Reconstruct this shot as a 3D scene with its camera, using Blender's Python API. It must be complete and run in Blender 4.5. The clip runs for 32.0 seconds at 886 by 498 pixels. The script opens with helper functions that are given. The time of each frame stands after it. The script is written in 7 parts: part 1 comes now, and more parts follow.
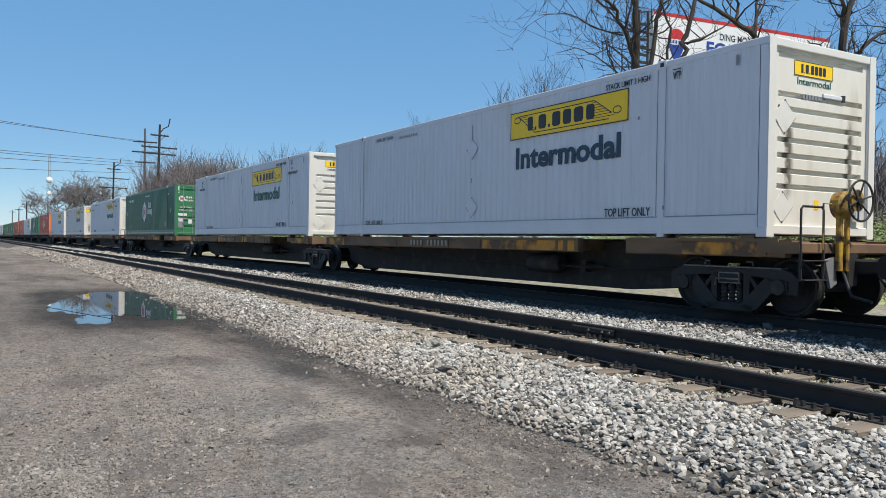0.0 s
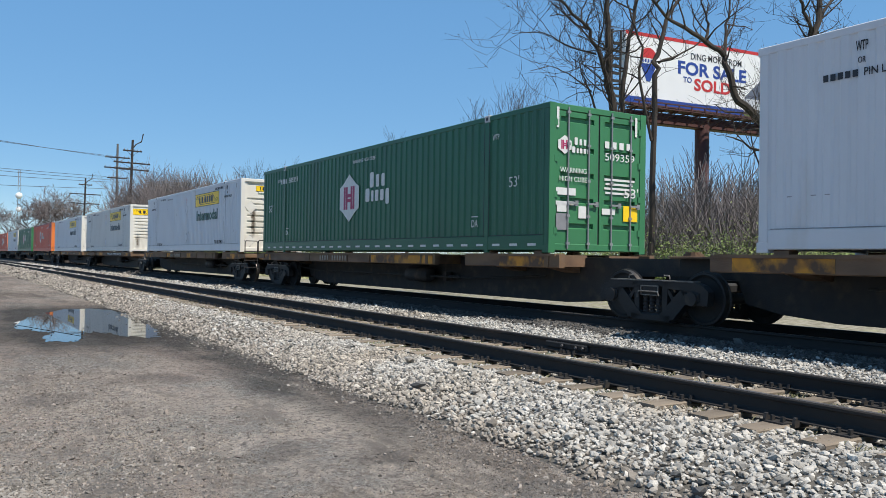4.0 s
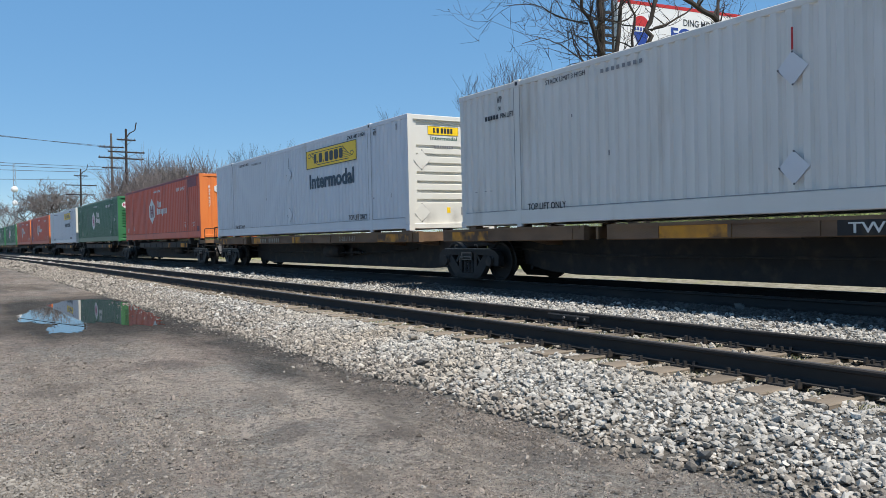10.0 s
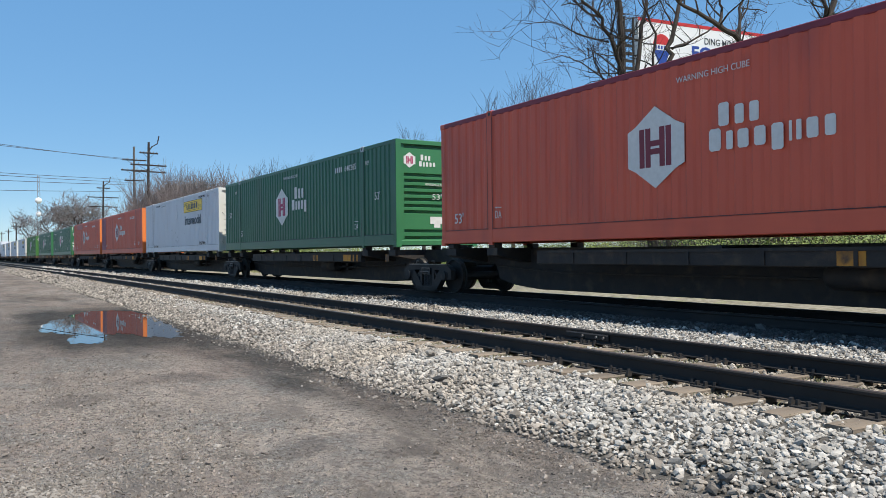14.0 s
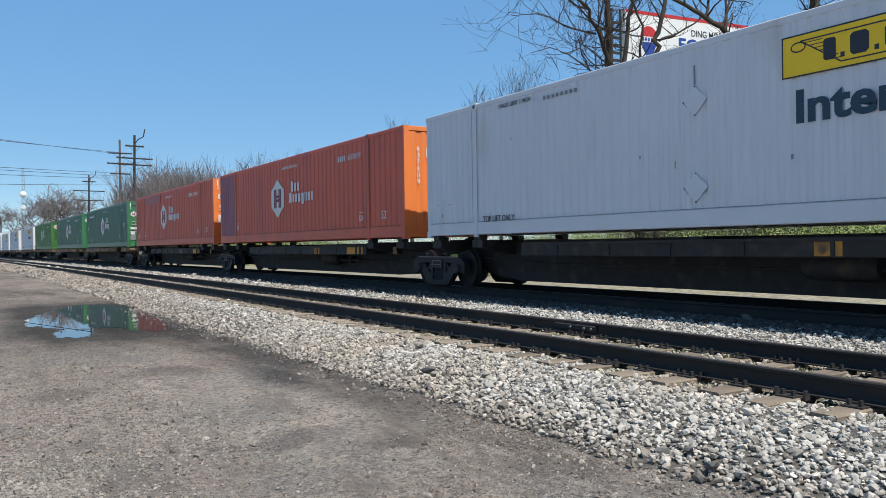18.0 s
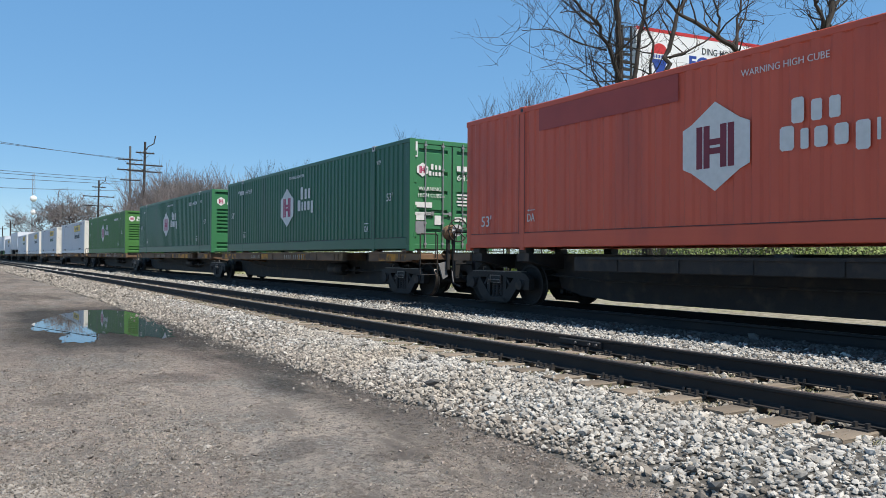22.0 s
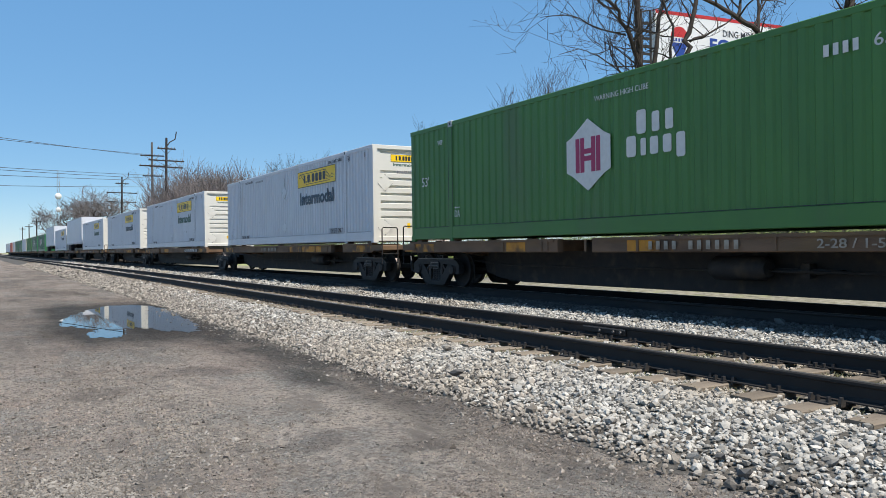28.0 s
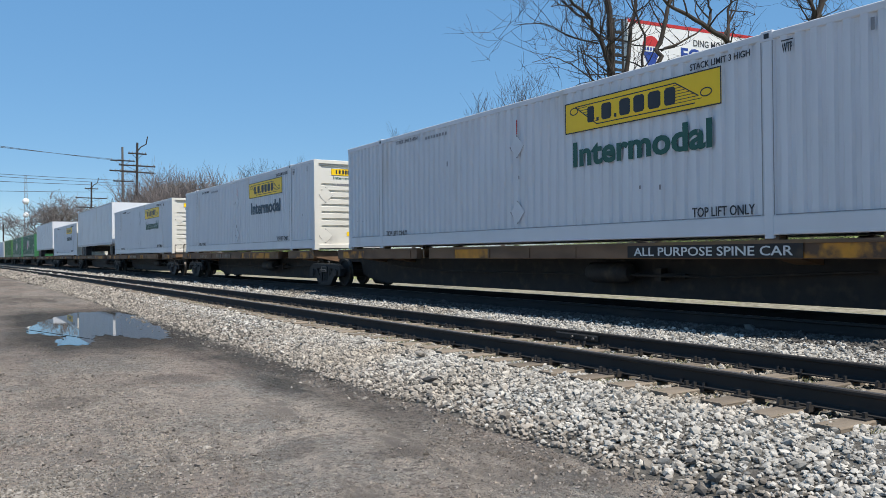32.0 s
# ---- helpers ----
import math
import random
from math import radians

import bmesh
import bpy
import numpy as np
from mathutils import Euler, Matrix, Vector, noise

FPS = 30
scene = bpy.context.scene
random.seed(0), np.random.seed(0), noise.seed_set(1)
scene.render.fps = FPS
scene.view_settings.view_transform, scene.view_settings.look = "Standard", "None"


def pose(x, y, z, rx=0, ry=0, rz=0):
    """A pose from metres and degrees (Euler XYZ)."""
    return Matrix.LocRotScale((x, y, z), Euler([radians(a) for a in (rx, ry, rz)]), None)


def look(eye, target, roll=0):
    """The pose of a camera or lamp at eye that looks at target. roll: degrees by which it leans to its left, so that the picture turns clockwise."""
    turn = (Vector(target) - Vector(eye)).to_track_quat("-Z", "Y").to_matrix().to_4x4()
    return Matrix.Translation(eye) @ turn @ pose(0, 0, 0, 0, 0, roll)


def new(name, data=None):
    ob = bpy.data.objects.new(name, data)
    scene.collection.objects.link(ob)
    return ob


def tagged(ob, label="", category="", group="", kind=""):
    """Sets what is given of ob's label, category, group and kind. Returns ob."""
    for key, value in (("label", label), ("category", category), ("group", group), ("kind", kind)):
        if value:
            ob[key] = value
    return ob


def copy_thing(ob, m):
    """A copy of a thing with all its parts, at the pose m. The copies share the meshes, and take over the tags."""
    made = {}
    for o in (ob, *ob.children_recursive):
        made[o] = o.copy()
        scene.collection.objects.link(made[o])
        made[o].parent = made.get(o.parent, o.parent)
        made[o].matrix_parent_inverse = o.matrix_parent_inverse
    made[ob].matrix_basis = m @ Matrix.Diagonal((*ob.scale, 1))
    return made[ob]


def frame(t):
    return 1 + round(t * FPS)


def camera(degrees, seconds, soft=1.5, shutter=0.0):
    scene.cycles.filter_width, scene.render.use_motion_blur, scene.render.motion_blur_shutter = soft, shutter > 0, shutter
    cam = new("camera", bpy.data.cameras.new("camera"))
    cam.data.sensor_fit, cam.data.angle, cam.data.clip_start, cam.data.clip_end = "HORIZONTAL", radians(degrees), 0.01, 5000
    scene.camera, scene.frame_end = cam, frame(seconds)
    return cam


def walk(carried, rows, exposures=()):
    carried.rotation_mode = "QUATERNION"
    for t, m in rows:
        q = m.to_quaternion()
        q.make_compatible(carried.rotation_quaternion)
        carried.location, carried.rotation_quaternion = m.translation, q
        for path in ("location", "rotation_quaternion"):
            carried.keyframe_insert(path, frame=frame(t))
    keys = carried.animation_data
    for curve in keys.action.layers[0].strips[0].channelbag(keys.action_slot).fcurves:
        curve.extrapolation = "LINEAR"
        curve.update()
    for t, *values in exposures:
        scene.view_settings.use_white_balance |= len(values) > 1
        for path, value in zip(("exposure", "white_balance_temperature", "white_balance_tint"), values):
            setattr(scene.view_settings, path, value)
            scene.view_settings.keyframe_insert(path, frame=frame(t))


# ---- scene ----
# camera: hand-held by the trackside, nearly still
cam = camera(58.28, 32.0, soft=0.85)
PATH = [
    (0.0, -0.003, 0.018, 1.159, 89.50, -0.89, -29.93),
    (0.5, -0.006, 0.016, 1.159, 90.06, -1.13, -29.70),
    (1.0, -0.005, 0.012, 1.151, 90.53, -1.20, -29.58),
    (1.5, 0.000, 0.008, 1.146, 90.79, -0.86, -29.86),
    (2.0, -0.007, 0.012, 1.145, 91.00, -1.04, -30.78),
    (2.5, -0.006, 0.005, 1.149, 90.94, -0.79, -30.81),
    (3.0, -0.003, 0.003, 1.155, 90.72, -0.64, -31.13),
    (3.5, 0.005, -0.001, 1.156, 90.67, -0.78, -31.50),
    (5.5, 0.016, -0.002, 1.153, 90.64, -0.42, -33.01),
    (6.0, 0.026, -0.007, 1.151, 90.25, -0.49, -34.77),
    (6.5, 0.052, -0.024, 1.145, 89.99, -0.80, -36.43),
    (7.0, 0.016, -0.002, 1.143, 89.63, -0.63, -35.14),
    (7.5, 0.022, -0.007, 1.148, 89.32, -0.37, -33.86),
    (8.0, 0.016, -0.004, 1.148, 89.39, 0.09, -33.25),
    (8.5, 0.008, -0.003, 1.146, 89.49, 0.96, -32.27),
    (9.0, 0.001, -0.007, 1.144, 89.37, 1.49, -31.56),
    (9.5, -0.004, -0.001, 1.143, 89.20, 1.49, -32.04),
    (10.0, 0.006, -0.004, 1.144, 89.08, 1.34, -31.77),
    (10.5, 0.008, -0.000, 1.141, 89.06, 1.15, -32.97),
    (11.0, 0.039, -0.012, 1.142, 89.75, 0.09, -33.33),
    (11.5, -0.002, 0.008, 1.141, 90.55, -0.47, -33.62),
    (12.0, -0.012, 0.008, 1.146, 90.65, -0.31, -31.87),
    (12.5, -0.013, 0.002, 1.149, 90.87, 0.12, -31.37),
    (13.0, -0.012, 0.003, 1.148, 90.62, 0.38, -31.03),
    (13.5, -0.012, 0.004, 1.147, 90.51, 0.40, -30.71),
    (14.0, -0.010, 0.004, 1.150, 90.24, 0.64, -30.49),
    (14.5, -0.011, 0.004, 1.151, 90.32, 1.14, -30.38),
    (16.5, -0.007, -0.003, 1.147, 90.35, -0.14, -31.79),
    (17.0, -0.007, -0.006, 1.142, 90.21, 0.15, -33.21),
    (17.5, -0.008, -0.004, 1.143, 89.66, 0.74, -31.69),
    (18.0, -0.008, -0.004, 1.140, 89.70, 0.86, -31.33),
    (18.5, -0.012, -0.004, 1.143, 89.58, 1.07, -31.15),
    (19.0, -0.010, -0.007, 1.141, 89.64, 1.32, -31.19),
    (19.5, -0.008, -0.004, 1.143, 89.53, 1.14, -31.36),
    (20.0, -0.005, -0.006, 1.146, 89.69, -0.01, -31.46),
    (20.5, -0.006, -0.003, 1.145, 90.19, -0.95, -31.37),
    (21.0, -0.008, -0.001, 1.146, 90.34, -0.88, -30.92),
    (21.5, -0.008, -0.002, 1.144, 90.57, -0.66, -30.72),
    (22.0, -0.003, -0.005, 1.142, 90.60, -0.32, -30.84),
    (22.5, 0.005, -0.006, 1.136, 90.63, -0.28, -30.43),
    (23.0, 0.032, -0.027, 1.133, 90.48, -0.51, -33.65),
    (23.5, 0.005, -0.005, 1.142, 90.29, -0.19, -32.56),
    (24.0, -0.003, -0.006, 1.146, 90.31, 0.30, -31.07),
    (24.5, -0.005, -0.006, 1.146, 90.24, 0.41, -30.69),
    (25.0, -0.007, -0.003, 1.144, 90.05, 0.53, -30.15),
    (25.5, -0.005, -0.001, 1.148, 90.03, 0.77, -30.18),
    (27.5, -0.008, 0.007, 1.146, 89.88, 0.85, -29.39),
    (28.0, -0.008, 0.011, 1.148, 89.86, 0.72, -29.33),
    (28.5, -0.008, 0.011, 1.148, 90.02, 0.65, -29.28),
    (29.0, 0.003, -0.000, 1.142, 90.04, 0.60, -29.98),
    (29.5, -0.003, 0.009, 1.147, 89.95, 0.87, -30.26),
    (30.0, -0.002, 0.008, 1.148, 89.99, 0.84, -29.63),
    (30.5, 0.000, 0.005, 1.146, 90.06, 0.71, -30.09),
    (31.0, -0.000, 0.006, 1.147, 90.15, 0.81, -31.47),
    (31.5, -0.009, 0.009, 1.149, 90.32, 0.96, -30.29),
    (32.0, -0.009, 0.005, 1.149, 90.30, 0.65, -31.21),
]
walk(cam, [(t, pose(x, y, z, rx, ry, rz)) for t, x, y, z, rx, ry, rz in PATH], [(0.0, 0.13, 6500, 10), (3.0, 0.17, 6500, 10), (6.0, 0.2, 6500, 10), (7.2, 0.11, 6500, 10), (10.0, 0.15, 6500, 10), (13.0, 0.22, 6500, 10), (27.0, 0.22, 6500, 10), (29.0, 0.18, 6500, 10), (32.0, 0.15, 6500, 10)])

# daylight: clear spring noon, sun beyond the train, down the line
SUN = Vector((0.6, -2.3, 4.25)).normalized()
elev = math.asin(SUN.z)
sun = new("sun", bpy.data.lights.new("sun", "SUN"))
sun.data.energy, sun.data.angle, sun.data.color = 5.0, radians(0.5), (1.0, 0.945, 0.85)
sun.matrix_world = look(SUN * 60, (0, 0, 0))
world = bpy.data.worlds.new("world")
scene.world = world
world.use_nodes = True
wn = world.node_tree.nodes
sky = wn.new("ShaderNodeTexSky")
sky.sky_type, sky.sun_disc, sky.sun_elevation, sky.sun_rotation = "NISHITA", False, elev, math.atan2(SUN.x, SUN.y)
sky.altitude, sky.air_density, sky.dust_density, sky.ozone_density = 1200.0, 1.0, 0.0, 3.0
wn["Background"].inputs["Strength"].default_value = 0.15
clear = wn.new("ShaderNodeHueSaturation")      # a deep clear-day blue
clear.inputs["Hue"].default_value, clear.inputs["Saturation"].default_value = 0.497, 1.27
world.node_tree.links.new(sky.outputs[0], clear.inputs["Color"])
haze = wn.new("ShaderNodeMix")                  # thin even haze
haze.data_type = "RGBA"
haze.inputs[0].default_value, haze.inputs[7].default_value = 0.68, (1.85, 3.62, 5.85, 1)
world.node_tree.links.new(clear.outputs[0], haze.inputs[6])
up = wn.new("ShaderNodeTexCoord")               # paler at the horizon, deep blue overhead
rise = wn.new("ShaderNodeSeparateXYZ")
world.node_tree.links.new(up.outputs["Generated"], rise.inputs[0])
depth = wn.new("ShaderNodeValToRGB")
stops = depth.color_ramp.elements
stops[0].position, stops[0].color = 0.0, (0.98, 0.92, 0.83, 1)
stops[1].position, stops[1].color = 1.0, (0.26, 0.32, 0.38, 1)
for place, tone in ((0.1, (0.775, 0.772, 0.768, 1)), (0.3, (0.635, 0.705, 0.76, 1)), (0.6, (0.42, 0.49, 0.56, 1))):
    e = stops.new(place)
    e.color = tone
world.node_tree.links.new(rise.outputs[2], depth.inputs[0])
deep = wn.new("ShaderNodeMix")
deep.data_type, deep.blend_type = "RGBA", "MULTIPLY"
deep.inputs[0].default_value = 1.0
world.node_tree.links.new(haze.outputs[2], deep.inputs[6])
world.node_tree.links.new(depth.outputs[0], deep.inputs[7])
world.node_tree.links.new(deep.outputs[2], wn["Background"].inputs["Color"])

# ---- materials ----


def mat(name, color, rough=0.6, metal=0.0, dark=None, scale=6.0, amount=0.5, bump=0.0, bscale=60.0, stain=None, stain_scale=0.8, stain_lo=0.55,
        stain_hi=0.75, island=0.0, stretch=(1, 1, 1), detail=6.0, spec=None):
    """Painted, rusty or earthy surface: base and darker tone mixed by noise, stains at a second scale, fine relief."""
    m = bpy.data.materials.new(name)
    m.use_nodes = True
    n, l = m.node_tree.nodes, m.node_tree.links
    b = n["Principled BSDF"]
    b.inputs["Roughness"].default_value, b.inputs["Metallic"].default_value = rough, metal
    if spec is not None:
        b.inputs["Specular IOR Level"].default_value = spec
    co = n.new("ShaderNodeTexCoord")
    mp = n.new("ShaderNodeMapping")
    mp.inputs["Scale"].default_value = stretch
    l.new(co.outputs["Object"], mp.inputs["Vector"])
    t1 = n.new("ShaderNodeTexNoise")
    t1.inputs["Scale"].default_value, t1.inputs["Detail"].default_value = scale, detail
    l.new(mp.outputs[0], t1.inputs["Vector"])
    mix = n.new("ShaderNodeMix")
    mix.data_type = "RGBA"
    d = dark or tuple(c * 0.7 for c in color)
    mix.inputs[6].default_value, mix.inputs[7].default_value = (*color, 1), (*d, 1)
    r = n.new("ShaderNodeMapRange")
    r.inputs[1].default_value, r.inputs[2].default_value, r.inputs[4].default_value = 0.35, 0.72, amount
    l.new(t1.outputs[0], r.inputs[0])
    l.new(r.outputs[0], mix.inputs[0])
    out = mix.outputs[2]
    if stain:
        t2 = n.new("ShaderNodeTexNoise")
        t2.inputs["Scale"].default_value, t2.inputs["Detail"].default_value = stain_scale, 8
        l.new(mp.outputs[0], t2.inputs["Vector"])
        r2 = n.new("ShaderNodeMapRange")
        r2.inputs[1].default_value, r2.inputs[2].default_value = stain_lo, stain_hi
        l.new(t2.outputs[0], r2.inputs[0])
        mx = n.new("ShaderNodeMix")
        mx.data_type = "RGBA"
        mx.inputs[7].default_value = (*stain, 1)
        l.new(r2.outputs[0], mx.inputs[0])
        l.new(out, mx.inputs[6])
        out = mx.outputs[2]
    if island:
        g = n.new("ShaderNodeNewGeometry")
        o = n.new("ShaderNodeObjectInfo")
        add = n.new("ShaderNodeMath")
        add.operation = "ADD"
        l.new(g.outputs["Random Per Island"], add.inputs[0])
        l.new(o.outputs["Random"], add.inputs[1])
        fr = n.new("ShaderNodeMath")
        fr.operation = "FRACT"
        l.new(add.outputs[0], fr.inputs[0])
        rr = n.new("ShaderNodeMapRange")
        rr.inputs[3].default_value, rr.inputs[4].default_value = 1 - island, 1 + island
        l.new(fr.outputs[0], rr.inputs[0])
        hs = n.new("ShaderNodeHueSaturation")
        l.new(rr.outputs[0], hs.inputs["Value"])
        l.new(out, hs.inputs["Color"])
        out = hs.outputs[0]
    l.new(out, b.inputs["Base Color"])
    if bump:
        t3 = n.new("ShaderNodeTexNoise")
        t3.inputs["Scale"].default_value, t3.inputs["Detail"].default_value = bscale, 8
        l.new(mp.outputs[0], t3.inputs["Vector"])
        bp = n.new("ShaderNodeBump")
        bp.inputs["Strength"].default_value, bp.inputs["Distance"].default_value = bump, 0.02
        l.new(t3.outputs[0], bp.inputs["Height"])
        l.new(bp.outputs[0], b.inputs["Normal"])
    return m


M_WHITE = mat("white_paint", (0.66, 0.68, 0.72), 0.45, dark=(0.57, 0.58, 0.61), scale=1.5, amount=0.5, stain=(0.5, 0.46, 0.4), stain_scale=1.1, stain_lo=0.62, stain_hi=0.85, stretch=(1, 1, 0.25))
M_GREYWHITE = mat("yellowed_white_paint", (0.71, 0.7, 0.675), 0.5, dark=(0.61, 0.595, 0.56), scale=1.5, amount=0.6, stain=(0.45, 0.4, 0.33), stain_scale=1.1, stain_lo=0.6, stain_hi=0.85, stretch=(1, 1, 0.25))
# sunlit copy of white_paint for front ends, the sun's warmth in its colour
M_LIT_WHITE = mat("sunlit_white_paint", (0.72, 0.7, 0.64), 0.5, dark=(0.64, 0.61, 0.54), scale=2.2, amount=0.6, stain=(0.5, 0.4, 0.28), stain_scale=1.6, stain_lo=0.62, stain_hi=0.8, stretch=(1, 1, 0.25))
# rust runs over the same sun-warmed white
M_RUSTY_END = mat("rust_run_white_paint", (0.74, 0.71, 0.63), 0.55, dark=(0.64, 0.59, 0.5), scale=2.5, amount=0.7, stain=(0.36, 0.27, 0.17), stain_scale=1.3, stain_lo=0.6, stain_hi=0.85, stretch=(1, 1, 0.25))
M_WHITE_OLD = mat("weathered_white_paint", (0.74, 0.71, 0.63), 0.55, dark=(0.62, 0.58, 0.5), scale=2.5, amount=0.7, stain=(0.4, 0.33, 0.24), stain_scale=1.3, stain_lo=0.58, stain_hi=0.85, stretch=(1, 1, 0.25))
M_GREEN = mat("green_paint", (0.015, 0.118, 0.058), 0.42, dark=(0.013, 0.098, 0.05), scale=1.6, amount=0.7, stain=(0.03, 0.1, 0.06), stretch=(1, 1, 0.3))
# sunlit copy of green_paint, brightened for the ends that face the sun
M_LIT_GREEN = mat("sunlit_green_paint", (0.045, 0.195, 0.08), 0.45, dark=(0.034, 0.155, 0.068), scale=1.6, amount=0.7, stain=(0.05, 0.16, 0.07), stretch=(1, 1, 0.3))
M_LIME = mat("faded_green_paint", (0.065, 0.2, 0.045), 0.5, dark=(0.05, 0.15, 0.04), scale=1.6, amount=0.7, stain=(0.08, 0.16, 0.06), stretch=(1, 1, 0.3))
# one faded orange twice: reddened for the shaded sides, brightened for sunlit ends
M_SHADED_ORANGE = mat("shaded_faded_orange", (0.66, 0.115, 0.058), 0.5, dark=(0.54, 0.088, 0.05), scale=1.4, amount=0.7, stain=(0.45, 0.085, 0.055), stain_scale=0.9, stretch=(1, 1, 0.3))
M_LIT_ORANGE = mat("sunlit_faded_orange", (0.76, 0.215, 0.05), 0.5, dark=(0.63, 0.165, 0.045), scale=1.4, amount=0.7, stain=(0.36, 0.09, 0.04), stain_scale=0.9, stretch=(1, 1, 0.3))
M_OLDRED = mat("old_red_paint", (0.4, 0.06, 0.045), 0.5, dark=(0.33, 0.05, 0.04), scale=2, amount=0.7, stretch=(1, 1, 0.3))
M_CRIMSON = mat("dark_crimson_repaint", (0.22, 0.03, 0.05), 0.55, dark=(0.16, 0.025, 0.04), scale=2, amount=0.7, stretch=(1, 1, 0.3))
M_MAROON = mat("oxidised_purple_paint", (0.34, 0.13, 0.17), 0.6, dark=(0.27, 0.09, 0.11), scale=2, amount=0.7, stretch=(1, 1, 0.3))
M_YELLOW = mat("yellow_sign_paint", (0.95, 0.62, 0.008), 0.45, dark=(0.85, 0.54, 0.008), scale=4, amount=0.4)
M_INK = mat("black_lettering", (0.02, 0.022, 0.03), 0.5, dark=(0.03, 0.03, 0.04), scale=9)
M_NAVY = mat("navy_lettering", (0.012, 0.04, 0.075), 0.5, dark=(0.02, 0.07, 0.1), scale=9)
M_TEAL = mat("faded_green_lettering", (0.012, 0.085, 0.065), 0.5, dark=(0.02, 0.12, 0.09), scale=5)
M_LETTER = mat("white_lettering", (0.72, 0.72, 0.7), 0.5, dark=(0.55, 0.55, 0.52), scale=8)
M_DULL = mat("dusty_stencil_paint", (0.42, 0.37, 0.3), 0.7, dark=(0.26, 0.21, 0.16), scale=7, amount=0.9)
M_MAGENTA = mat("magenta_mark", (0.4, 0.03, 0.11), 0.5, dark=(0.33, 0.03, 0.1), scale=8)
M_GREYMARK = mat("grey_mark", (0.22, 0.22, 0.24), 0.5, dark=(0.3, 0.3, 0.3), scale=8)
M_FADE = mat("peeled_placard", (0.53, 0.55, 0.58), 0.5, dark=(0.42, 0.42, 0.42), scale=20, amount=0.9)
M_RED = mat("red_paint", (0.55, 0.03, 0.03), 0.5, scale=6)
M_BLUE = mat("blue_print", (0.02, 0.06, 0.3), 0.5, scale=6)
M_SILL = mat("rusty_sill_paint", (0.2, 0.12, 0.07), 0.75, dark=(0.09, 0.055, 0.035), scale=3, amount=0.9, stain=(0.2, 0.12, 0.05), stain_scale=2.0, stretch=(1, 0.3, 1), bump=0.2)
M_AMBER = mat("worn_yellow_paint", (0.64, 0.28, 0.02), 0.65, dark=(0.38, 0.16, 0.03), scale=4, amount=0.9, stain=(0.1, 0.055, 0.03), stain_scale=2.2, stain_lo=0.5, stain_hi=0.62)
M_STEEL = mat("grimy_black_steel", (0.019, 0.018, 0.019), 0.75, dark=(0.038, 0.031, 0.025), scale=5, amount=0.7, stain=(0.07, 0.05, 0.035), stain_scale=3.0, bump=0.2, bscale=30)
M_TRUCK = mat("dusty_cast_steel", (0.02, 0.0185, 0.018), 0.7, dark=(0.012, 0.0115, 0.0115), scale=7, amount=0.8, bump=0.3, bscale=25)
# paler steel for the trucks' edges, rods and hangers
M_PALE_EDGE = mat("pale_steel_edge", (0.24, 0.22, 0.2), 0.55, 0.3, dark=(0.06, 0.052, 0.045), scale=11, amount=0.9)
M_TREAD = mat("worn_wheel_steel", (0.12, 0.11, 0.1), 0.45, 0.8, dark=(0.05, 0.04, 0.035), scale=9, amount=0.8)
M_RAILSIDE = mat("dark_rail_steel", (0.016, 0.0155, 0.016), 0.85, dark=(0.028, 0.023, 0.02), scale=3, amount=0.7, stain=(0.06, 0.04, 0.03), stain_scale=2.0, stretch=(1, 0.2, 1))
M_RAILTOP = mat("worn_rail_head", (0.2, 0.19, 0.19), 0.45, 0.7, dark=(0.1, 0.09, 0.085), scale=4, amount=0.6, stretch=(1, 0.1, 1))
M_TIE = mat("weathered_tie_wood", (0.22, 0.178, 0.135), 0.85, dark=(0.11, 0.087, 0.068), scale=5, amount=0.8, stain=(0.3, 0.25, 0.19), stain_scale=2, stretch=(0.25, 1, 1), bump=0.5, bscale=30, island=0.3)
M_TOESTONE = mat("soiled_ballast", (0.35, 0.31, 0.265), 0.9, dark=(0.2, 0.176, 0.152), scale=9, amount=0.9, island=0.45, bump=0.3, bscale=40)
# ballast beside and under the train: its shade is put into the stone colour
M_SHADESTONE = mat("shaded_ballast", (0.1, 0.092, 0.084), 0.8, dark=(0.05, 0.046, 0.042), scale=9, amount=0.9, island=0.5, bump=0.3, bscale=40)
M_STONE = mat("limestone_ballast", (0.46, 0.437, 0.4), 0.85, dark=(0.28, 0.262, 0.234), scale=9, amount=0.8, island=0.42, bump=0.3, bscale=40, stain=(0.34, 0.29, 0.23), stain_scale=0.3, stain_lo=0.48, stain_hi=0.68)
M_GRAVEL = mat("pale_gravel", (0.33, 0.3, 0.23), 0.9, dark=(0.12, 0.11, 0.07), scale=7, amount=1.0, stain=(0.26, 0.27, 0.12), stain_scale=2.0, bump=0.8, bscale=20)
# far darker than its stones: shade of the gaps put into the bed's colour
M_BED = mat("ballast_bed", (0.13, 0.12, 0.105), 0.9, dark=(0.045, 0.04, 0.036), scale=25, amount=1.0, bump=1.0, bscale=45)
M_WOODPOLE = mat("pole_wood", (0.034, 0.028, 0.027), 0.85, dark=(0.022, 0.02, 0.019), scale=4, stretch=(1, 1, 0.15), bump=0.3)
M_BARK = mat("bark", (0.055, 0.043, 0.036), 0.9, dark=(0.035, 0.028, 0.023), scale=7, amount=0.9, stretch=(1, 1, 0.3), bump=0.6, bscale=20)
M_TWIG = mat("twig_bark", (0.19, 0.166, 0.162), 0.9, dark=(0.115, 0.098, 0.096), scale=2, amount=0.8, island=0.3)
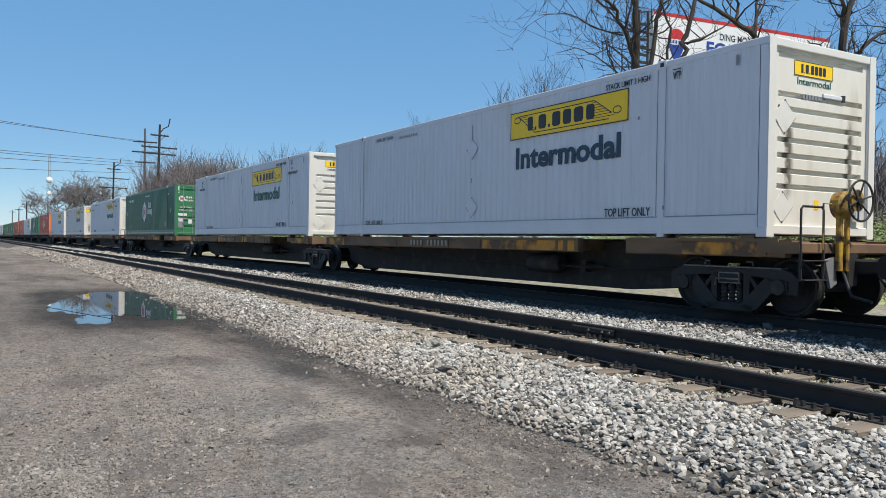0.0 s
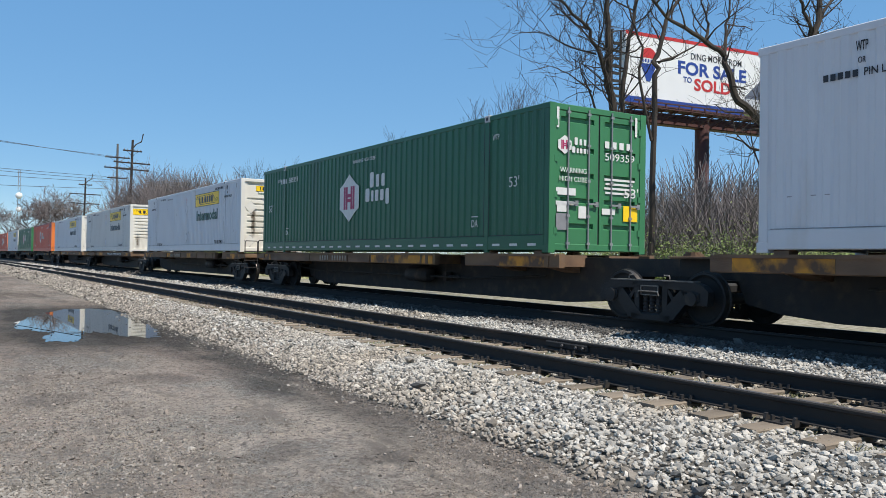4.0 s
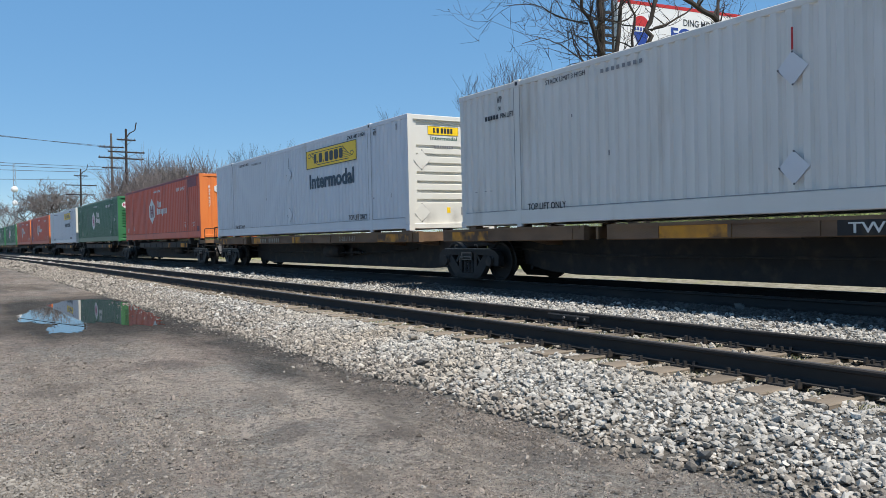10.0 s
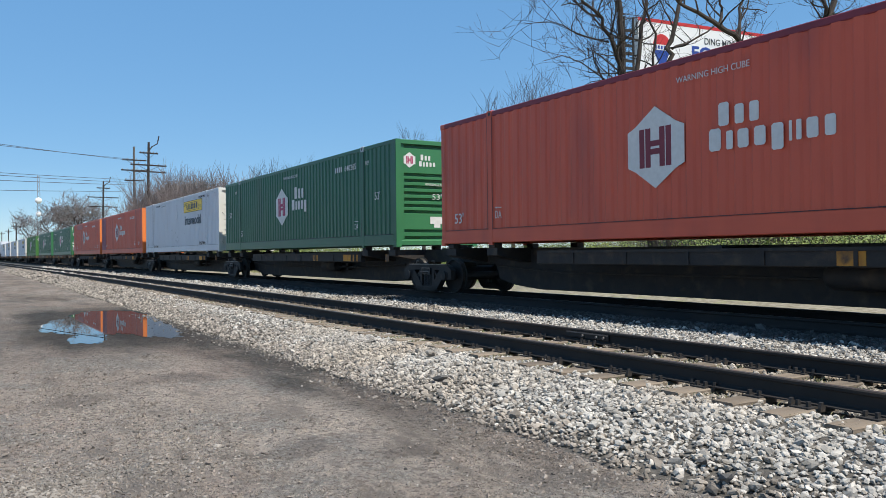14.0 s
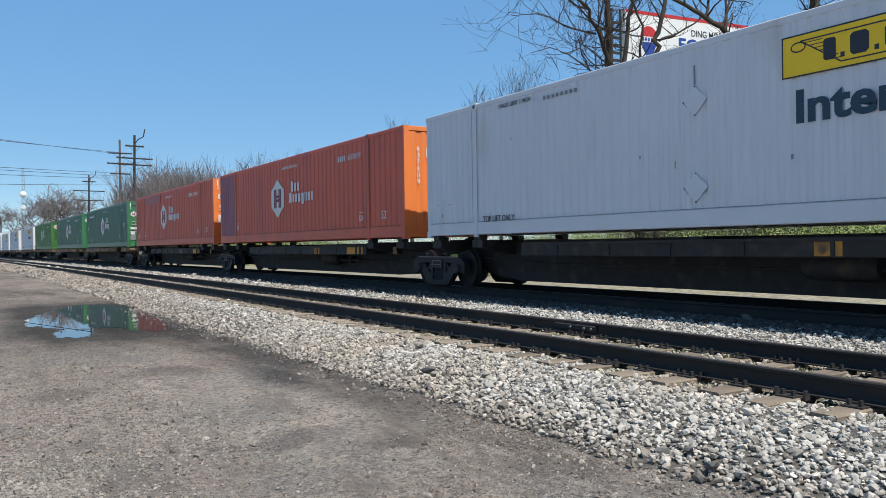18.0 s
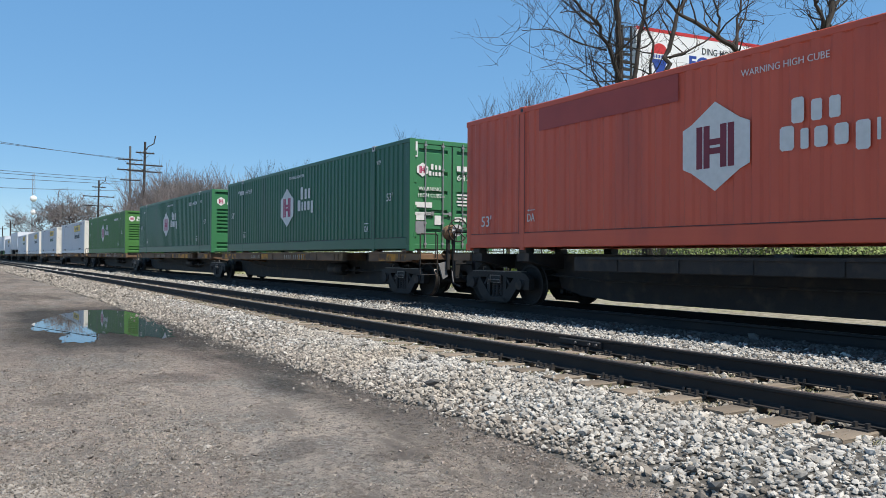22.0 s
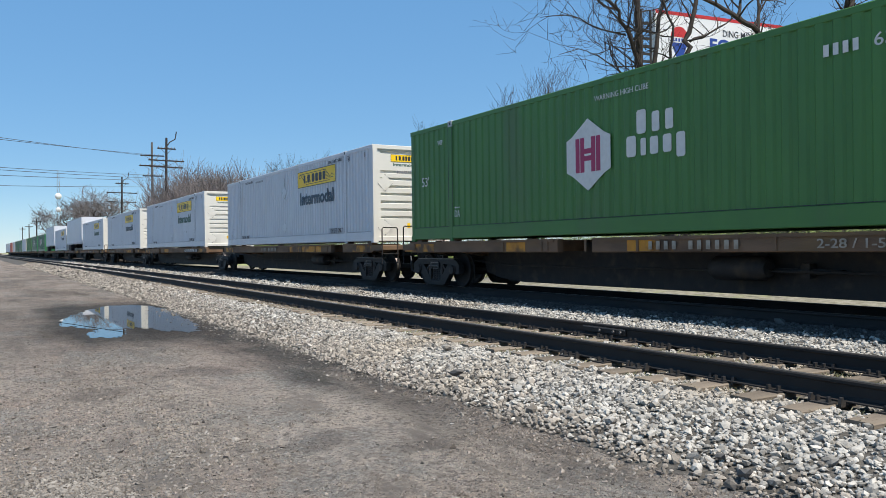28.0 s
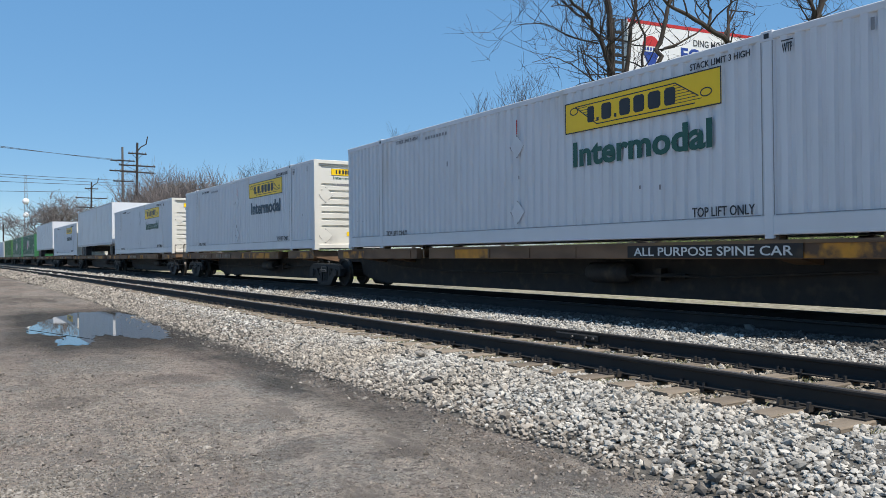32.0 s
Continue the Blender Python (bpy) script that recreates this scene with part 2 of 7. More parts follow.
M_LEAF = mat("spring_leaves", (0.2, 0.25, 0.07), 0.7, dark=(0.13, 0.18, 0.05), scale=0.6, amount=0.9, island=0.4)
M_GRASS = mat("dry_grass", (0.36, 0.36, 0.17), 0.9, dark=(0.24, 0.29, 0.09), scale=0.9, amount=1.0, stain=(0.34, 0.3, 0.22), stain_scale=0.35, bump=0.8, bscale=14)
M_GREY = mat("grey_metal", (0.3, 0.3, 0.31), 0.5, 0.3, scale=6)
M_BBPAPER = mat("billboard_paper", (0.78, 0.78, 0.78), 0.6, dark=(0.7, 0.7, 0.7), scale=0.7)
M_BBSTEEL = mat("brown_billboard_steel", (0.085, 0.03, 0.026), 0.7, dark=(0.06, 0.024, 0.02), scale=3)
M_SLATE = mat("slate_blue_print", (0.09, 0.11, 0.17), 0.6, dark=(0.14, 0.15, 0.18), scale=3, amount=0.9)
M_GLASSPRINT = mat("teal_print", (0.05, 0.22, 0.27), 0.6, dark=(0.12, 0.3, 0.33), scale=5, amount=0.9)
M_WIRE = mat("wire", (0.1, 0.11, 0.13), 0.6, scale=2)
M_DRUM = mat("brake_wheel_yellow", (0.5, 0.29, 0.03), 0.65, dark=(0.12, 0.07, 0.03), scale=9, amount=1.0, stain=(0.06, 0.045, 0.03), stain_scale=5.0, stain_lo=0.48, stain_hi=0.6)
M_PEBBLE = mat("lot_pebbles", (0.25, 0.216, 0.187), 0.95, dark=(0.15, 0.128, 0.11), scale=3, amount=0.9, island=0.6, spec=0.2)
M_GRITSTONE = mat("grey_gravel", (0.27, 0.247, 0.22), 0.95, dark=(0.16, 0.144, 0.127), scale=8, amount=0.9, island=0.45, spec=0.2)
M_STRAW = mat("dead_weeds", (0.3, 0.27, 0.17), 0.9, dark=(0.18, 0.19, 0.08), scale=3, amount=0.9, island=0.3)
M_WATER = mat("muddy_water", (0.035, 0.032, 0.027), 0.02, dark=(0.035, 0.03, 0.025), scale=0.6, bump=0.0)
M_DARKSTONE = mat("dark_stone", (0.13, 0.125, 0.12), 0.9, dark=(0.08, 0.075, 0.07), scale=12)


def rust_runs(m, columns, z0, z1, strength):
    """Adds soft brown runs down a paint: columns are (x, half width) in the thing's own space."""
    n, l = m.node_tree.nodes, m.node_tree.links
    b = n["Principled BSDF"]
    old = b.inputs["Base Color"].links[0].from_socket
    co = n.new("ShaderNodeTexCoord")
    sep = n.new("ShaderNodeSeparateXYZ")
    l.new(co.outputs["Object"], sep.inputs[0])
    t = n.new("ShaderNodeTexNoise")
    t.inputs["Scale"].default_value, t.inputs["Detail"].default_value = 7.0, 6
    l.new(co.outputs["Object"], t.inputs["Vector"])

    def calc(op, *a):
        c = n.new("ShaderNodeMath")
        c.operation = op
        for i, w in enumerate(a):
            if isinstance(w, (int, float)):
                c.inputs[i].default_value = w
            else:
                l.new(w, c.inputs[i])
        return c.outputs[0]

    wob = calc("MULTIPLY", calc("SUBTRACT", t.outputs[0], 0.5), 0.16)
    total = None
    for x, w in columns:
        near = calc("SUBTRACT", 1.0, calc("DIVIDE", calc("ABSOLUTE", calc("ADD", calc("SUBTRACT", sep.outputs[0], x), wob)), w))
        near = calc("MAXIMUM", near, 0.0)
        total = near if total is None else calc("MAXIMUM", total, near)
    span = n.new("ShaderNodeMapRange")
    span.inputs[1].default_value, span.inputs[2].default_value = z1 + 0.15, z1 - 0.25
    l.new(sep.outputs[2], span.inputs[0])
    foot = n.new("ShaderNodeMapRange")
    foot.inputs[1].default_value, foot.inputs[2].default_value = z0 - 0.1, z0 + 0.2
    l.new(sep.outputs[2], foot.inputs[0])
    fac = calc("MULTIPLY", calc("MULTIPLY", total, calc("MULTIPLY", span.outputs[0], foot.outputs[0])), calc("MULTIPLY", t.outputs[0], strength))
    fac = calc("MINIMUM", fac, 0.9)
    mx = n.new("ShaderNodeMix")
    mx.data_type = "RGBA"
    mx.inputs[7].default_value = (0.07, 0.045, 0.022, 1)
    l.new(fac, mx.inputs[0])
    l.new(old, mx.inputs[6])
    l.new(mx.outputs[2], b.inputs["Base Color"])
    return m


rust_runs(M_RUSTY_END, ((-0.76, 0.11), (0.72, 0.1)), 0.62, 1.75, 2.6)
rust_runs(M_LIT_WHITE, ((-0.7, 0.3), (0.1, 0.22), (0.85, 0.2)), 0.1, 0.5, 0.7)
rust_runs(M_WHITE_OLD, ((-0.82, 0.16), (0.75, 0.06), (-0.1, 0.08)), 0.2, 1.0, 1.6)


def dirt_material():
    """Dusty lot: pale grit, dark damp patches stretched along the ruts, small stones."""
    m = bpy.data.materials.new("dirt_lot")
    m.use_nodes = True
    n, l = m.node_tree.nodes, m.node_tree.links
    b = n["Principled BSDF"]
    b.inputs["Roughness"].default_value, b.inputs["Specular IOR Level"].default_value = 0.9, 0.25
    co = n.new("ShaderNodeTexCoord")

    def tex(scale, stretch, detail=8, rough=0.6):
        mp = n.new("ShaderNodeMapping")
        mp.inputs["Scale"].default_value = stretch
        l.new(co.outputs["Object"], mp.inputs["Vector"])
        t = n.new("ShaderNodeTexNoise")
        t.inputs["Scale"].default_value, t.inputs["Detail"].default_value, t.inputs["Roughness"].default_value = scale, detail, rough
        l.new(mp.outputs[0], t.inputs["Vector"])
        return t.outputs[0]

    def blend(fac, lo, hi, a, c):
        r = n.new("ShaderNodeMapRange")
        r.inputs[1].default_value, r.inputs[2].default_value = lo, hi
        l.new(fac, r.inputs[0])
        mx = n.new("ShaderNodeMix")
        mx.data_type = "RGBA"
        l.new(r.outputs[0], mx.inputs[0])
        if isinstance(a, tuple):
            mx.inputs[6].default_value = (*a, 1)
        else:
            l.new(a, mx.inputs[6])
        if isinstance(c, tuple):
            mx.inputs[7].default_value = (*c, 1)
        else:
            l.new(c, mx.inputs[7])
        return mx.outputs[2]

    def damp(fac, a, tone):
        mx = n.new("ShaderNodeMix")
        mx.data_type, mx.blend_type = "RGBA", "MULTIPLY"
        mx.inputs[7].default_value = (*tone, 1)
        l.new(fac, mx.inputs[0])
        l.new(a, mx.inputs[6])
        return mx.outputs[2]

    base = blend(tex(0.9, (1, 0.55, 1), 10, 0.65), 0.4, 0.6, (0.74, 0.635, 0.54), (0.58, 0.495, 0.42))
    base = blend(tex(0.4, (1, 0.5, 1), 8), 0.44, 0.6, base, (0.6, 0.48, 0.405))
    # trodden patches of grey grit
    grit = blend(tex(30, (1, 1, 1), 6, 0.8), 0.42, 0.6, (0.33, 0.302, 0.27), (0.68, 0.63, 0.565))
    base = blend(tex(0.6, (1, 0.7, 1), 9, 0.7), 0.5, 0.57, base, grit)
    # clods, pits and pale flecks
    base = blend(tex(4.5, (1, 0.9, 1), 10, 0.75), 0.51, 0.58, base, (0.42, 0.356, 0.303))
    base = blend(tex(11, (1, 0.9, 1), 9, 0.78), 0.53, 0.58, base, (0.7, 0.615, 0.535))
    base = blend(tex(18, (1, 0.9, 1), 8, 0.8), 0.53, 0.58, base, (0.24, 0.204, 0.175))
    base = blend(tex(45, (1, 1, 1), 6, 0.8), 0.54, 0.6, base, (0.33, 0.282, 0.242))
    base = blend(tex(1.5, (1, 0.3, 1), 9, 0.72), 0.54, 0.62, base, (0.37, 0.32, 0.277))
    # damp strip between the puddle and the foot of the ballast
    sep = n.new("ShaderNodeSeparateXYZ")
    l.new(co.outputs["Object"], sep.inputs[0])
    wob = tex(0.8, (1, 0.6, 1), 7)

    def ramp(src, a, c, e, f):
        r = n.new("ShaderNodeMapRange")
        r.inputs[1].default_value, r.inputs[2].default_value, r.inputs[3].default_value, r.inputs[4].default_value = a, c, e, f
        l.new(src, r.inputs[0])
        return r.outputs[0]

    def calc(op, p, q):
        c = n.new("ShaderNodeMath")
        c.operation = op
        for i, w in enumerate((p, q)):
            if isinstance(w, float):
                c.inputs[i].default_value = w
            else:
                l.new(w, c.inputs[i])
        return c.outputs[0]

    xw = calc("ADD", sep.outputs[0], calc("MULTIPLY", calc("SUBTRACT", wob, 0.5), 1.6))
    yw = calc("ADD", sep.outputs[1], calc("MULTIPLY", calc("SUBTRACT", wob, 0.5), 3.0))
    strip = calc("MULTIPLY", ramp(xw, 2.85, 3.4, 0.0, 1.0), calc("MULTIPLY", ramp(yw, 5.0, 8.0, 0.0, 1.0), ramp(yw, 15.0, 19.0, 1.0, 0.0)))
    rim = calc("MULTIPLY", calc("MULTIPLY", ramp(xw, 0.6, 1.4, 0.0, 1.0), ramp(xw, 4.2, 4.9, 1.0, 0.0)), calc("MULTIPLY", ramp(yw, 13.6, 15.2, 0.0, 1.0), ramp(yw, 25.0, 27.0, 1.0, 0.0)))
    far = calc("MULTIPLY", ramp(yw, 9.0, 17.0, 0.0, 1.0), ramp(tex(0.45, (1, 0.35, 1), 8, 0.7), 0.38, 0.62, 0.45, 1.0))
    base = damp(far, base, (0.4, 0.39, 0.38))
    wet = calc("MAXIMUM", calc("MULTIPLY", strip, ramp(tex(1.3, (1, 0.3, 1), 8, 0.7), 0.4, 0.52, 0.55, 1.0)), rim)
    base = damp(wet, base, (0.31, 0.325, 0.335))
    for hx, hy, hr in ((1.96, 6.44, 0.26), (2.3, 6.14, 0.22), (2.9, 5.6, 0.3), (0.9, 9.4, 0.4), (2.24, 10.5, 0.6), (4.0, 5.4, 0.3), (3.85, 4.6, 0.35)):
        dx = calc("MULTIPLY", calc("SUBTRACT", xw, hx), 0.8)
        dy = calc("MULTIPLY", calc("SUBTRACT", yw, hy), 0.8)
        rr = calc("ADD", calc("MULTIPLY", dx, dx), calc("MULTIPLY", dy, dy))
        base = blend(ramp(rr, hr * hr * 0.1, hr * hr, 0.5, 0.0), 0.0, 1.0, base, (0.16, 0.138, 0.122))
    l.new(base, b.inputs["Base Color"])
    bp = n.new("ShaderNodeBump")
    bp.inputs["Strength"].default_value, bp.inputs["Distance"].default_value = 1.0, 0.14
    lumps = calc("ADD", tex(20, (1, 1, 1), 9, 0.75), calc("MULTIPLY", tex(6.5, (1, 1, 1), 6, 0.6), 1.2))
    l.new(lumps, bp.inputs["Height"])
    l.new(bp.outputs[0], b.inputs["Normal"])
    return m


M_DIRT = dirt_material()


# ---- building kit ----


class Shape:
    """Collects boxes, prisms and turned pieces into one mesh."""

    def __init__(self):
        self.v, self.f, self.m = [], [], []

    def add(self, verts, faces, mi=0):
        o = len(self.v)
        self.v += [tuple(p) for p in verts]
        self.f += [tuple(i + o for i in f) for f in faces]
        self.m += [mi] * len(faces)
        return self

    def box(self, x0, x1, y0, y1, z0, z1, mi=0, c=0.0):
        """A box; c chamfers the edges that run along its longest side."""
        if c:
            s = (x1 - x0, y1 - y0, z1 - z0)
            k = s.index(max(s))
            a, b = [(1, 2), (0, 2), (0, 1)][k]
            lo, hi = (x0, y0, z0), (x1, y1, z1)
            ring = [(lo[a] + c, lo[b]), (hi[a] - c, lo[b]), (hi[a], lo[b] + c), (hi[a], hi[b] - c), (hi[a] - c, hi[b]), (lo[a] + c, hi[b]), (lo[a], hi[b] - c), (lo[a], lo[b] + c)]
            return self.prism(ring, k, lo[k], hi[k], mi)
        p = [(x, y, z) for z in (z0, z1) for y in (y0, y1) for x in (x0, x1)]
        return self.add(p, [(0, 2, 3, 1), (4, 5, 7, 6), (0, 1, 5, 4), (2, 6, 7, 3), (0, 4, 6, 2), (1, 3, 7, 5)], mi)

    def prism(self, ring, axis, a, b, mi=0):
        """A ring of points in the other two axes, drawn out along one axis."""
        def put(q, w):
            return {0: (w, q[0], q[1]), 1: (q[0], w, q[1]), 2: (q[0], q[1], w)}[axis]
        n = len(ring)
        verts = [put(q, a) for q in ring] + [put(q, b) for q in ring]
        faces = [tuple(range(n)), tuple(range(2 * n - 1, n - 1, -1))] + [(i, i + n, (i + 1) % n + n, (i + 1) % n) for i in range(n)]
        return self.add(verts, faces, mi)

    def tube(self, pts, r, n=6, mi=0):
        """A round bar along points; r is a radius or a list of radii."""
        pts = [Vector(p) for p in pts]
        rr = r if isinstance(r, (list, tuple)) else [r] * len(pts)
        o, verts, faces = len(self.v), [], []
        for i, p in enumerate(pts):
            d = (pts[min(i + 1, len(pts) - 1)] - pts[max(i - 1, 0)]).normalized()
            a = d.orthogonal().normalized() if i == 0 else (a - d * a.dot(d)).normalized()
            b = d.cross(a)
            verts += [p + (a * math.cos(t) + b * math.sin(t)) * rr[i] for t in (2 * math.pi * k / n for k in range(n))]
        for i in range(len(pts) - 1):
            faces += [(i * n + k, i * n + (k + 1) % n, (i + 1) * n + (k + 1) % n, (i + 1) * n + k) for k in range(n)]
        faces += [tuple(range(n - 1, -1, -1)), tuple(range((len(pts) - 1) * n, len(pts) * n))]
        return self.add(verts, faces, mi)

    def turn(self, prof, axis=0, n=28, at=(0, 0, 0), mi=0):
        """Turns a profile of (along, radius) round an axis."""
        verts, faces = [], []
        for a, r in prof:
            for k in range(n):
                t = 2 * math.pi * k / n
                q = (a, r * math.cos(t), r * math.sin(t))
                q = {0: q, 1: (q[1], q[0], q[2]), 2: (q[1], q[2], q[0])}[axis]
                verts.append((q[0] + at[0], q[1] + at[1], q[2] + at[2]))
        for i in range(len(prof) - 1):
            faces += [(i * n + k, i * n + (k + 1) % n, (i + 1) * n + (k + 1) % n, (i + 1) * n + k) for k in range(n)]
        return self.add(verts, faces, mi)

    def mesh(self, name, mats, smooth=False):
        me = bpy.data.meshes.new(name)
        me.from_pydata(self.v, [], self.f)
        for m in mats if isinstance(mats, (list, tuple)) else [mats]:
            me.materials.append(m)
        if any(self.m):
            me.polygons.foreach_set("material_index", self.m)
        bm = bmesh.new()
        bm.from_mesh(me)
        bmesh.ops.remove_doubles(bm, verts=bm.verts, dist=0.0002)
        bmesh.ops.recalc_face_normals(bm, faces=bm.faces)
        bm.to_mesh(me)
        bm.free()
        if smooth:
            me.shade_smooth()
            me.set_sharp_from_angle(angle=radians(40))
        me.update()
        return me


# rows of small strokes and strips that stay together
SMALL_MARKS = {"scroll_curl", "hatching", "ribbon_outline", "side_posts", "insulators", "spikes", "reflector_bars"}


def part(name, shape, material, parent=None, label="", at=None, smooth=False):
    """Links a shape (or a ready mesh) as one object under a thing or part."""
    me = shape.mesh(name, material, smooth) if isinstance(shape, Shape) else shape
    ob = new(name, me)
    if parent is not None:
        ob.parent = parent
    if at is not None:
        ob.matrix_basis = at
    if label:
        tagged(ob, label)
    elif name in SMALL_MARKS:
        tagged(ob, kind="stuff")
    return ob


LETTERS = {}


def lettering(body, width, height, bold=0.0):
    """A flat mesh of the words, fitted to width and height, centred."""
    key = (body, width, height, bold)
    if key not in LETTERS:
        cu = bpy.data.curves.new("lettering", "FONT")
        cu.body, cu.size, cu.offset, cu.resolution_u, cu.extrude = body, 1.0, bold, 3, 0.004
        ob = bpy.data.objects.new("lettering", cu)
        scene.collection.objects.link(ob)
        dg = bpy.context.evaluated_depsgraph_get()
        me = bpy.data.meshes.new_from_object(ob.evaluated_get(dg))
        bpy.data.objects.remove(ob)
        v = np.zeros(len(me.vertices) * 3)
        me.vertices.foreach_get("co", v)
        v = v.reshape(-1, 3)
        lo, hi = v.min(0), v.max(0)
        v[:, :2] = (v[:, :2] - (lo + hi)[:2] / 2) / np.maximum((hi - lo)[:2], 1e-6) * (width, height)
        v[:, 2] *= 0.5
        me.vertices.foreach_set("co", v.ravel())
        me.materials.clear()
        me.update()
        LETTERS[key] = me
    return LETTERS[key]


def words(body, width, height, material, bold=0.0, name="lettering"):
    me = lettering(body, width, height, bold).copy()
    me.materials.clear()
    me.materials.append(material)
    return me


# on a near side: text runs towards the front, faces the camera's side; on an end: faces the front
SIDE = Matrix(((0, 0, -1, 0), (-1, 0, 0, 0), (0, 1, 0, 0), (0, 0, 0, 1)))
FRONT = Matrix(((1, 0, 0, 0), (0, 0, -1, 0), (0, 1, 0, 0), (0, 0, 0, 1)))


def flat(shape_pts, depth=0.004):
    """A thin plate from points in the plane."""
    s = Shape()
    for ring in shape_pts:
        s.prism(ring, 2, 0.0, depth)
    return s


def rect(x0, x1, y0, y1):
    return [(x0, y0), (x1, y0), (x1, y1), (x0, y1)]


# ---- lines of the place ----
def bend(y):
    """How far the line swings to the west at y."""
    g = lambda v: 0.01125 * ((v - 30) + math.hypot(v - 30, 20))
    return g(y) - g(8)


def slope(y):
    return 0.01125 * (1 + (y - 30) / math.hypot(y - 30, 20))


X_TRAIN, Z_TRAIN = 11.02, 0.145    # middle of the far track, its rail tops
X_NEAR, Z_NEAR = 6.93, 0.0         # the near track
Z_DIRT = -0.45

# ---- ground and tracks ----


RUTS = (((3.75, 15.5), (3.72, 11.0), (3.78, 8.0), (3.5, 5.6), (2.9, 3.4)), ((2.1, 15.0), (2.2, 11.0), (2.25, 8.2), (2.05, 6.2), (1.4, 3.2)))


def rut_at(y, pts):
    """Where a wheel rut runs at y, or None past its ends."""
    for (xa, ya), (xb, yb) in zip(pts, pts[1:]):
        if yb <= y <= ya:
            return xb + (xa - xb) * (y - yb) / (ya - yb)
    return None


def dirt_h(x, y):
    """Height of the dirt lot: shallow wheel ruts, trodden lumps, and a hollow where the puddle stands."""
    flat_by_water = 1 - math.exp(-(((x - 2.6) / 2.0) ** 2 + ((y - 20) / 6.5) ** 2) ** 2)
    h = 0.03 * noise.noise((x * 0.35, y * 0.12, 0)) + 0.014 * noise.noise((x * 1.3, y * 0.9, 4))
    if -4 < x < 4.8 and 2 < y < 16:
        rough = 0.5 + 0.9 * max(0.0, noise.noise((x * 0.7, y * 0.5, 21)) + 0.25)
        h += rough * (0.012 * noise.noise((x * 3.1, y * 2.4, 6)) + 0.007 * noise.noise((x * 7.3, y * 6.1, 3)) + 0.0045 * noise.noise((x * 16, y * 14, 8)))
        for pts in RUTS:
            xr = rut_at(y, pts)
            if xr is not None:
                u = (x - xr - 0.12 * noise.noise((y * 0.8, xr, 5))) / 0.2
                h += (-0.03 * math.exp(-u * u) + 0.016 * math.exp(-(abs(u) - 1.7) ** 2 * 2)) * (0.6 + 0.6 * noise.noise((y * 0.7, x, 2)))
        for hx, hy, hr in ((1.96, 6.44, 0.2), (2.3, 6.14, 0.18), (2.9, 5.6, 0.2)):
            h -= 0.028 * math.exp(-(((x - hx) / hr) ** 2 + ((y - hy) / hr) ** 2))
    return Z_DIRT + flat_by_water * h


def ground_h(x, y):
    """Height of the ground at a distance x across the line (bend taken out)."""
    if x < 13.2:
        return dirt_h(x, y) if abs(x) < 14 and -12 < y < 60 else Z_DIRT
    return -0.42 + min(max((x - 13.2) / 12, 0), 1) * 0.7 + 0.05 * noise.noise((x * 0.3, y * 0.3, 9))


xs = sorted(set([-3000, -1200, -400, -150, -60, -30, -18] + [round(-12 + 0.3 * i, 2) for i in range(32)] + [round(-2.6 + 0.075 * i, 3) for i in range(97)] + [5.0, 6, 8, 10, 12, 13.2, 14, 15, 16, 18, 20, 23, 26, 30, 36, 45, 60, 100, 200, 500, 1200, 3000]))
ys = sorted(set([-3000, -1000, -300, -100, -50, -30, -20, -12] + [round(-8 + 0.3 * i, 2) for i in range(35)] + [round(2.5 + 0.075 * i, 3) for i in range(127)] + [round(12.1 + 0.25 * i, 2) for i in range(76)] + [32 + 1.5 * i for i in range(30)] + [80, 90, 105, 125, 150, 190, 250, 350, 600, 1200, 3000]))
gv = [(x - (bend(y) if 4 < x < 60 and y < 400 else bend(min(y, 400)) if 4 < x < 60 else 0), y, ground_h(x, y)) for y in ys for x in xs]
gf = [(j * len(xs) + i, j * len(xs) + i + 1, (j + 1) * len(xs) + i + 1, (j + 1) * len(xs) + i) for j in range(len(ys) - 1) for i in range(len(xs) - 1)]
gme = bpy.data.meshes.new("ground")
gme.from_pydata(gv, [], gf)
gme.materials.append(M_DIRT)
gme.materials.append(M_GRASS)
gme.materials.append(M_GRAVEL)
gme.polygons.foreach_set("material_index", [1 if xs[i] >= 18 else 2 if xs[i] >= 13.2 else 0 for j in range(len(ys) - 1) for i in range(len(xs) - 1)])
gme.shade_smooth()
ground = tagged(new("ground", gme), "bare grey-brown dirt lot with ruts beside the railway", "ground", kind="structure")

# ballast bed of both tracks, one sheet on the ground
PROFILE = [(3.85, -0.5), (4.25, -0.425), (5.0, -0.29), (5.45, -0.235), (6.2, -0.245), (6.9, -0.245), (7.7, -0.24), (8.3, -0.22), (8.75, -0.14), (9.35, -0.045), (9.7, -0.04),
           (10.3, -0.05), (11.0, -0.05), (11.8, -0.05), (12.4, -0.05), (12.9, -0.12), (13.9, -0.45)]


def bed_h(x):
    for (a, p), (b, q) in zip(PROFILE, PROFILE[1:]):
        if a <= x <= b:
            return p + (q - p) * (x - a) / (b - a)
    return -0.5


bys = [-60, -30, -15] + [-8 + 0.4 * i for i in range(150)] + [55 + 3 * i for i in range(40)] + [180, 200, 230, 270, 320, 400]
bxs = []
for (a, p), (b, q) in zip(PROFILE, PROFILE[1:]):
    k = max(1, round((b - a) / 0.2))
    bxs += [a + (b - a) * i / k for i in range(k)]
bxs.append(PROFILE[-1][0])
bv = []
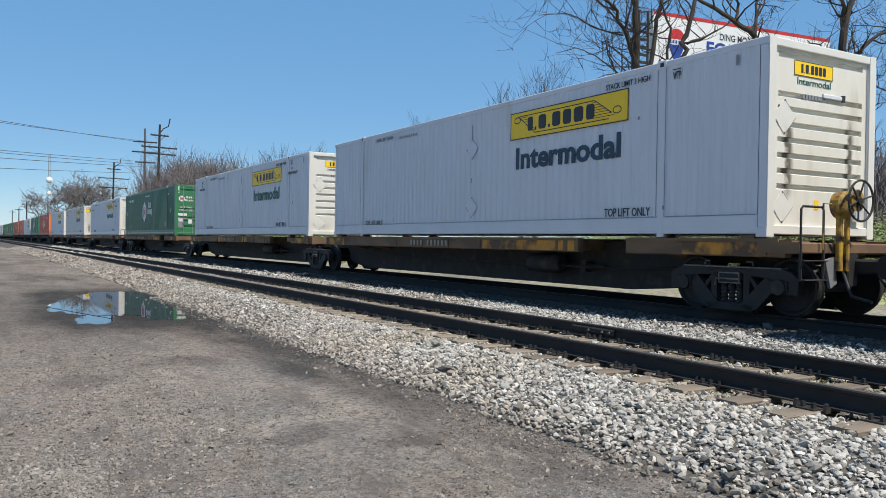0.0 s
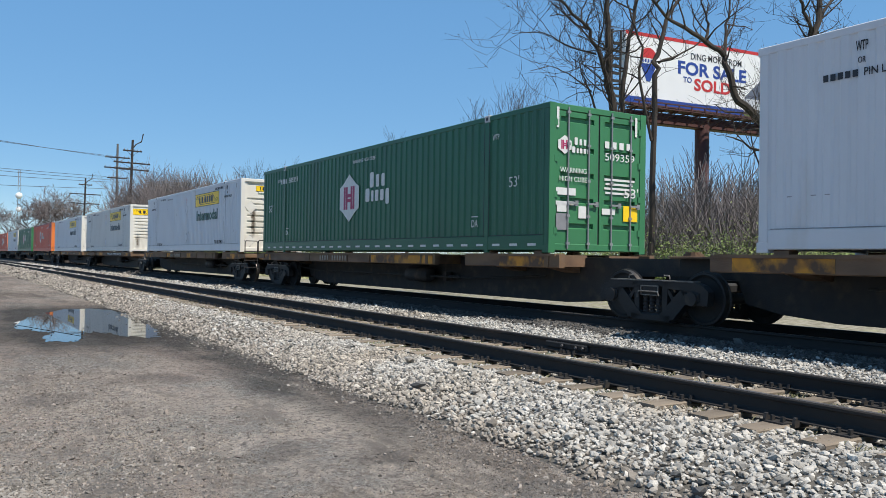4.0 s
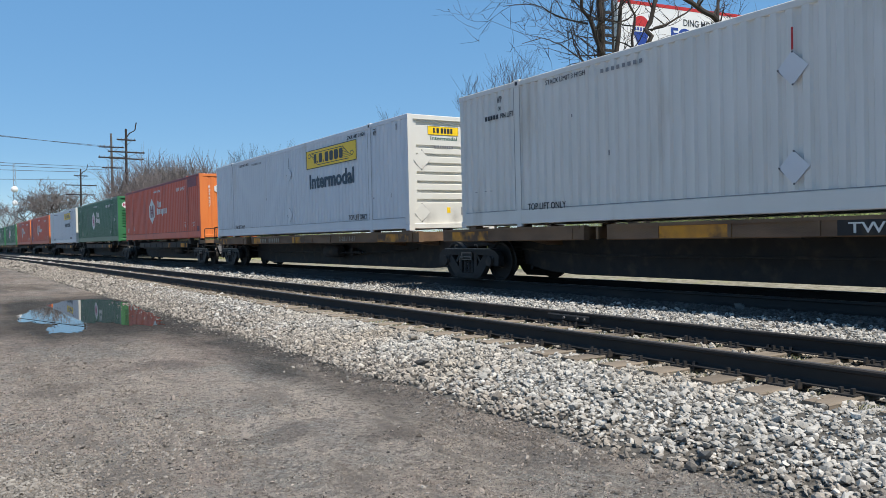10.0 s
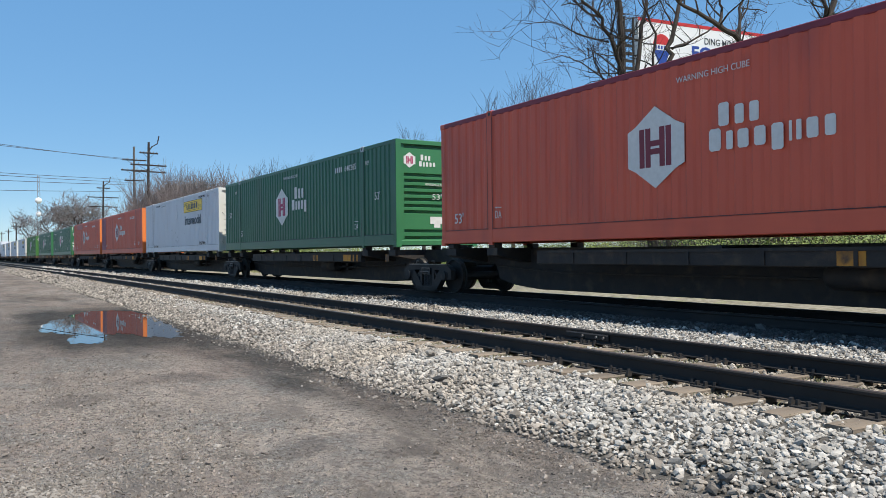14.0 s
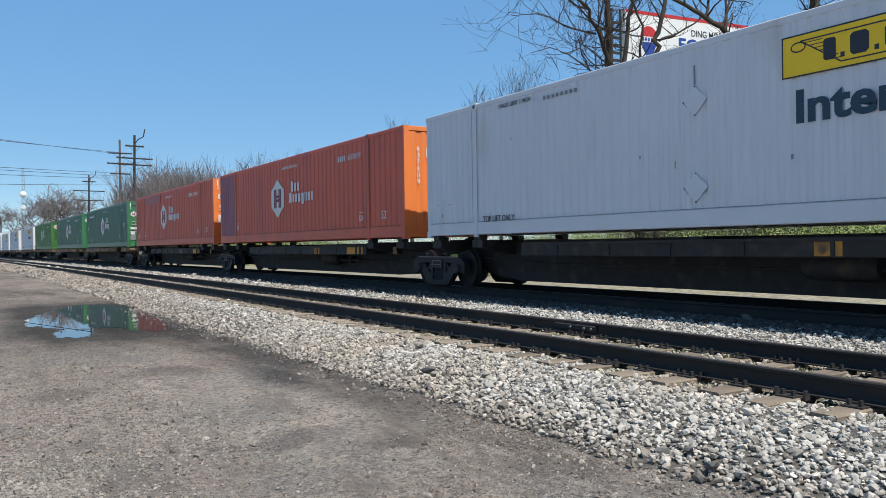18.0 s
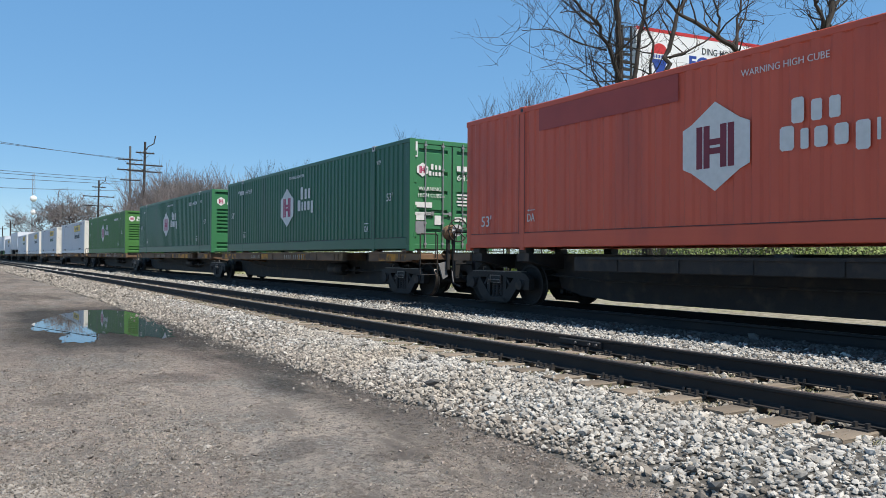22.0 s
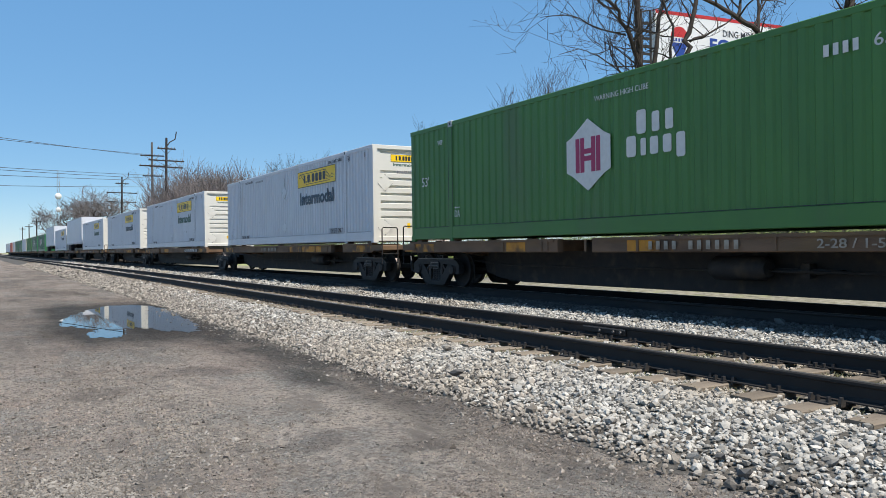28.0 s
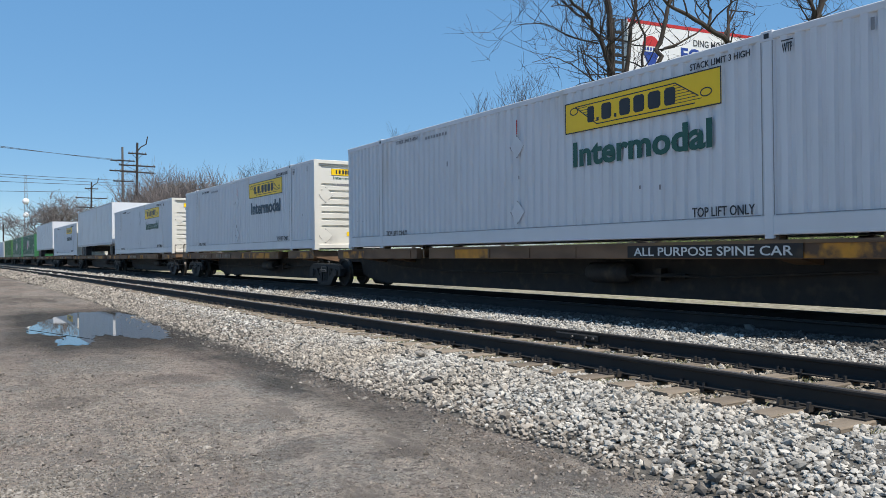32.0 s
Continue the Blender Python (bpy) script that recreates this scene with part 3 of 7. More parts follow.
for y in bys:
    toe = 0.14 * noise.noise((0, y * 0.5, 2)) + 0.1 * noise.noise((0, y * 1.7, 7)) + 0.1
    for x in bxs:
        xx = x + (toe * max(0, (5.2 - x) / 1.65) if x < 5.2 else 0)
        bv.append((xx - bend(y), y, bed_h(x) + 0.02 * noise.noise((x * 3, y * 3, 1))))
bf = [(j * len(bxs) + i, j * len(bxs) + i + 1, (j + 1) * len(bxs) + i + 1, (j + 1) * len(bxs) + i) for j in range(len(bys) - 1) for i in range(len(bxs) - 1)]
bme = bpy.data.meshes.new("ballast_bed")
bme.from_pydata(bv, [], bf)
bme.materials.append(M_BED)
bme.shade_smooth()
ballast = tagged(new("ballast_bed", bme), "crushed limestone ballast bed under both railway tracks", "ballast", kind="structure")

# rails
RAILP = [(-0.076, 0.0), (0.076, 0.0), (0.076, 0.012), (0.02, 0.03), (0.0095, 0.05), (0.0095, 0.135), (0.036, 0.148), (0.038, 0.172), (0.028, 0.184), (-0.028, 0.184),
         (-0.038, 0.172), (-0.036, 0.148), (-0.0095, 0.135), (-0.0095, 0.05), (-0.02, 0.03), (-0.076, 0.012)]


def rail(name, xc, ztop, label, parent):
    yy = [-60, -30] + [-20 + 4 * i for i in range(56)] + [205, 215, 230, 250, 280, 320, 400]
    n, verts, faces, mi = len(RAILP), [], [], []
    for y in yy:
        verts += [(xc + a - bend(y), y, ztop - 0.184 + b) for a, b in RAILP]
    for j in range(len(yy) - 1):
        for i in range(n):
            faces.append((j * n + i, j * n + (i + 1) % n, (j + 1) * n + (i + 1) % n, (j + 1) * n + i))
            mi.append(1 if i == 8 else 0)
    me = bpy.data.meshes.new(name)
    me.from_pydata(verts, [], faces)
    me.materials.append(M_RAILSIDE)
    me.materials.append(M_RAILTOP)
    me.polygons.foreach_set("material_index", mi)
    return part(name, me, None, parent, label)


def empty(name, m=None):
    ob = new(name)
    if m is not None:
        ob.matrix_basis = m
    return ob


near_track = tagged(empty("near_track"), "rusty-sided rails on weathered wooden ties, empty track", "railway track", "railway tracks", "structure")
far_track = tagged(empty("far_track"), "railway track in the train's shade carrying freight cars", "railway track", "railway tracks", "structure")
for trk, xc, zt in ((near_track, X_NEAR, Z_NEAR), (far_track, X_TRAIN, Z_TRAIN)):
    for sgn in (-1, 1):
        rail("rail", xc + sgn * 0.755, zt, "", trk)


# puddle: still water in a hollow, an even outline broken by mud
def outline(pts, per=16):
    """A smooth closed curve through points."""
    out, n = [], len(pts)
    for i in range(n):
        p = [Vector((*pts[(i + k) % n], 0)) for k in (-1, 0, 1, 2)]
        for j in range(per):
            f = j / per
            q = 0.5 * (2 * p[1] + (p[2] - p[0]) * f + (2 * p[0] - 5 * p[1] + 4 * p[2] - p[3]) * f * f + (3 * p[1] - p[0] - 3 * p[2] + p[3]) * f ** 3)
            out.append((q.x + 0.16 * noise.noise((q.x * 4, q.y * 2.4, 3)) + 0.1 * noise.noise((q.x * 14, q.y * 9, 3)), q.y + 0.45 * noise.noise((q.x * 5, q.y * 3, 8)) + 0.3 * noise.noise((q.x * 13, q.y * 9, 5))))
    return out


water = [(1.2, 19.7), (1.75, 22.4), (2.8, 24.9), (3.7, 24.6), (4.0, 22.0), (3.75, 18.0), (3.35, 15.9), (2.9, 16.6), (2.55, 17.4), (2.2, 17.5), (2.1, 16.6), (1.8, 15.7), (1.5, 16.3), (1.75, 17.6), (1.35, 18.6)]
wp = outline(water)
wme = bpy.data.meshes.new("puddle")
wbm = bmesh.new()
wbm.faces.new([wbm.verts.new((x, y, Z_DIRT + 0.005)) for x, y in wp])
bmesh.ops.triangulate(wbm, faces=wbm.faces, ngon_method="BEAUTY")
for f in wbm.faces:
    if f.normal.z < 0:
        f.normal_flip()
wbm.to_mesh(wme)
wbm.free()
wme.materials.append(M_WATER)
tagged(new("puddle", wme), "shallow muddy puddle mirroring sky and train", "puddle", kind="structure")

# ---- the train ----
CL, CW, CH = 16.15, 2.59, 2.88      # a 53-foot container
Z_DECK = 1.333                       # its underside
HALF = CL / 2
D = lambda d: d - HALF               # metres behind the front end -> local y
XN = -CW / 2                         # the near side


def side_panel(z0, z1, x, out, pitch, depth, breaks):
    """A corrugated side between posts, drawn along y."""
    s = Shape()
    for a, b in breaks:
        k = max(2, round((b - a) / pitch))
        p = (b - a) / k
        pts = []
        for i in range(k):
            y = a + i * p
            pts += [(y, 0), (y + 0.42 * p, 0), (y + 0.56 * p, 1), (y + 0.86 * p, 1)]
        pts.append((b, 0))
        verts = [(x - out * depth * q, D(y), z) for z in (z0, z1) for y, q in pts]
        n = len(pts)
        s.add(verts, [(i, i + 1, n + i + 1, n + i) for i in range(n - 1)])
    return s


def lit_end_paint(paint):
    """The sunlit copy of a container's side paint, for its front end."""
    return {M_SHADED_ORANGE: M_LIT_ORANGE, M_GREEN: M_LIT_GREEN, M_WHITE: M_LIT_WHITE, M_GREYWHITE: M_LIT_WHITE}.get(paint, paint)


def grooved_end(grooves, depth=0.055, h=0.09, x0=-1.14, x1=1.14, z0=0.14, z1=2.76, y=0.0):
    """An end wall with level grooves pressed into it."""
    s = Shape()
    zz = [z0]
    for g in sorted(grooves):
        zz += [g - h / 2, g + h / 2]
    zz.append(z1)
    for i in range(0, len(zz), 2):
        s.add([(x0, y, zz[i]), (x1, y, zz[i]), (x1, y, zz[i + 1]), (x0, y, zz[i + 1])], [(0, 1, 2, 3)])
    m = 0.12
    for g in sorted(grooves):
        a, b = g - h / 2, g + h / 2
        A = [(x0, y, a), (x0 + m, y, a), (x0 + m, y + depth, a + 0.025), (x1 - m, y + depth, a + 0.025), (x1 - m, y, a), (x1, y, a),
             (x0, y, b), (x0 + m, y, b), (x0 + m, y + depth, b - 0.005), (x1 - m, y + depth, b - 0.005), (x1 - m, y, b), (x1, y, b)]
        s.add(A, [(0, 1, 7, 6), (1, 4, 3, 2), (2, 3, 9, 8), (8, 9, 10, 7), (4, 5, 11, 10), (1, 2, 8, 7), (3, 4, 10, 9)])
    return s


def frame_parts(box, paint, post, rail_h=0.17, casting=None, top=None):
    for sx in (-1, 1):
        s = Shape().box(sx * CW / 2 - (0.09 if sx > 0 else 0), sx * CW / 2 + (0.09 if sx < 0 else 0), D(0.16), D(CL - 0.16), 0.02, 0.06 + rail_h, c=0.012)
        part("bottom_rail", s, paint, box)
        s = Shape().box(sx * CW / 2 - (0.07 if sx > 0 else 0), sx * CW / 2 + (0.07 if sx < 0 else 0), D(0.16), D(CL - 0.16), CH - 0.11, CH, c=0.012)
        part("top_rail", s, top or paint, box)
        for d0 in (0.0, CL - 0.16):
            s = Shape().box(*sorted((sx * CW / 2, sx * (CW / 2 - 0.16))), D(d0), D(d0 + 0.16), 0.12, CH - 0.12, c=0.015)
            for z in (-0.03, CH - 0.12):
                s.box(*sorted((sx * (CW / 2 + 0.003), sx * (CW / 2 - 0.163))), D(d0) - 0.003, D(d0 + 0.178), z, z + (0.15 if z < 1 else 0.12), c=0.01)
            # front face in the sunlit copy of the post's paint
            if d0 == 0:
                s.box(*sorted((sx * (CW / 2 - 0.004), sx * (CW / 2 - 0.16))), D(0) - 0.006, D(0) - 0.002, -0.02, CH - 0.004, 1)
            part("corner_post", s, [paint, lit_end_paint(paint)], box)
        for d0 in (2.0, CL - 2.16):
            s = Shape().box(*sorted((sx * (CW / 2 + 0.006), sx * (CW / 2 - 0.1))), D(d0), D(d0 + 0.15), -0.03, CH - 0.13, c=0.01)
            lp = part("lifting_post", s, post, box)
            c = Shape().box(*sorted((sx * (CW / 2 + 0.01), sx * (CW / 2 - 0.16))), D(d0 - 0.015), D(d0 + 0.165), CH - 0.13, CH + 0.02, c=0.01)
            c.box(*sorted((sx * (CW / 2 + 0.014), sx * (CW / 2 - 0.1))), D(d0 + 0.035), D(d0 + 0.115), CH - 0.09, CH - 0.02, 1)
            part("lifting_casting", c, [casting or post, M_INK], lp)
    s = Shape().box(-CW / 2 + 0.07, CW / 2 - 0.07, D(0.16), D(CL - 0.16), CH - 0.06, CH - 0.015)
    part("roof", s, paint, box)
    s = Shape().box(-CW / 2 + 0.09, CW / 2 - 0.09, D(0.16), D(CL - 0.16), 0.08, 0.16)
    part("floor", s, M_STEEL, box)


def end_rails(box, paint, y, out):
    """Header and sill of an end; out is -1 for the front."""
    a, b = sorted((y, y - out * 0.08))
    part("end_header", Shape().box(-CW / 2 + 0.16, CW / 2 - 0.16, a, b, CH - 0.13, CH - 0.005, c=0.012), paint, box)
    part("end_sill", Shape().box(-CW / 2 + 0.16, CW / 2 - 0.16, a, b, 0.015, 0.15, c=0.012), paint, box)


def front_rod_doors(box, paint):
    """Two doors with level corrugations, locking rods, keepers, handles and hinges."""
    y = D(0.0)
    for x0, x1 in ((-1.13, -0.02), (0.02, 1.13)):
        s = grooved_end([0.5, 1.0, 1.5, 2.0, 2.58], 0.05, 0.11, x0, x1, 0.15, 2.74, y + 0.012)
        s.box(x0, x1, y + 0.064, y + 0.08, 0.15, 2.74)
        dr = part("door", s, paint, box)
        for xr in (x0 + 0.3, x1 - 0.3 + 0.02):
            r = Shape().tube([(xr, y - 0.02, 0.05), (xr, y - 0.02, 2.82)], 0.017, 8)
            for z in (0.16, 0.7, 1.4, 2.1, 2.72):
                r.box(xr - 0.04, xr + 0.04, y - 0.04, y + 0.02, z - 0.025, z + 0.025)
            part("locking_rod", r, M_GREY, dr, "galvanised locking rod")
            h = Shape().box(xr - 0.02, xr + 0.24, y - 0.05, y - 0.035, 0.93, 0.97)
            h.box(xr + 0.17, xr + 0.25, y - 0.045, y + 0.02, 0.9, 1.0)
            part("door_handle", h, M_GREY, dr)
        xh = x0 if x0 < -0.5 else x1
        for z in (0.4, 1.1, 1.8, 2.5):
            part("hinge", Shape().box(xh - 0.05, xh + 0.05, y - 0.012, y + 0.05, z - 0.06, z + 0.06, c=0.01), paint, dr)
    part("door_gasket", Shape().box(-0.02, 0.02, y + 0.03, y + 0.06, 0.15, 2.74), M_INK, box)


def on_side(box, d, z, shape, material, name, label="", x=0.0):
    """Fix a flat mark on the near side, centred d behind the front and z up."""
    return part(name, shape, material, box, label, Matrix.Translation((XN - 0.006 - x, D(d), z)) @ SIDE)


FACE = [0.0]                         # how far the front panel lies behind the frame


def on_front(box, x, z, shape, material, name, label="", y=0.0):
    """Fix a flat mark on the front end, x metres from its near edge."""
    return part(name, shape, material, box, label, Matrix.Translation((XN + x, D(0) - 0.006 + FACE[0] - y, z)) @ FRONT)


def block(x0, x1, z0, z1):
    """A plain upright bar with cut corners, standing where a letter of a firm's name stands."""
    c = min(x1 - x0, z1 - z0) * 0.16
    return [(x0 + c, z0), (x1 - c, z0), (x1, z0 + c), (x1, z1 - c), (x1 - c, z1), (x0 + c, z1), (x0, z1 - c), (x0, z0 + c)]


def stroke(parent, ring, material, depth=0.003, up=0.004, name="name_stroke"):
    return part(name, flat([ring], depth), material, parent, at=Matrix.Translation((0, 0, up)))


def yellow_sign(box, w, h, place, d, z, fancy=True):
    """The yellow name board with dark strokes where its name stands, a dark border, hatched scrolls."""
    sign = place(box, d, z, flat([rect(-w / 2, w / 2, -h / 2, h / 2)]), M_YELLOW, "name_board", "bright yellow painted name board")
    t = h * 0.035
    rim = flat([rect(-w / 2, w / 2, h / 2 - t, h / 2), rect(-w / 2, w / 2, -h / 2, -h / 2 + t), rect(-w / 2, -w / 2 + t, -h / 2, h / 2), rect(w / 2 - t, w / 2, -h / 2, h / 2)], 0.003)
    up = Matrix.Translation((0, 0, 0.004))
    part("border", rim, M_INK, sign, at=up)
    span = (0.6 if fancy else 0.66) * w
    hh = h * (0.25 if fancy else 0.3)
    unit = span / 6.5
    x = -span / 2 - (0.03 * w if fancy else 0)
    for i, k in enumerate((0.6, 0.22, 0.85, 0.22, 0.88, 0.85, 0.95, 0.8)):
        w0 = unit * k
        if k < 0.3:
            stroke(sign, rect(x, x + unit * 0.17, -hh, -hh + unit * 0.2), M_INK)
        else:
            stroke(sign, block(x + w0 * 0.04, x + w0 * 0.92, -hh, hh), M_INK)
        x += w0 + unit * 0.14
    if fancy:
        t = h * 0.016

        def line(x0, z0, x1, z1):
            d = Vector((x1 - x0, z1 - z0)).normalized()
            q = Vector((-d.y, d.x)) * t
            return [(x0 + q.x, z0 + q.y), (x0 - q.x, z0 - q.y), (x1 - q.x, z1 - q.y), (x1 + q.x, z1 + q.y)]
        rib = [line(-0.42 * w, 0.33 * h, 0.25 * w, 0.33 * h), line(-0.26 * w, -0.34 * h, 0.36 * w, -0.34 * h), line(0.25 * w, 0.33 * h, 0.38 * w, -0.16 * h), line(-0.42 * w, 0.33 * h, -0.26 * w, -0.34 * h)]
        part("ribbon_outline", flat(rib, 0.003), M_INK, sign, at=up)
        for sg in (-1, 1):
            b = []
            for i in range(7):
                z0 = h * (0.27 - 0.085 * i)
                a, c = (-0.405 + 0.02 * i, -0.33 + 0.012 * i) if sg < 0 else (0.24 + 0.0 * i, 0.265 + 0.022 * i)
                b.append(rect(a * w, c * w, z0 - h * 0.01, z0 + h * 0.01))
            part("hatching", flat(b, 0.002), M_INK, sign, at=up)
            cx = sg * w * (0.43 if sg < 0 else 0.42)
            cz = h * (0.2 if sg < 0 else -0.1)
            ring = [(cx + w * 0.03 * math.cos(k * 0.5236), cz + h * 0.11 * math.sin(k * 0.5236)) for k in range(12)]
            part("scroll_curl", flat([line(*ring[k], *ring[(k + 1) % 12]) for k in range(12)], 0.003), M_INK, sign, at=up)
    return sign


def hexagon(w, h):
    """A tall six-sided badge with cut shoulders."""
    a, b = w / 2, h / 2
    return [(-a, -b * 0.45), (-a * 0.72, -b * 0.56), (0, -b), (a * 0.72, -b * 0.56), (a, -b * 0.45), (a, b * 0.45), (a * 0.72, b * 0.56), (0, b), (-a * 0.72, b * 0.56), (-a, b * 0.45)]


def badge(box, place, d, z, w, h, ink):
    bd = place(box, d, z, flat([hexagon(w, h)]), M_LETTER, "badge", "white six-sided badge")
    s = w * 0.092
    for x in (-0.235, -0.125, 0.125, 0.235):
        stroke(bd, rect(x * w - s / 2, x * w + s / 2, -h * 0.24, h * 0.24), ink, name="badge_stroke")
    for z in (0.05, -0.05):
        stroke(bd, rect(-w * 0.078, w * 0.078, (z - 0.035) * h, (z + 0.035) * h), ink, name="badge_stroke")
    return bd


def name_row(box, place, d, z, widths, h, gap, desc=()):
    """Plain letter-sized blocks in a row where a firm's name stands; the first one is taller."""
    total = sum(widths) + gap * (len(widths) - 1)
    x, row = -total / 2, None
    for i, w in enumerate(widths):
        ring = block(x + w * 0.06, x + w * 0.86, -h / 2 - (h * 0.35 if i in desc else 0), h / 2 + (h * 0.22 if i == 0 else 0))
        if row is None:
            row = place(box, d, z, flat([ring]), M_LETTER, "name_stroke")
        else:
            stroke(row, ring, M_LETTER, 0.004, 0.0)
        x += w + gap
    return row


def bar_row(box, place, d, z, count, pitch, w, h, material, depth=0.003):
    """Plain bars in a row where small writing stands."""
    x = -pitch * (count - 1) / 2 - w / 2
    first = place(box, d, z, flat([rect(x, x + w, -h / 2, h / 2)], depth), material, "number_bar")
    for i in range(1, count):
        stroke(first, rect(x + i * pitch, x + i * pitch + w, -h / 2, h / 2), material, depth, 0.0, "number_bar")
    return first


def placard(box, place, d, z, r=0.24, m=None):
    """A worn placard holder, square on its corner, with tape edges."""
    p = place(box, d, z, flat([[(0, -r), (r, 0), (0, r), (-r, 0)]], 0.004), m or M_WHITE, "placard", "worn white diamond placard holder")
    e, up = 0.007, Matrix.Translation((0, 0, 0.004))
    for edge in ([(0, -r), (r, 0), (r - e, 0), (0, -r + e)], [(0.1 * r, 0.9 * r), (0.55 * r, 0.45 * r), (0.55 * r - e, 0.45 * r), (0.1 * r - e, 0.9 * r)],
                 [(-r, 0), (-r + e, 0.02), (-0.6 * r + e, -0.4 * r), (-0.6 * r, -0.4 * r)]):
        part("placard_edge", flat([edge], 0.003), M_GREYMARK, p, at=up)
    for x, y in ((0, r - 0.02), (-r + 0.02, 0), (0, -r + 0.02)):
        part("rivet", flat([rect(x - 0.012, x + 0.012, y - 0.012, y + 0.012)], 0.004), M_INK, p, at=up)
    return p


def seam(box, place, d, z, w=0.012, h=1.0, m=None):
    return place(box, d, z, flat([rect(-w / 2, w / 2, -h / 2, h / 2)], 0.003), m or M_GREYMARK, "scuff")


def container(kind, number="", ink=None, ends="ribs", seed=0, lettering_kind=0, marks=True):
    """One 53-foot container; the front end faces local -y, the near side local -x."""
    rnd = random.Random(seed)
    paint, look_label = {"white": (M_WHITE, "white steel container with yellow name board"), "old_white": (M_GREYWHITE, "grimy white container with yellow name board"),
                         "green": (M_GREEN, "dark green steel container with white badge"), "lime": (M_LIME, "faded light green container with white badge"),
                         "orange": (M_SHADED_ORANGE, "faded orange steel container with white badge"), "maroon": (M_SHADED_ORANGE, "faded orange container with purple end panel")}[kind]
    box = tagged(empty("container"), look_label + " on a spine car", "container", "containers on the train")
    white = kind in ("white", "old_white")
    pitch, depth, z0 = (0.22, 0.02, 0.3) if kind == "white" and seed % 3 else (0.22, 0.03, 0.3)
    if kind == "old_white" or (kind == "white" and seed % 3 == 0):
        pitch, depth = 0.24, 0.042
    if not white:
        pitch, depth, z0 = (0.27, 0.026, 0.32) if kind in ("green", "lime") else (0.31, 0.022, 0.32)
    frame_parts(box, paint, paint, 0.24 if white else 0.26, M_FADE if kind in ("green", "lime") else paint, M_CRIMSON if seed == 7 else None)
    br = [(0.16, 2.0), (2.15, CL - 2.16), (CL - 2.01, CL - 0.16)]
    for sx in (-1, 1):
        mats = paint
        part("side_wall", side_panel(z0, CH - 0.1, sx * (CW / 2 - 0.004), sx, pitch, depth, br[:2] if kind == "maroon" else br), mats, box)
        if kind == "maroon":
            part("side_wall", side_panel(z0, CH - 0.1, sx * (CW / 2 - 0.004), sx, pitch, depth, br[2:]), M_MAROON, box, "purple oxidised side panel")
    if kind == "orange" and seed == 7:
        on_side(box, 1.2, 2.56, flat([rect(-0.78, 0.72, -0.2, 0.2)], 0.003), M_CRIMSON, "repainted_patch", "dark crimson repainted patch")
        on_side(box, 0.38, 0.42, flat([rect(-0.17, 0.17, -0.12, 0.12)], 0.003), M_CRIMSON, "scraped_patch", "dark repainted patch")
    if kind == "orange" and seed == 11:
        on_side(box, 11.7, 2.55, flat([rect(-1.8, 1.8, -0.22, 0.22)], 0.003), M_OLDRED, "repainted_patch", "darker red repainted strip")
    dark = M_GREYMARK if white else M_INK
    zs = 0.06 + (0.24 if white else 0.26)
    for a, b in ((0.2, 1.96), (2.2, CL - 2.2), (CL - 1.96, CL - 0.2)):
        on_side(box, (a + b) / 2, zs + 0.004, flat([rect((a - b) / 2, (b - a) / 2, -0.005, 0.005)], 0.002), dark, "rail_seam", x=-0.004)
    for d in (1.985, 2.17, CL - 2.175, CL - 1.985):
        on_side(box, d, 1.5, flat([rect(-0.006, 0.006, -1.2, 1.25)], 0.002), dark, "post_seam", x=-0.004)
    # far end, mostly out of sight
    end_rails(box, paint, HALF, 1)
    part("rear_end", grooved_end([0.5 + 0.32 * i for i in range(7)], -0.05, 0.16, y=HALF - 0.01), paint, box)
    end_rails(box, lit_end_paint(paint), -HALF, -1)
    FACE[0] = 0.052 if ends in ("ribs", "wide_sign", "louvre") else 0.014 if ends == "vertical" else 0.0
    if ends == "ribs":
        part("front_end", grooved_end([0.72, 0.95, 1.18, 1.41, 1.64, 1.87, 2.08, 2.66], y=D(0.05), depth=0.06, h=0.09), M_RUSTY_END if seed in (1, 5) else M_LIT_WHITE, box, "ribbed cream-white front end with rust runs")
        if kind == "white" or number:
            yellow_sign(box, 0.92, 0.22, on_front, 1.08, 2.5, False)
            on_front(box, 1.1, 2.31, words("Intermodal", 0.8, 0.1, M_TEAL, 0.012), None, "lettering")
            bar_row(box, on_front, 1.1 + 0.0, 2.09, 8, 0.07, 0.05, 0.07, M_GREYMARK)
            placard(box, on_front, 0.42, 1.75, 0.26, M_LIT_WHITE)
            placard(box, on_front, 0.4, 0.42, 0.24, M_LIT_WHITE)
            if seed in (1, 4, 5, 15, 18):
                sensor = part("sensor_bar", Shape().box(0.0, 0.46, D(0.02), D(0.05), 2.11, 2.17, c=0.008), M_WHITE, box, "pale plastic sensor bar")
                part("sensor_cap", Shape().box(0.46, 0.54, D(0.012), D(0.05), 2.09, 2.19, c=0.01), M_INK, sensor)
            part("vent_hood", Shape().box(0.72, 0.94, D(-0.06), D(0.012), 0.24, 0.6, c=0.02), M_FADE, box)
            on_front(box, 1.66, 0.46, flat([rect(-0.08, 0.08, -0.1, 0.1)]), M_GREYMARK, "vent_plate")
            on_front(box, 1.2, 0.48, flat([rect(-0.05, 0.05, -0.07, 0.07)]), M_YELLOW, "yellow_sticker")
    elif ends == "wide_sign":
        part("front_end", grooved_end([0.82, 1.02, 1.22, 1.42, 1.62, 1.82, 2.02], y=D(0.05), depth=0.06, h=0.09), M_WHITE_OLD, box, "ribbed cream front end, rusty below")
        yellow_sign(box, 2.18, 0.38, on_front, 1.25, 2.43, True)
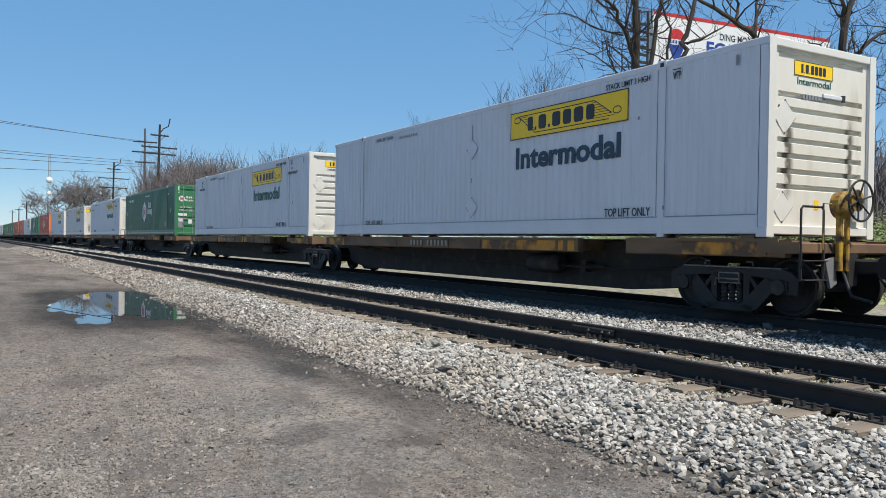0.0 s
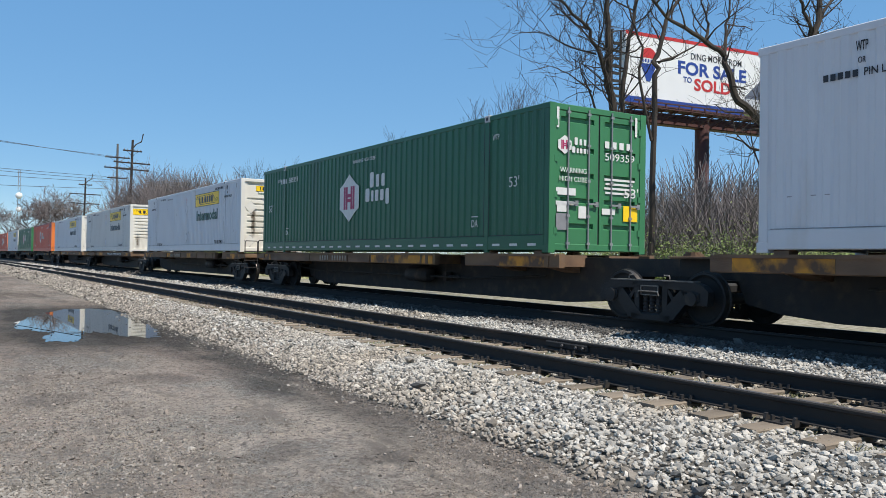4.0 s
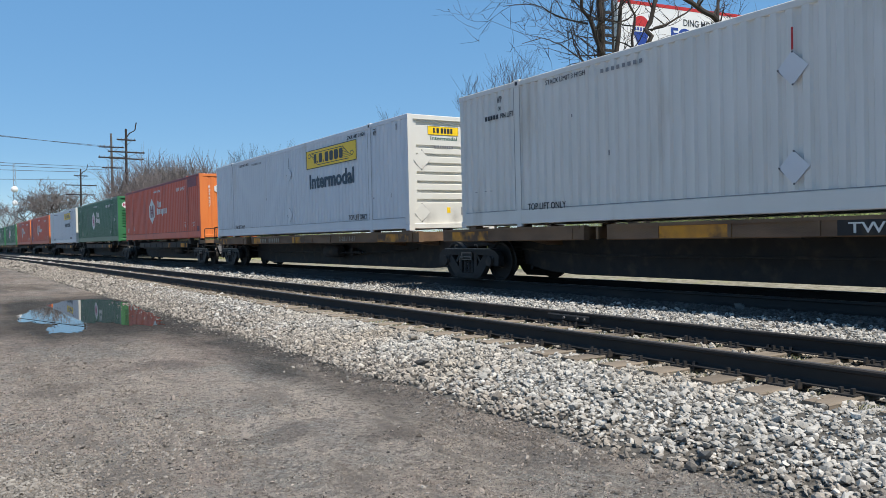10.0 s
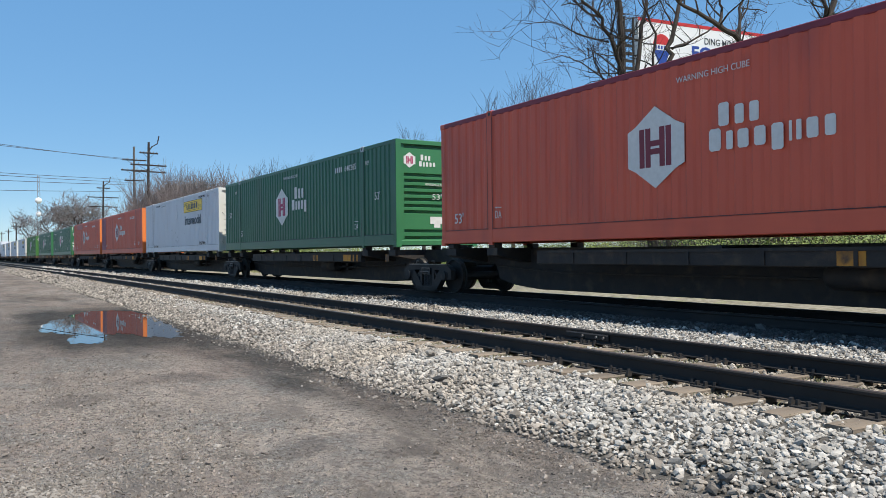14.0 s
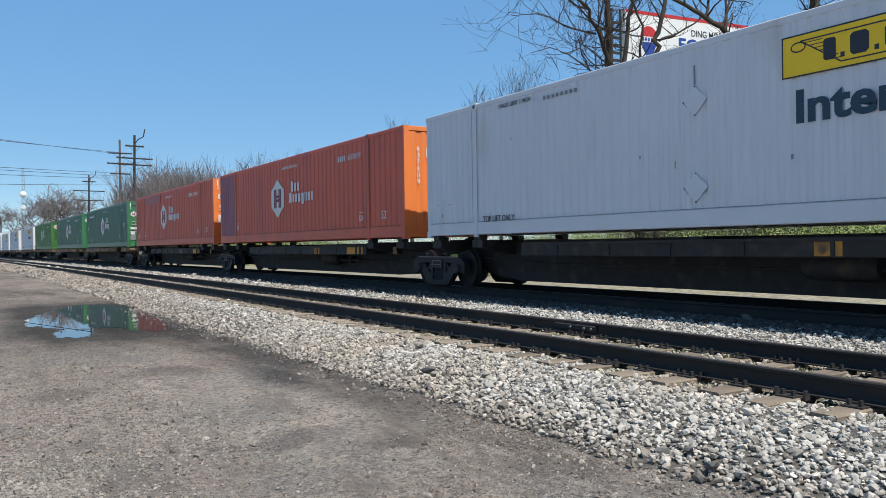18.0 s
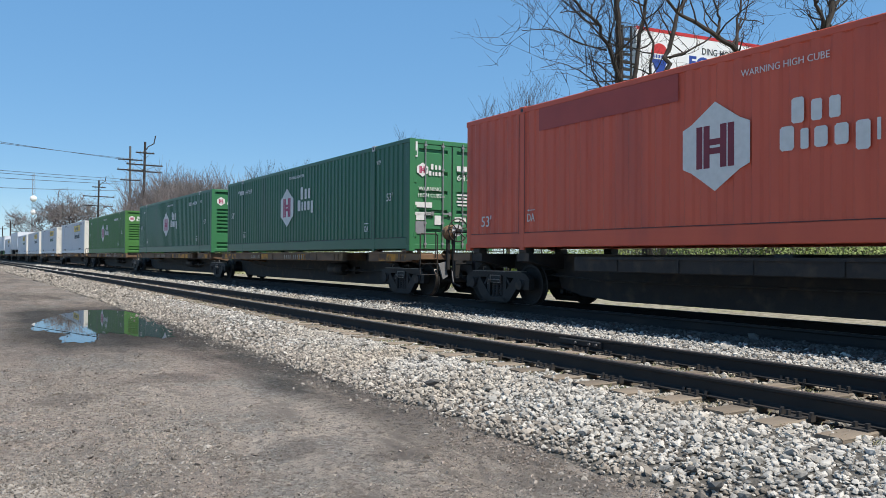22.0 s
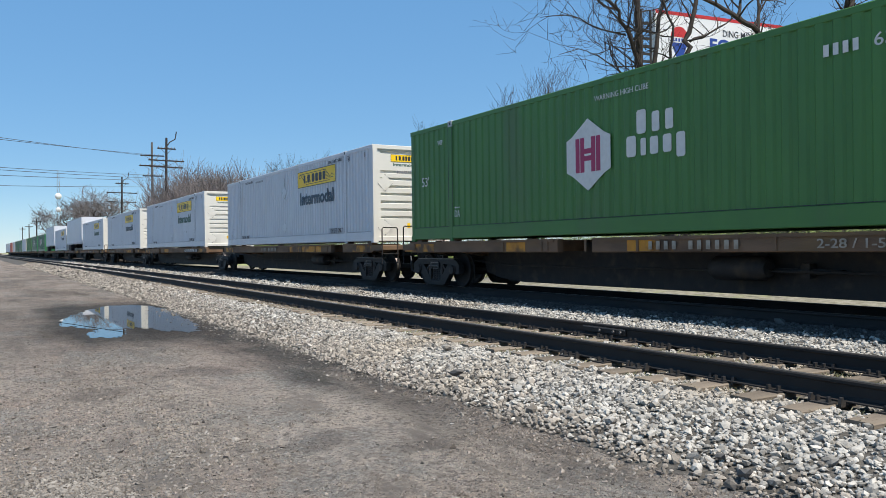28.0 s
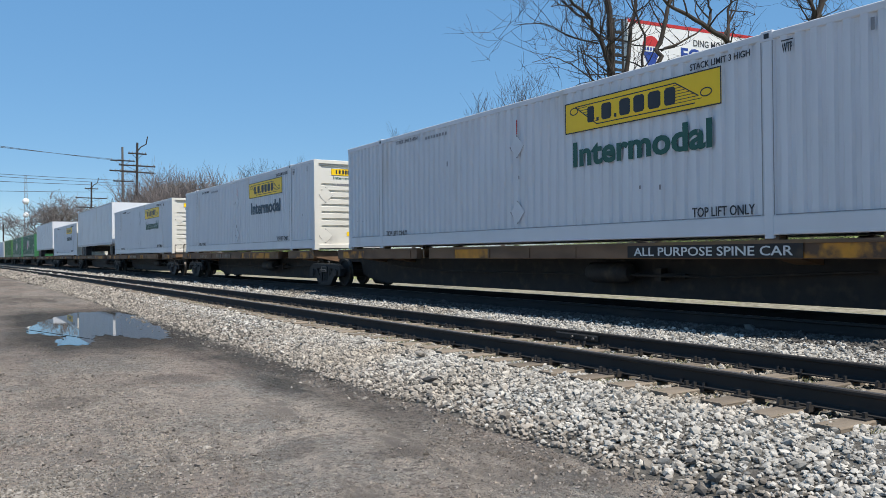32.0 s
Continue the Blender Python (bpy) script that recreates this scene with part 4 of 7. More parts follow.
        on_front(box, 1.25, 1.78, flat([rect(-0.06, 0.06, -0.22, -0.16)]), M_GREYMARK, "number_bar")
        bar_row(box, on_front, 1.25, 1.78, 6, 0.07, 0.05, 0.06, M_GREYMARK)
        part("vent_hood", Shape().box(0.75, 0.95, D(-0.06), D(0.012), 0.27, 0.6, c=0.02), M_FADE, box)
        on_front(box, 1.75, 0.47, flat([rect(-0.08, 0.08, -0.1, 0.1)]), M_GREYMARK, "vent_plate")
        on_front(box, 1.2, 0.55, flat([rect(-0.06, 0.06, -0.06, 0.06)]), M_YELLOW, "yellow_sticker")
    elif ends == "louvre":
        part("front_end", grooved_end([0.22, 0.4, 0.92, 1.09, 1.26, 1.43, 1.6, 1.77, 1.93, 2.7], y=D(0.05), depth=0.07, h=0.1), M_LIT_GREEN if kind == "green" else paint, box, "ribbed green front end")
        badge(box, on_front, 0.45, 2.33, 0.36, 0.42, M_MAGENTA)
        name_row(box, on_front, 0.95, 2.4, [0.1, 0.08, 0.08], 0.13, 0.03)
        name_row(box, on_front, 1.0, 2.23, [0.1, 0.06, 0.08, 0.08, 0.08], 0.12, 0.03)
        on_front(box, 1.35, 1.68, words("WARNING HIGH CUBE", 0.85, 0.07, M_LETTER), None, "lettering")
        on_front(box, 1.3, 1.35, words("53'", 0.3, 0.16, M_LETTER), None, "lettering")
        on_front(box, 1.3, 0.7, flat([rect(-0.22, 0.22, -0.1, 0.1), rect(-0.1, 0.1, -0.2, -0.1)]), M_LETTER, "weight_plate")
        part("latch_box", Shape().box(0.82, 0.98, D(-0.05), D(0.012), 0.52, 0.8, c=0.02), M_GREY, box)
    elif ends == "vertical":
        s = Shape()
        for i in range(7):
            x = -1.05 + i * 0.3
            pts = [(x, 0.012), (x + 0.1, 0.012), (x + 0.15, 0.034), (x + 0.25, 0.034), (x + 0.3, 0.012)]
            s.add([(a, D(b), z) for z in (0.15, 2.74) for a, b in pts], [(k, k + 1, 6 + k, 5 + k) for k in range(4)])
        s.add([(-1.14, D(0.012), 0.15), (-1.05, D(0.012), 0.15), (-1.05, D(0.012), 2.74), (-1.14, D(0.012), 2.74)], [(0, 1, 2, 3)])
        s.add([(1.05, D(0.012), 0.15), (1.14, D(0.012), 0.15), (1.14, D(0.012), 2.74), (1.05, D(0.012), 2.74)], [(0, 1, 2, 3)])
        part("front_end", s, M_LIT_ORANGE, box, "upright corrugated orange front end")
        badge(box, on_front, 0.9, 2.2, 0.48, 0.48, M_GREYMARK)
        name_row(box, on_front, 1.36, 2.25, [0.1, 0.08, 0.08], 0.12, 0.03)
        name_row(box, on_front, 1.55, 2.1, [0.1, 0.06, 0.08, 0.08, 0.08, 0.03, 0.05, 0.08, 0.07], 0.1, 0.02)
        on_front(box, 1.23, 1.3, words("53'", 0.4, 0.24, M_LETTER, 0.01), None, "lettering")
        for x in (0.43, 2.4):
            for i, c in enumerate(number.replace(" ", "")):
                if c.isdigit() and x < 1:
                    on_front(box, x, 2.3 - i * 0.17, words(c, 0.09, 0.13, M_LETTER, 0.01), None, "lettering")
                else:
                    on_front(box, x, 2.3 - i * 0.17, flat([rect(-0.035, 0.035, -0.05, 0.05)], 0.003), M_LETTER, "number_bar")
    elif ends == "doors":
        front_rod_doors(box, M_LIT_ORANGE if kind == "orange" else M_LIT_GREEN)
        ink2 = M_MAGENTA if kind != "orange" else M_GREYMARK
        badge(box, on_front, 0.38, 2.08, 0.34, 0.37, ink2)
        name_row(box, on_front, 0.78, 2.16, [0.1, 0.08, 0.08], 0.12, 0.03)
        name_row(box, on_front, 0.8, 1.99, [0.1, 0.06, 0.08, 0.08, 0.08], 0.1, 0.02)
        if kind == "green":
            on_front(box, 0.6, 1.59, words("WARNING", 0.68, 0.1, M_LETTER), None, "lettering", y=0.01)
            on_front(box, 0.6, 1.42, words("HIGH CUBE", 0.7, 0.1, M_LETTER), None, "lettering", y=0.01)
            bar_row(box, on_front, 1.85 + -0.06, 2.17, 4, 0.2, 0.12, 0.14, M_LETTER)
            if number:
                on_front(box, 1.85, 1.93, words(number, 0.82, 0.15, M_LETTER), None, "lettering")
            for i in range(4):
                on_front(box, 1.85, 1.47 - 0.09 * i, flat([rect(-0.42 + 0.03 * (i % 2), 0.42 - 0.05 * (i % 3), -0.022, 0.022)], 0.003), M_LETTER, "notice_bar")
            on_front(box, 0.42, 1.1, flat([rect(-0.25, 0.25, 0.0, 0.14), rect(-0.25, 0.25, -0.2, -0.12)], 0.003), M_LETTER, "notice")
            for x, z, w, h, m in ((0.32, 0.86, 0.12, 0.09, M_LETTER), (0.85, 0.78, 0.1, 0.12, M_LETTER), (1.55, 0.82, 0.18, 0.06, M_LETTER), (2.16, 0.8, 0.2, 0.16, M_YELLOW), (0.32, 0.58, 0.14, 0.16, M_GREYMARK)):
                on_front(box, x, z, flat([rect(-w, w, -h, h)], 0.003), m, "notice")
            on_front(box, 2.15, 1.22, words("53'", 0.4, 0.2, M_LETTER), None, "lettering", y=0.03)
        else:
            on_front(box, 0.45, 1.6, words("53'", 0.42, 0.24, M_LETTER), None, "lettering", y=0.02)
            on_front(box, 0.55, 1.1, flat([rect(-0.34, 0.34, -0.18, 0.18)], 0.003), M_LETTER, "weight_plate")
            on_front(box, 0.55, 1.05, words("24,000 lbs", 0.6, 0.12, M_INK), None, "lettering", y=0.006)
            on_front(box, 1.28, 0.88, flat([rect(-0.14, 0.14, -0.2, 0.2)], 0.02), M_GREY, "document_box")
        for x in (0.2, 2.3):
            on_front(box, x, 2.6, flat([rect(-0.03, 0.03, -0.2, 0.2)], 0.003), M_LETTER, "reflector")
    if not marks:
        return box
    if white:
        yellow_sign(box, 3.57, 0.57, on_side, 4.64, 2.29)
        on_side(box, 4.63, 1.6, words("Intermodal", 3.18, 0.46, ink or M_NAVY, 0.03), None, "lettering")
        on_side(box, 2.87, 0.4, words("TOP LIFT ONLY", 1.14, 0.15, M_INK, 0.01), None, "lettering")
        on_side(box, 13.2, 0.35, words("TOP LIFT ONLY", 1.14, 0.13, M_INK, 0.01), None, "lettering")
        on_side(box, 2.9, 2.66, words("STACK LIMIT 3 HIGH", 1.1, 0.1, M_INK, 0.01), None, "lettering")
        on_side(box, 12.6, 2.68, words("STACK LIMIT 3 HIGH", 1.1, 0.09, M_INK), None, "lettering")
        bar_row(box, on_side, 11.2 - 0.04, 2.62, 8, 0.13, 0.07, 0.07, M_GREYMARK)
        on_side(box, 1.75, 2.6, words("WTP", 0.16, 0.13, M_INK, 0.01), None, "lettering")
        on_side(box, 1.75, 2.7, flat([rect(-0.09, 0.09, -0.008, 0.008)], 0.003), M_INK, "lettering_bar")
        if lettering_kind:
            on_side(box, 1.7, 2.42, words("OR", 0.1, 0.08, M_INK), None, "lettering")
            for d in (1.35, 14.4):
                bar_row(box, on_side, d + 0.5 - -0.035, 2.26, 5, 0.1, 0.07, 0.09, M_INK)
                on_side(box, d, 2.26, words("PIN LIFT", 0.44, 0.1, M_INK, 0.006), None, "lettering")
            on_side(box, 14.65, 2.6, words("WTP", 0.16, 0.13, M_INK, 0.01), None, "lettering")
            on_side(box, 14.65, 2.42, words("OR", 0.1, 0.08, M_INK), None, "lettering")
        for d in (15.0, 15.2, 15.55):
            seam(box, on_side, d + 0.1 * (seed % 3), 0.74, 0.07, 0.012)
        placard(box, on_side, 7.95, 1.97)
        placard(box, on_side, 7.95, 0.63)
        seam(box, on_side, 7.95, 2.37, 0.03, 0.3, M_RED if seed in (4, 5, 6, 17, 18) else None)
        seam(box, on_side, 0.55, 2.62, 0.05, 0.16)
        for i in range(5):
            seam(box, on_side, rnd.uniform(0.6, 15.5), rnd.uniform(0.4, 2.3), rnd.uniform(0.01, 0.05), rnd.uniform(0.03, 0.12))
    else:
        old = kind in ("orange", "maroon")
        badge(box, on_side, 8.9 if not old else 9.17, 1.52, 1.26, 1.36, M_CRIMSON if old else M_MAGENTA)
        if old:
            name_row(box, on_side, 7.5, 1.82, [0.24, 0.2, 0.2], 0.29, 0.06)
            name_row(box, on_side, 7.0, 1.45, [0.28, 0.15, 0.24, 0.24, 0.24, 0.06, 0.1, 0.22, 0.2], 0.28, 0.05, (4,))
        else:
            name_row(box, on_side, 7.16, 1.9, [0.28, 0.22, 0.22], 0.34, 0.09)
            name_row(box, on_side, 7.16, 1.5, [0.3, 0.16, 0.24, 0.24, 0.24], 0.3, 0.06, (4,))
        on_side(box, 8.0, 2.53, words("WARNING HIGH CUBE", 1.4, 0.1, M_LETTER), None, "lettering")
        if number:
            nd = 10.35 if ends == "doors" and kind == "green" else 0.0
            bar_row(box, on_side, 3.75 + nd - -0.02, 2.38, 4, 0.14, 0.08, 0.16, M_LETTER)
            on_side(box, 2.9 + nd, 2.38, words(number, 0.82, 0.17, M_LETTER, 0.005), None, "lettering")
        on_side(box, 1.1, 1.42 if not old else 0.64, words("53'", 0.34, 0.22, M_LETTER, 0.0), None, "lettering")
        if kind != "maroon":
            on_side(box, 15.35, 1.5 if not old else 0.6, words("53'", 0.38, 0.24, M_LETTER, 0.004), None, "lettering")
        on_side(box, 2.5, 0.6, words("DA", 0.24, 0.16, M_LETTER), None, "lettering")
        on_side(box, 2.5, 0.75, flat([rect(-0.13, 0.13, -0.01, 0.01)], 0.003), M_LETTER, "lettering_bar")
        on_side(box, 13.75, 0.62, words("DA", 0.24, 0.16, M_LETTER), None, "lettering")
        on_side(box, 13.75, 0.77, flat([rect(-0.11, 0.13, -0.008, 0.008), [(-0.13, 0.0), (-0.07, -0.025), (-0.07, 0.025)]], 0.003), M_LETTER, "lettering_bar")
        if kind in ("green", "lime"):
            on_side(box, 1.75, 2.4, words("WTP", 0.24, 0.12, M_LETTER), None, "lettering")
            on_side(box, 14.56, 2.42, words("WTP", 0.24, 0.12, M_LETTER), None, "lettering")
        if kind == "green" and seed == 3:
            for i in range(26):
                on_side(box, 0.5 + i * 0.6, 0.13, flat([rect(-0.13, 0.13, -0.025, 0.025)], 0.003), M_LETTER, "reflector")
    return box


# wheels, trucks and spine cars; local z = 0 is the container's underside, rail tops lie at -1.143
ZR = Z_TRAIN - Z_DECK
WR = 0.43
WHEELSETS = []


def wheelset(parent, y):
    s = Shape()
    for sg in (-1, 1):
        prof = [(0.66, 0.0), (0.66, 0.11), (0.685, 0.13), (0.70, 0.33), (0.672, 0.365), (0.672, 0.445), (0.70, 0.46), (0.715, WR + 0.005), (0.80, WR - 0.004), (0.806, 0.385), (0.775, 0.36), (0.762, 0.33), (0.79, 0.13), (0.83, 0.115), (0.83, 0.085), (1.0, 0.08), (1.0, 0.0)]
        s.turn([(sg * a, r) for a, r in prof], 0, 28)
        s.turn([(sg * 0.717, WR + 0.008), (sg * 0.80, WR - 0.001)], 0, 28, mi=1)
        for k in range(3):
            t = 2 * math.pi * k / 3
            s.box(sg * 1.005 - 0.012, sg * 1.005 + 0.012, 0.05 * math.cos(t) - 0.015, 0.05 * math.cos(t) + 0.015, 0.05 * math.sin(t) - 0.015, 0.05 * math.sin(t) + 0.015)
    s.turn([(-0.66, 0.09), (0.66, 0.09)], 0, 10)
    w = part("wheelset", s, [M_TRUCK, M_TREAD], parent, "steel wheels on an axle", Matrix.Translation((0, y, 0)), smooth=True)
    WHEELSETS.append(w)
    return w


def truck(car, y):
    """A two-axle bogie; its own space has z = 0 at axle height."""
    tk = empty("truck", Matrix.Translation((0, y, ZR + WR)))
    tk.parent = car
    tagged(tk, "black cast-steel two-axle truck")
    for sg in (-1, 1):
        a, b = sorted((sg * 0.93, sg * 1.07))
        s = Shape()
        for e in (-1, 1):
            s.prism([(e * 1.18, -0.1), (e * 1.2, 0.12), (e * 1.08, 0.22), (e * 0.9, 0.27), (e * 0.3, 0.27), (e * 0.3, 0.15), (e * 0.64, 0.13), (e * 0.74, 0.02), (e * 0.74, -0.1)], 0, a, b)
            s.prism([(e * 0.37, 0.2), (e * 0.35, -0.26), (e * 0.25, -0.3), (e * 0.25, 0.2)], 0, a + 0.01, b - 0.01)
            s.prism([(e * 0.88, 0.1), (e * 0.66, 0.15), (e * 0.3, -0.2), (e * 0.2, -0.29), (e * 0.36, -0.4), (e * 0.5, -0.35), (e * 0.78, -0.06)], 0, a, b)
            s.box(a - 0.02, b + 0.02, e * 0.89 - 0.14, e * 0.89 + 0.14, -0.05, 0.1, c=0.02)
            s.prism([(e * 0.52, -0.02), (e * 0.36, 0.16), (e * 0.36, 0.08), (e * 0.46, -0.06)], 0, a + 0.02, b - 0.03)
        s.box(a, b, -0.42, 0.42, -0.42, -0.27, c=0.03)
        s.box(a, b, -0.4, 0.4, 0.17, 0.27, c=0.02)
        s.box(a - 0.012, b + 0.012, -0.92, 0.92, 0.262, 0.282, 1)
        sf = part("side_frame", s, [M_TRUCK, M_PALE_EDGE], tk, "dusty black cast side frame")
        sp = Shape()
        for k in (-0.14, 0.0, 0.14):
            for c in range(5):
                sp.turn([(-0.27 + c * 0.06, 0.055), (-0.255 + c * 0.06, 0.064), (-0.24 + c * 0.06, 0.055), (-0.21 + c * 0.06, 0.045)], 2, 10, (sg * 1.0, k, 0))
        part("spring_nest", sp, M_STEEL, sf)
        for e in (-1, 1):
            part("bearing_cap", Shape().turn([(sg * 1.07, 0.12), (sg * 1.12, 0.11), (sg * 1.125, 0.0)], 0, 14, (0, e * 0.89, 0)), M_STEEL, sf)
    part("bolster", Shape().box(-1.08, 1.08, -0.21, 0.21, 0.03, 0.22, c=0.04).box(-0.3, 0.3, -0.28, 0.28, 0.2, 0.34, c=0.03), M_TRUCK, tk)
    for e in (-1, 1):
        part("brake_hanger", Shape().tube([(-1.1, e * 0.46, 0.3), (-1.1, e * 0.44, 0.36), (-1.1, e * 0.34, 0.36)], 0.014, 5), M_PALE_EDGE, tk)
    for sg in (-1, 1):
        fr = Shape()
        for q in ((-0.2, -0.18, 0.02, 0.19), (0.18, 0.2, 0.02, 0.19), (-0.2, 0.2, 0.17, 0.19), (-0.2, 0.2, 0.02, 0.035)):
            fr.box(*sorted((sg * 1.075, sg * 1.095)), q[0], q[1], q[2], q[3])
        part("bolster_end", fr, M_PALE_EDGE, tk, "pale edge of the bolster end")
    part("brake_rod", Shape().tube([(-1.12, -0.24, 0.02), (-1.12, -0.2, 0.09), (-1.12, 0.22, 0.09), (-1.12, 0.24, -0.02)], 0.013, 5), M_PALE_EDGE, tk, "bright brake rod")
    bb = Shape()
    for e in (-1, 1):
        bb.box(-0.85, 0.85, e * 0.38 - 0.05, e * 0.38 + 0.05, -0.14, -0.06, c=0.015)
    part("brake_beam", bb, M_STEEL, tk)
    for e in (-1, 1):
        wheelset(tk, e * 0.89)
    return tk


def spine_car(front_gap, rear_gap, front_end, rear_end, front_truck, rear_truck, sill, amber, brake=None, seed=0, words_on="", sections=((2.3, 12.45),), reach=0.0):
    """One platform of an articulated spine car: its space is that of the container which it carries."""
    rnd = random.Random(seed)
    label = "rusty brown spine car platform with worn yellow patches" if sill == "brown" else "grimy black spine car platform with small yellow patches"
    car = tagged(empty("spine_car"), label, "rail car", "spine cars of the train")
    ya, yb = D(-front_gap), D(CL + rear_gap)
    # centre sill, deep in the middle and raised over the trucks
    fa = D(front_truck) + (1.3 if sill == "brown" else 1.7) if front_truck is not None else D(1.7)
    fb = D(rear_truck) - 1.3 if rear_truck is not None else max(yb - 1.0, D(CL - 0.6)) if rear_gap > 1.4 else D(CL - 1.0)
    if rear_truck is None and reach > 1.6:
        fb = D(CL + reach - 1.3)
        yb = max(yb, fb + 0.3)
    prof = [(ya, -0.12), (yb, -0.12), (yb, -0.42), (fb + 0.1, -0.46), (fb - 0.05, -0.82), (fb - 0.7, -0.95), (fb - 1.6, -1.02), (fa + 1.6, -1.02), (fa + 0.7, -0.95), (fa + 0.05, -0.82), (fa - 0.1, -0.46), (ya, -0.42)]
    part("centre_sill", Shape().prism(prof, 0, -0.34, 0.34), M_STEEL, car)
    msill = M_SILL if sill == "brown" else M_STEEL
    zt = -0.05 if sill == "brown" else -0.17
    lo, hi = sections[-1] if sill != "brown" else (4.2, 13.95)
    for sg in (-1, 1):
        s = Shape()
        for d0, d1 in sections:
            s.box(*sorted((sg * 1.27, sg * 1.13)), D(d0), D(d1), zt - 0.27, zt, c=0.015)
            s.box(*sorted((sg * 1.30, sg * 1.26)), D(d0 + 0.1), D(d1 - 0.1), zt - 0.05, zt)
            s.box(*sorted((sg * 1.29, sg * 0.3)), D(d0 + 0.3), D(d0 + 0.42), zt - 0.25, zt - 0.02)
        ss = part("side_sill", s, msill, car)
        for d, w in amber:
            part("painted_patch", Shape().box(*sorted((sg * 1.276, sg * 1.268)), D(d), D(d + w), zt - 0.25, zt - 0.055), M_AMBER, ss, "worn yellow paint patch")
        for i in range(int((hi - lo) / 1.4)):
            part("stiffener", Shape().box(*sorted((sg * 1.29, sg * 1.26)), D(lo + 0.6 + i * 1.4), D(lo + 0.66 + i * 1.4), zt - 0.25, zt - 0.04), msill, ss)
        if seed == 17 and sg < 0:
            part("lettering", words("1-28'/1-57'", 1.1, 0.13, M_DULL, 0.01), None, ss, "", Matrix.Translation((-1.303, D(13.0), zt - 0.15)) @ SIDE)
        if words_on and sg < 0:
            wide, mid = (4.9, 4.9) if len(words_on) > 24 else (3.3, 3.2)
            part("stencil_panel", Shape().box(-1.3015, -1.296, D(mid - wide / 2), D(mid + wide / 2), zt - 0.25, zt - 0.05), M_STEEL, ss, "black stencil panel")
            part("lettering", words(words_on, 4.6 if len(words_on) > 24 else 3.0, 0.14, M_LETTER, 0.01), None, ss, "", Matrix.Translation((-1.3035, D(4.9 if len(words_on) > 24 else 3.2), zt - 0.15)) @ SIDE)
        elif sg < 0 and sill == "brown":
            mid = {14: 6.4, 12: 8.2}.get(seed, 10.0)
            for i in range(11):
                if i != 4:
                    at = Matrix.Translation((-1.3015, D(mid + 0.9 - 0.18 * i), zt - 0.15)) @ SIDE
                    part("number_bar", flat([rect(-0.042, 0.042, -0.07, 0.07)], 0.003), M_DULL, ss, at=at)
            if seed in (6, 12, 14):
                part("lettering", words("2-28 / 1-57", 1.1, 0.13, M_DULL, 0.01), None, ss, "", Matrix.Translation((-1.303, D(3.6 if seed != 12 else 12.3), zt - 0.15)) @ SIDE)
    # cross arms that carry the container
    for d in (0.35, 2.07, 8.07, CL - 2.07, CL - 0.35):
        if 3 < d < 13:
            part("cross_arm", Shape().box(-1.2, 1.2, D(d - 0.15), D(d + 0.15), -0.34, -0.12, c=0.02), M_STEEL, car)
        else:
            s = Shape().prism([(-1.25, -0.1), (1.25, -0.1), (1.25, -0.26), (0.4, -0.42), (-0.4, -0.42), (-1.25, -0.26)], 1, D(d - 0.2), D(d + 0.2))
            for sg in (-1, 1):
                s.box(sg * 1.16 - 0.1, sg * 1.16 + 0.1, D(d - 0.12), D(d + 0.12), -0.1, 0.015, c=0.02)
            part("cross_arm", s, msill if sill == "brown" else M_STEEL, car)
    # brake gear hung under the middle
    part("air_reservoir", Shape().turn([(-0.55, 0.0), (-0.55, 0.14), (-0.45, 0.2), (0.45, 0.2), (0.55, 0.14), (0.55, 0.0)], 1, 14, (-0.62, D(6.0), -0.58)), M_STEEL, car, smooth=True)
    pipe = Shape().tube([(-0.5, D(1.0), -0.5), (-0.62, D(3.6), -0.62), (-0.62, D(12.5), -0.62), (-0.5, D(15.0), -0.5)], 0.022, 6)
    part("brake_pipe", pipe, M_STEEL, car)
    part("brake_lever", Shape().box(-0.52, -0.46, D(4.3), D(5.6), -0.66, -0.58).box(-0.56, -0.4, D(4.8), D(4.95), -0.72, -0.5), M_STEEL, car)
    if front_truck is not None:
        truck(car, D(front_truck))
    if rear_truck is not None:
        truck(car, D(rear_truck))
    if front_end:
        platform_end(car, -1, D(-0.55), brake)
    if rear_end:
        platform_end(car, 1, D(CL + 0.55), None)
    # deck plates over the articulation
    if not rear_end:
        s = Shape().box(-0.6, 0.6, D(CL + 0.1), yb, -0.12, -0.08, c=0.01)
        for k in range(3):
            s.turn([(-0.08, 0.2 - 0.03 * k), (-0.04 + 0.03 * k, 0.2 - 0.03 * k)], 2, 14, (0, yb, -0.02))
        part("articulation_plate", s, M_SILL if sill == "brown" else M_STEEL, car)
    return car


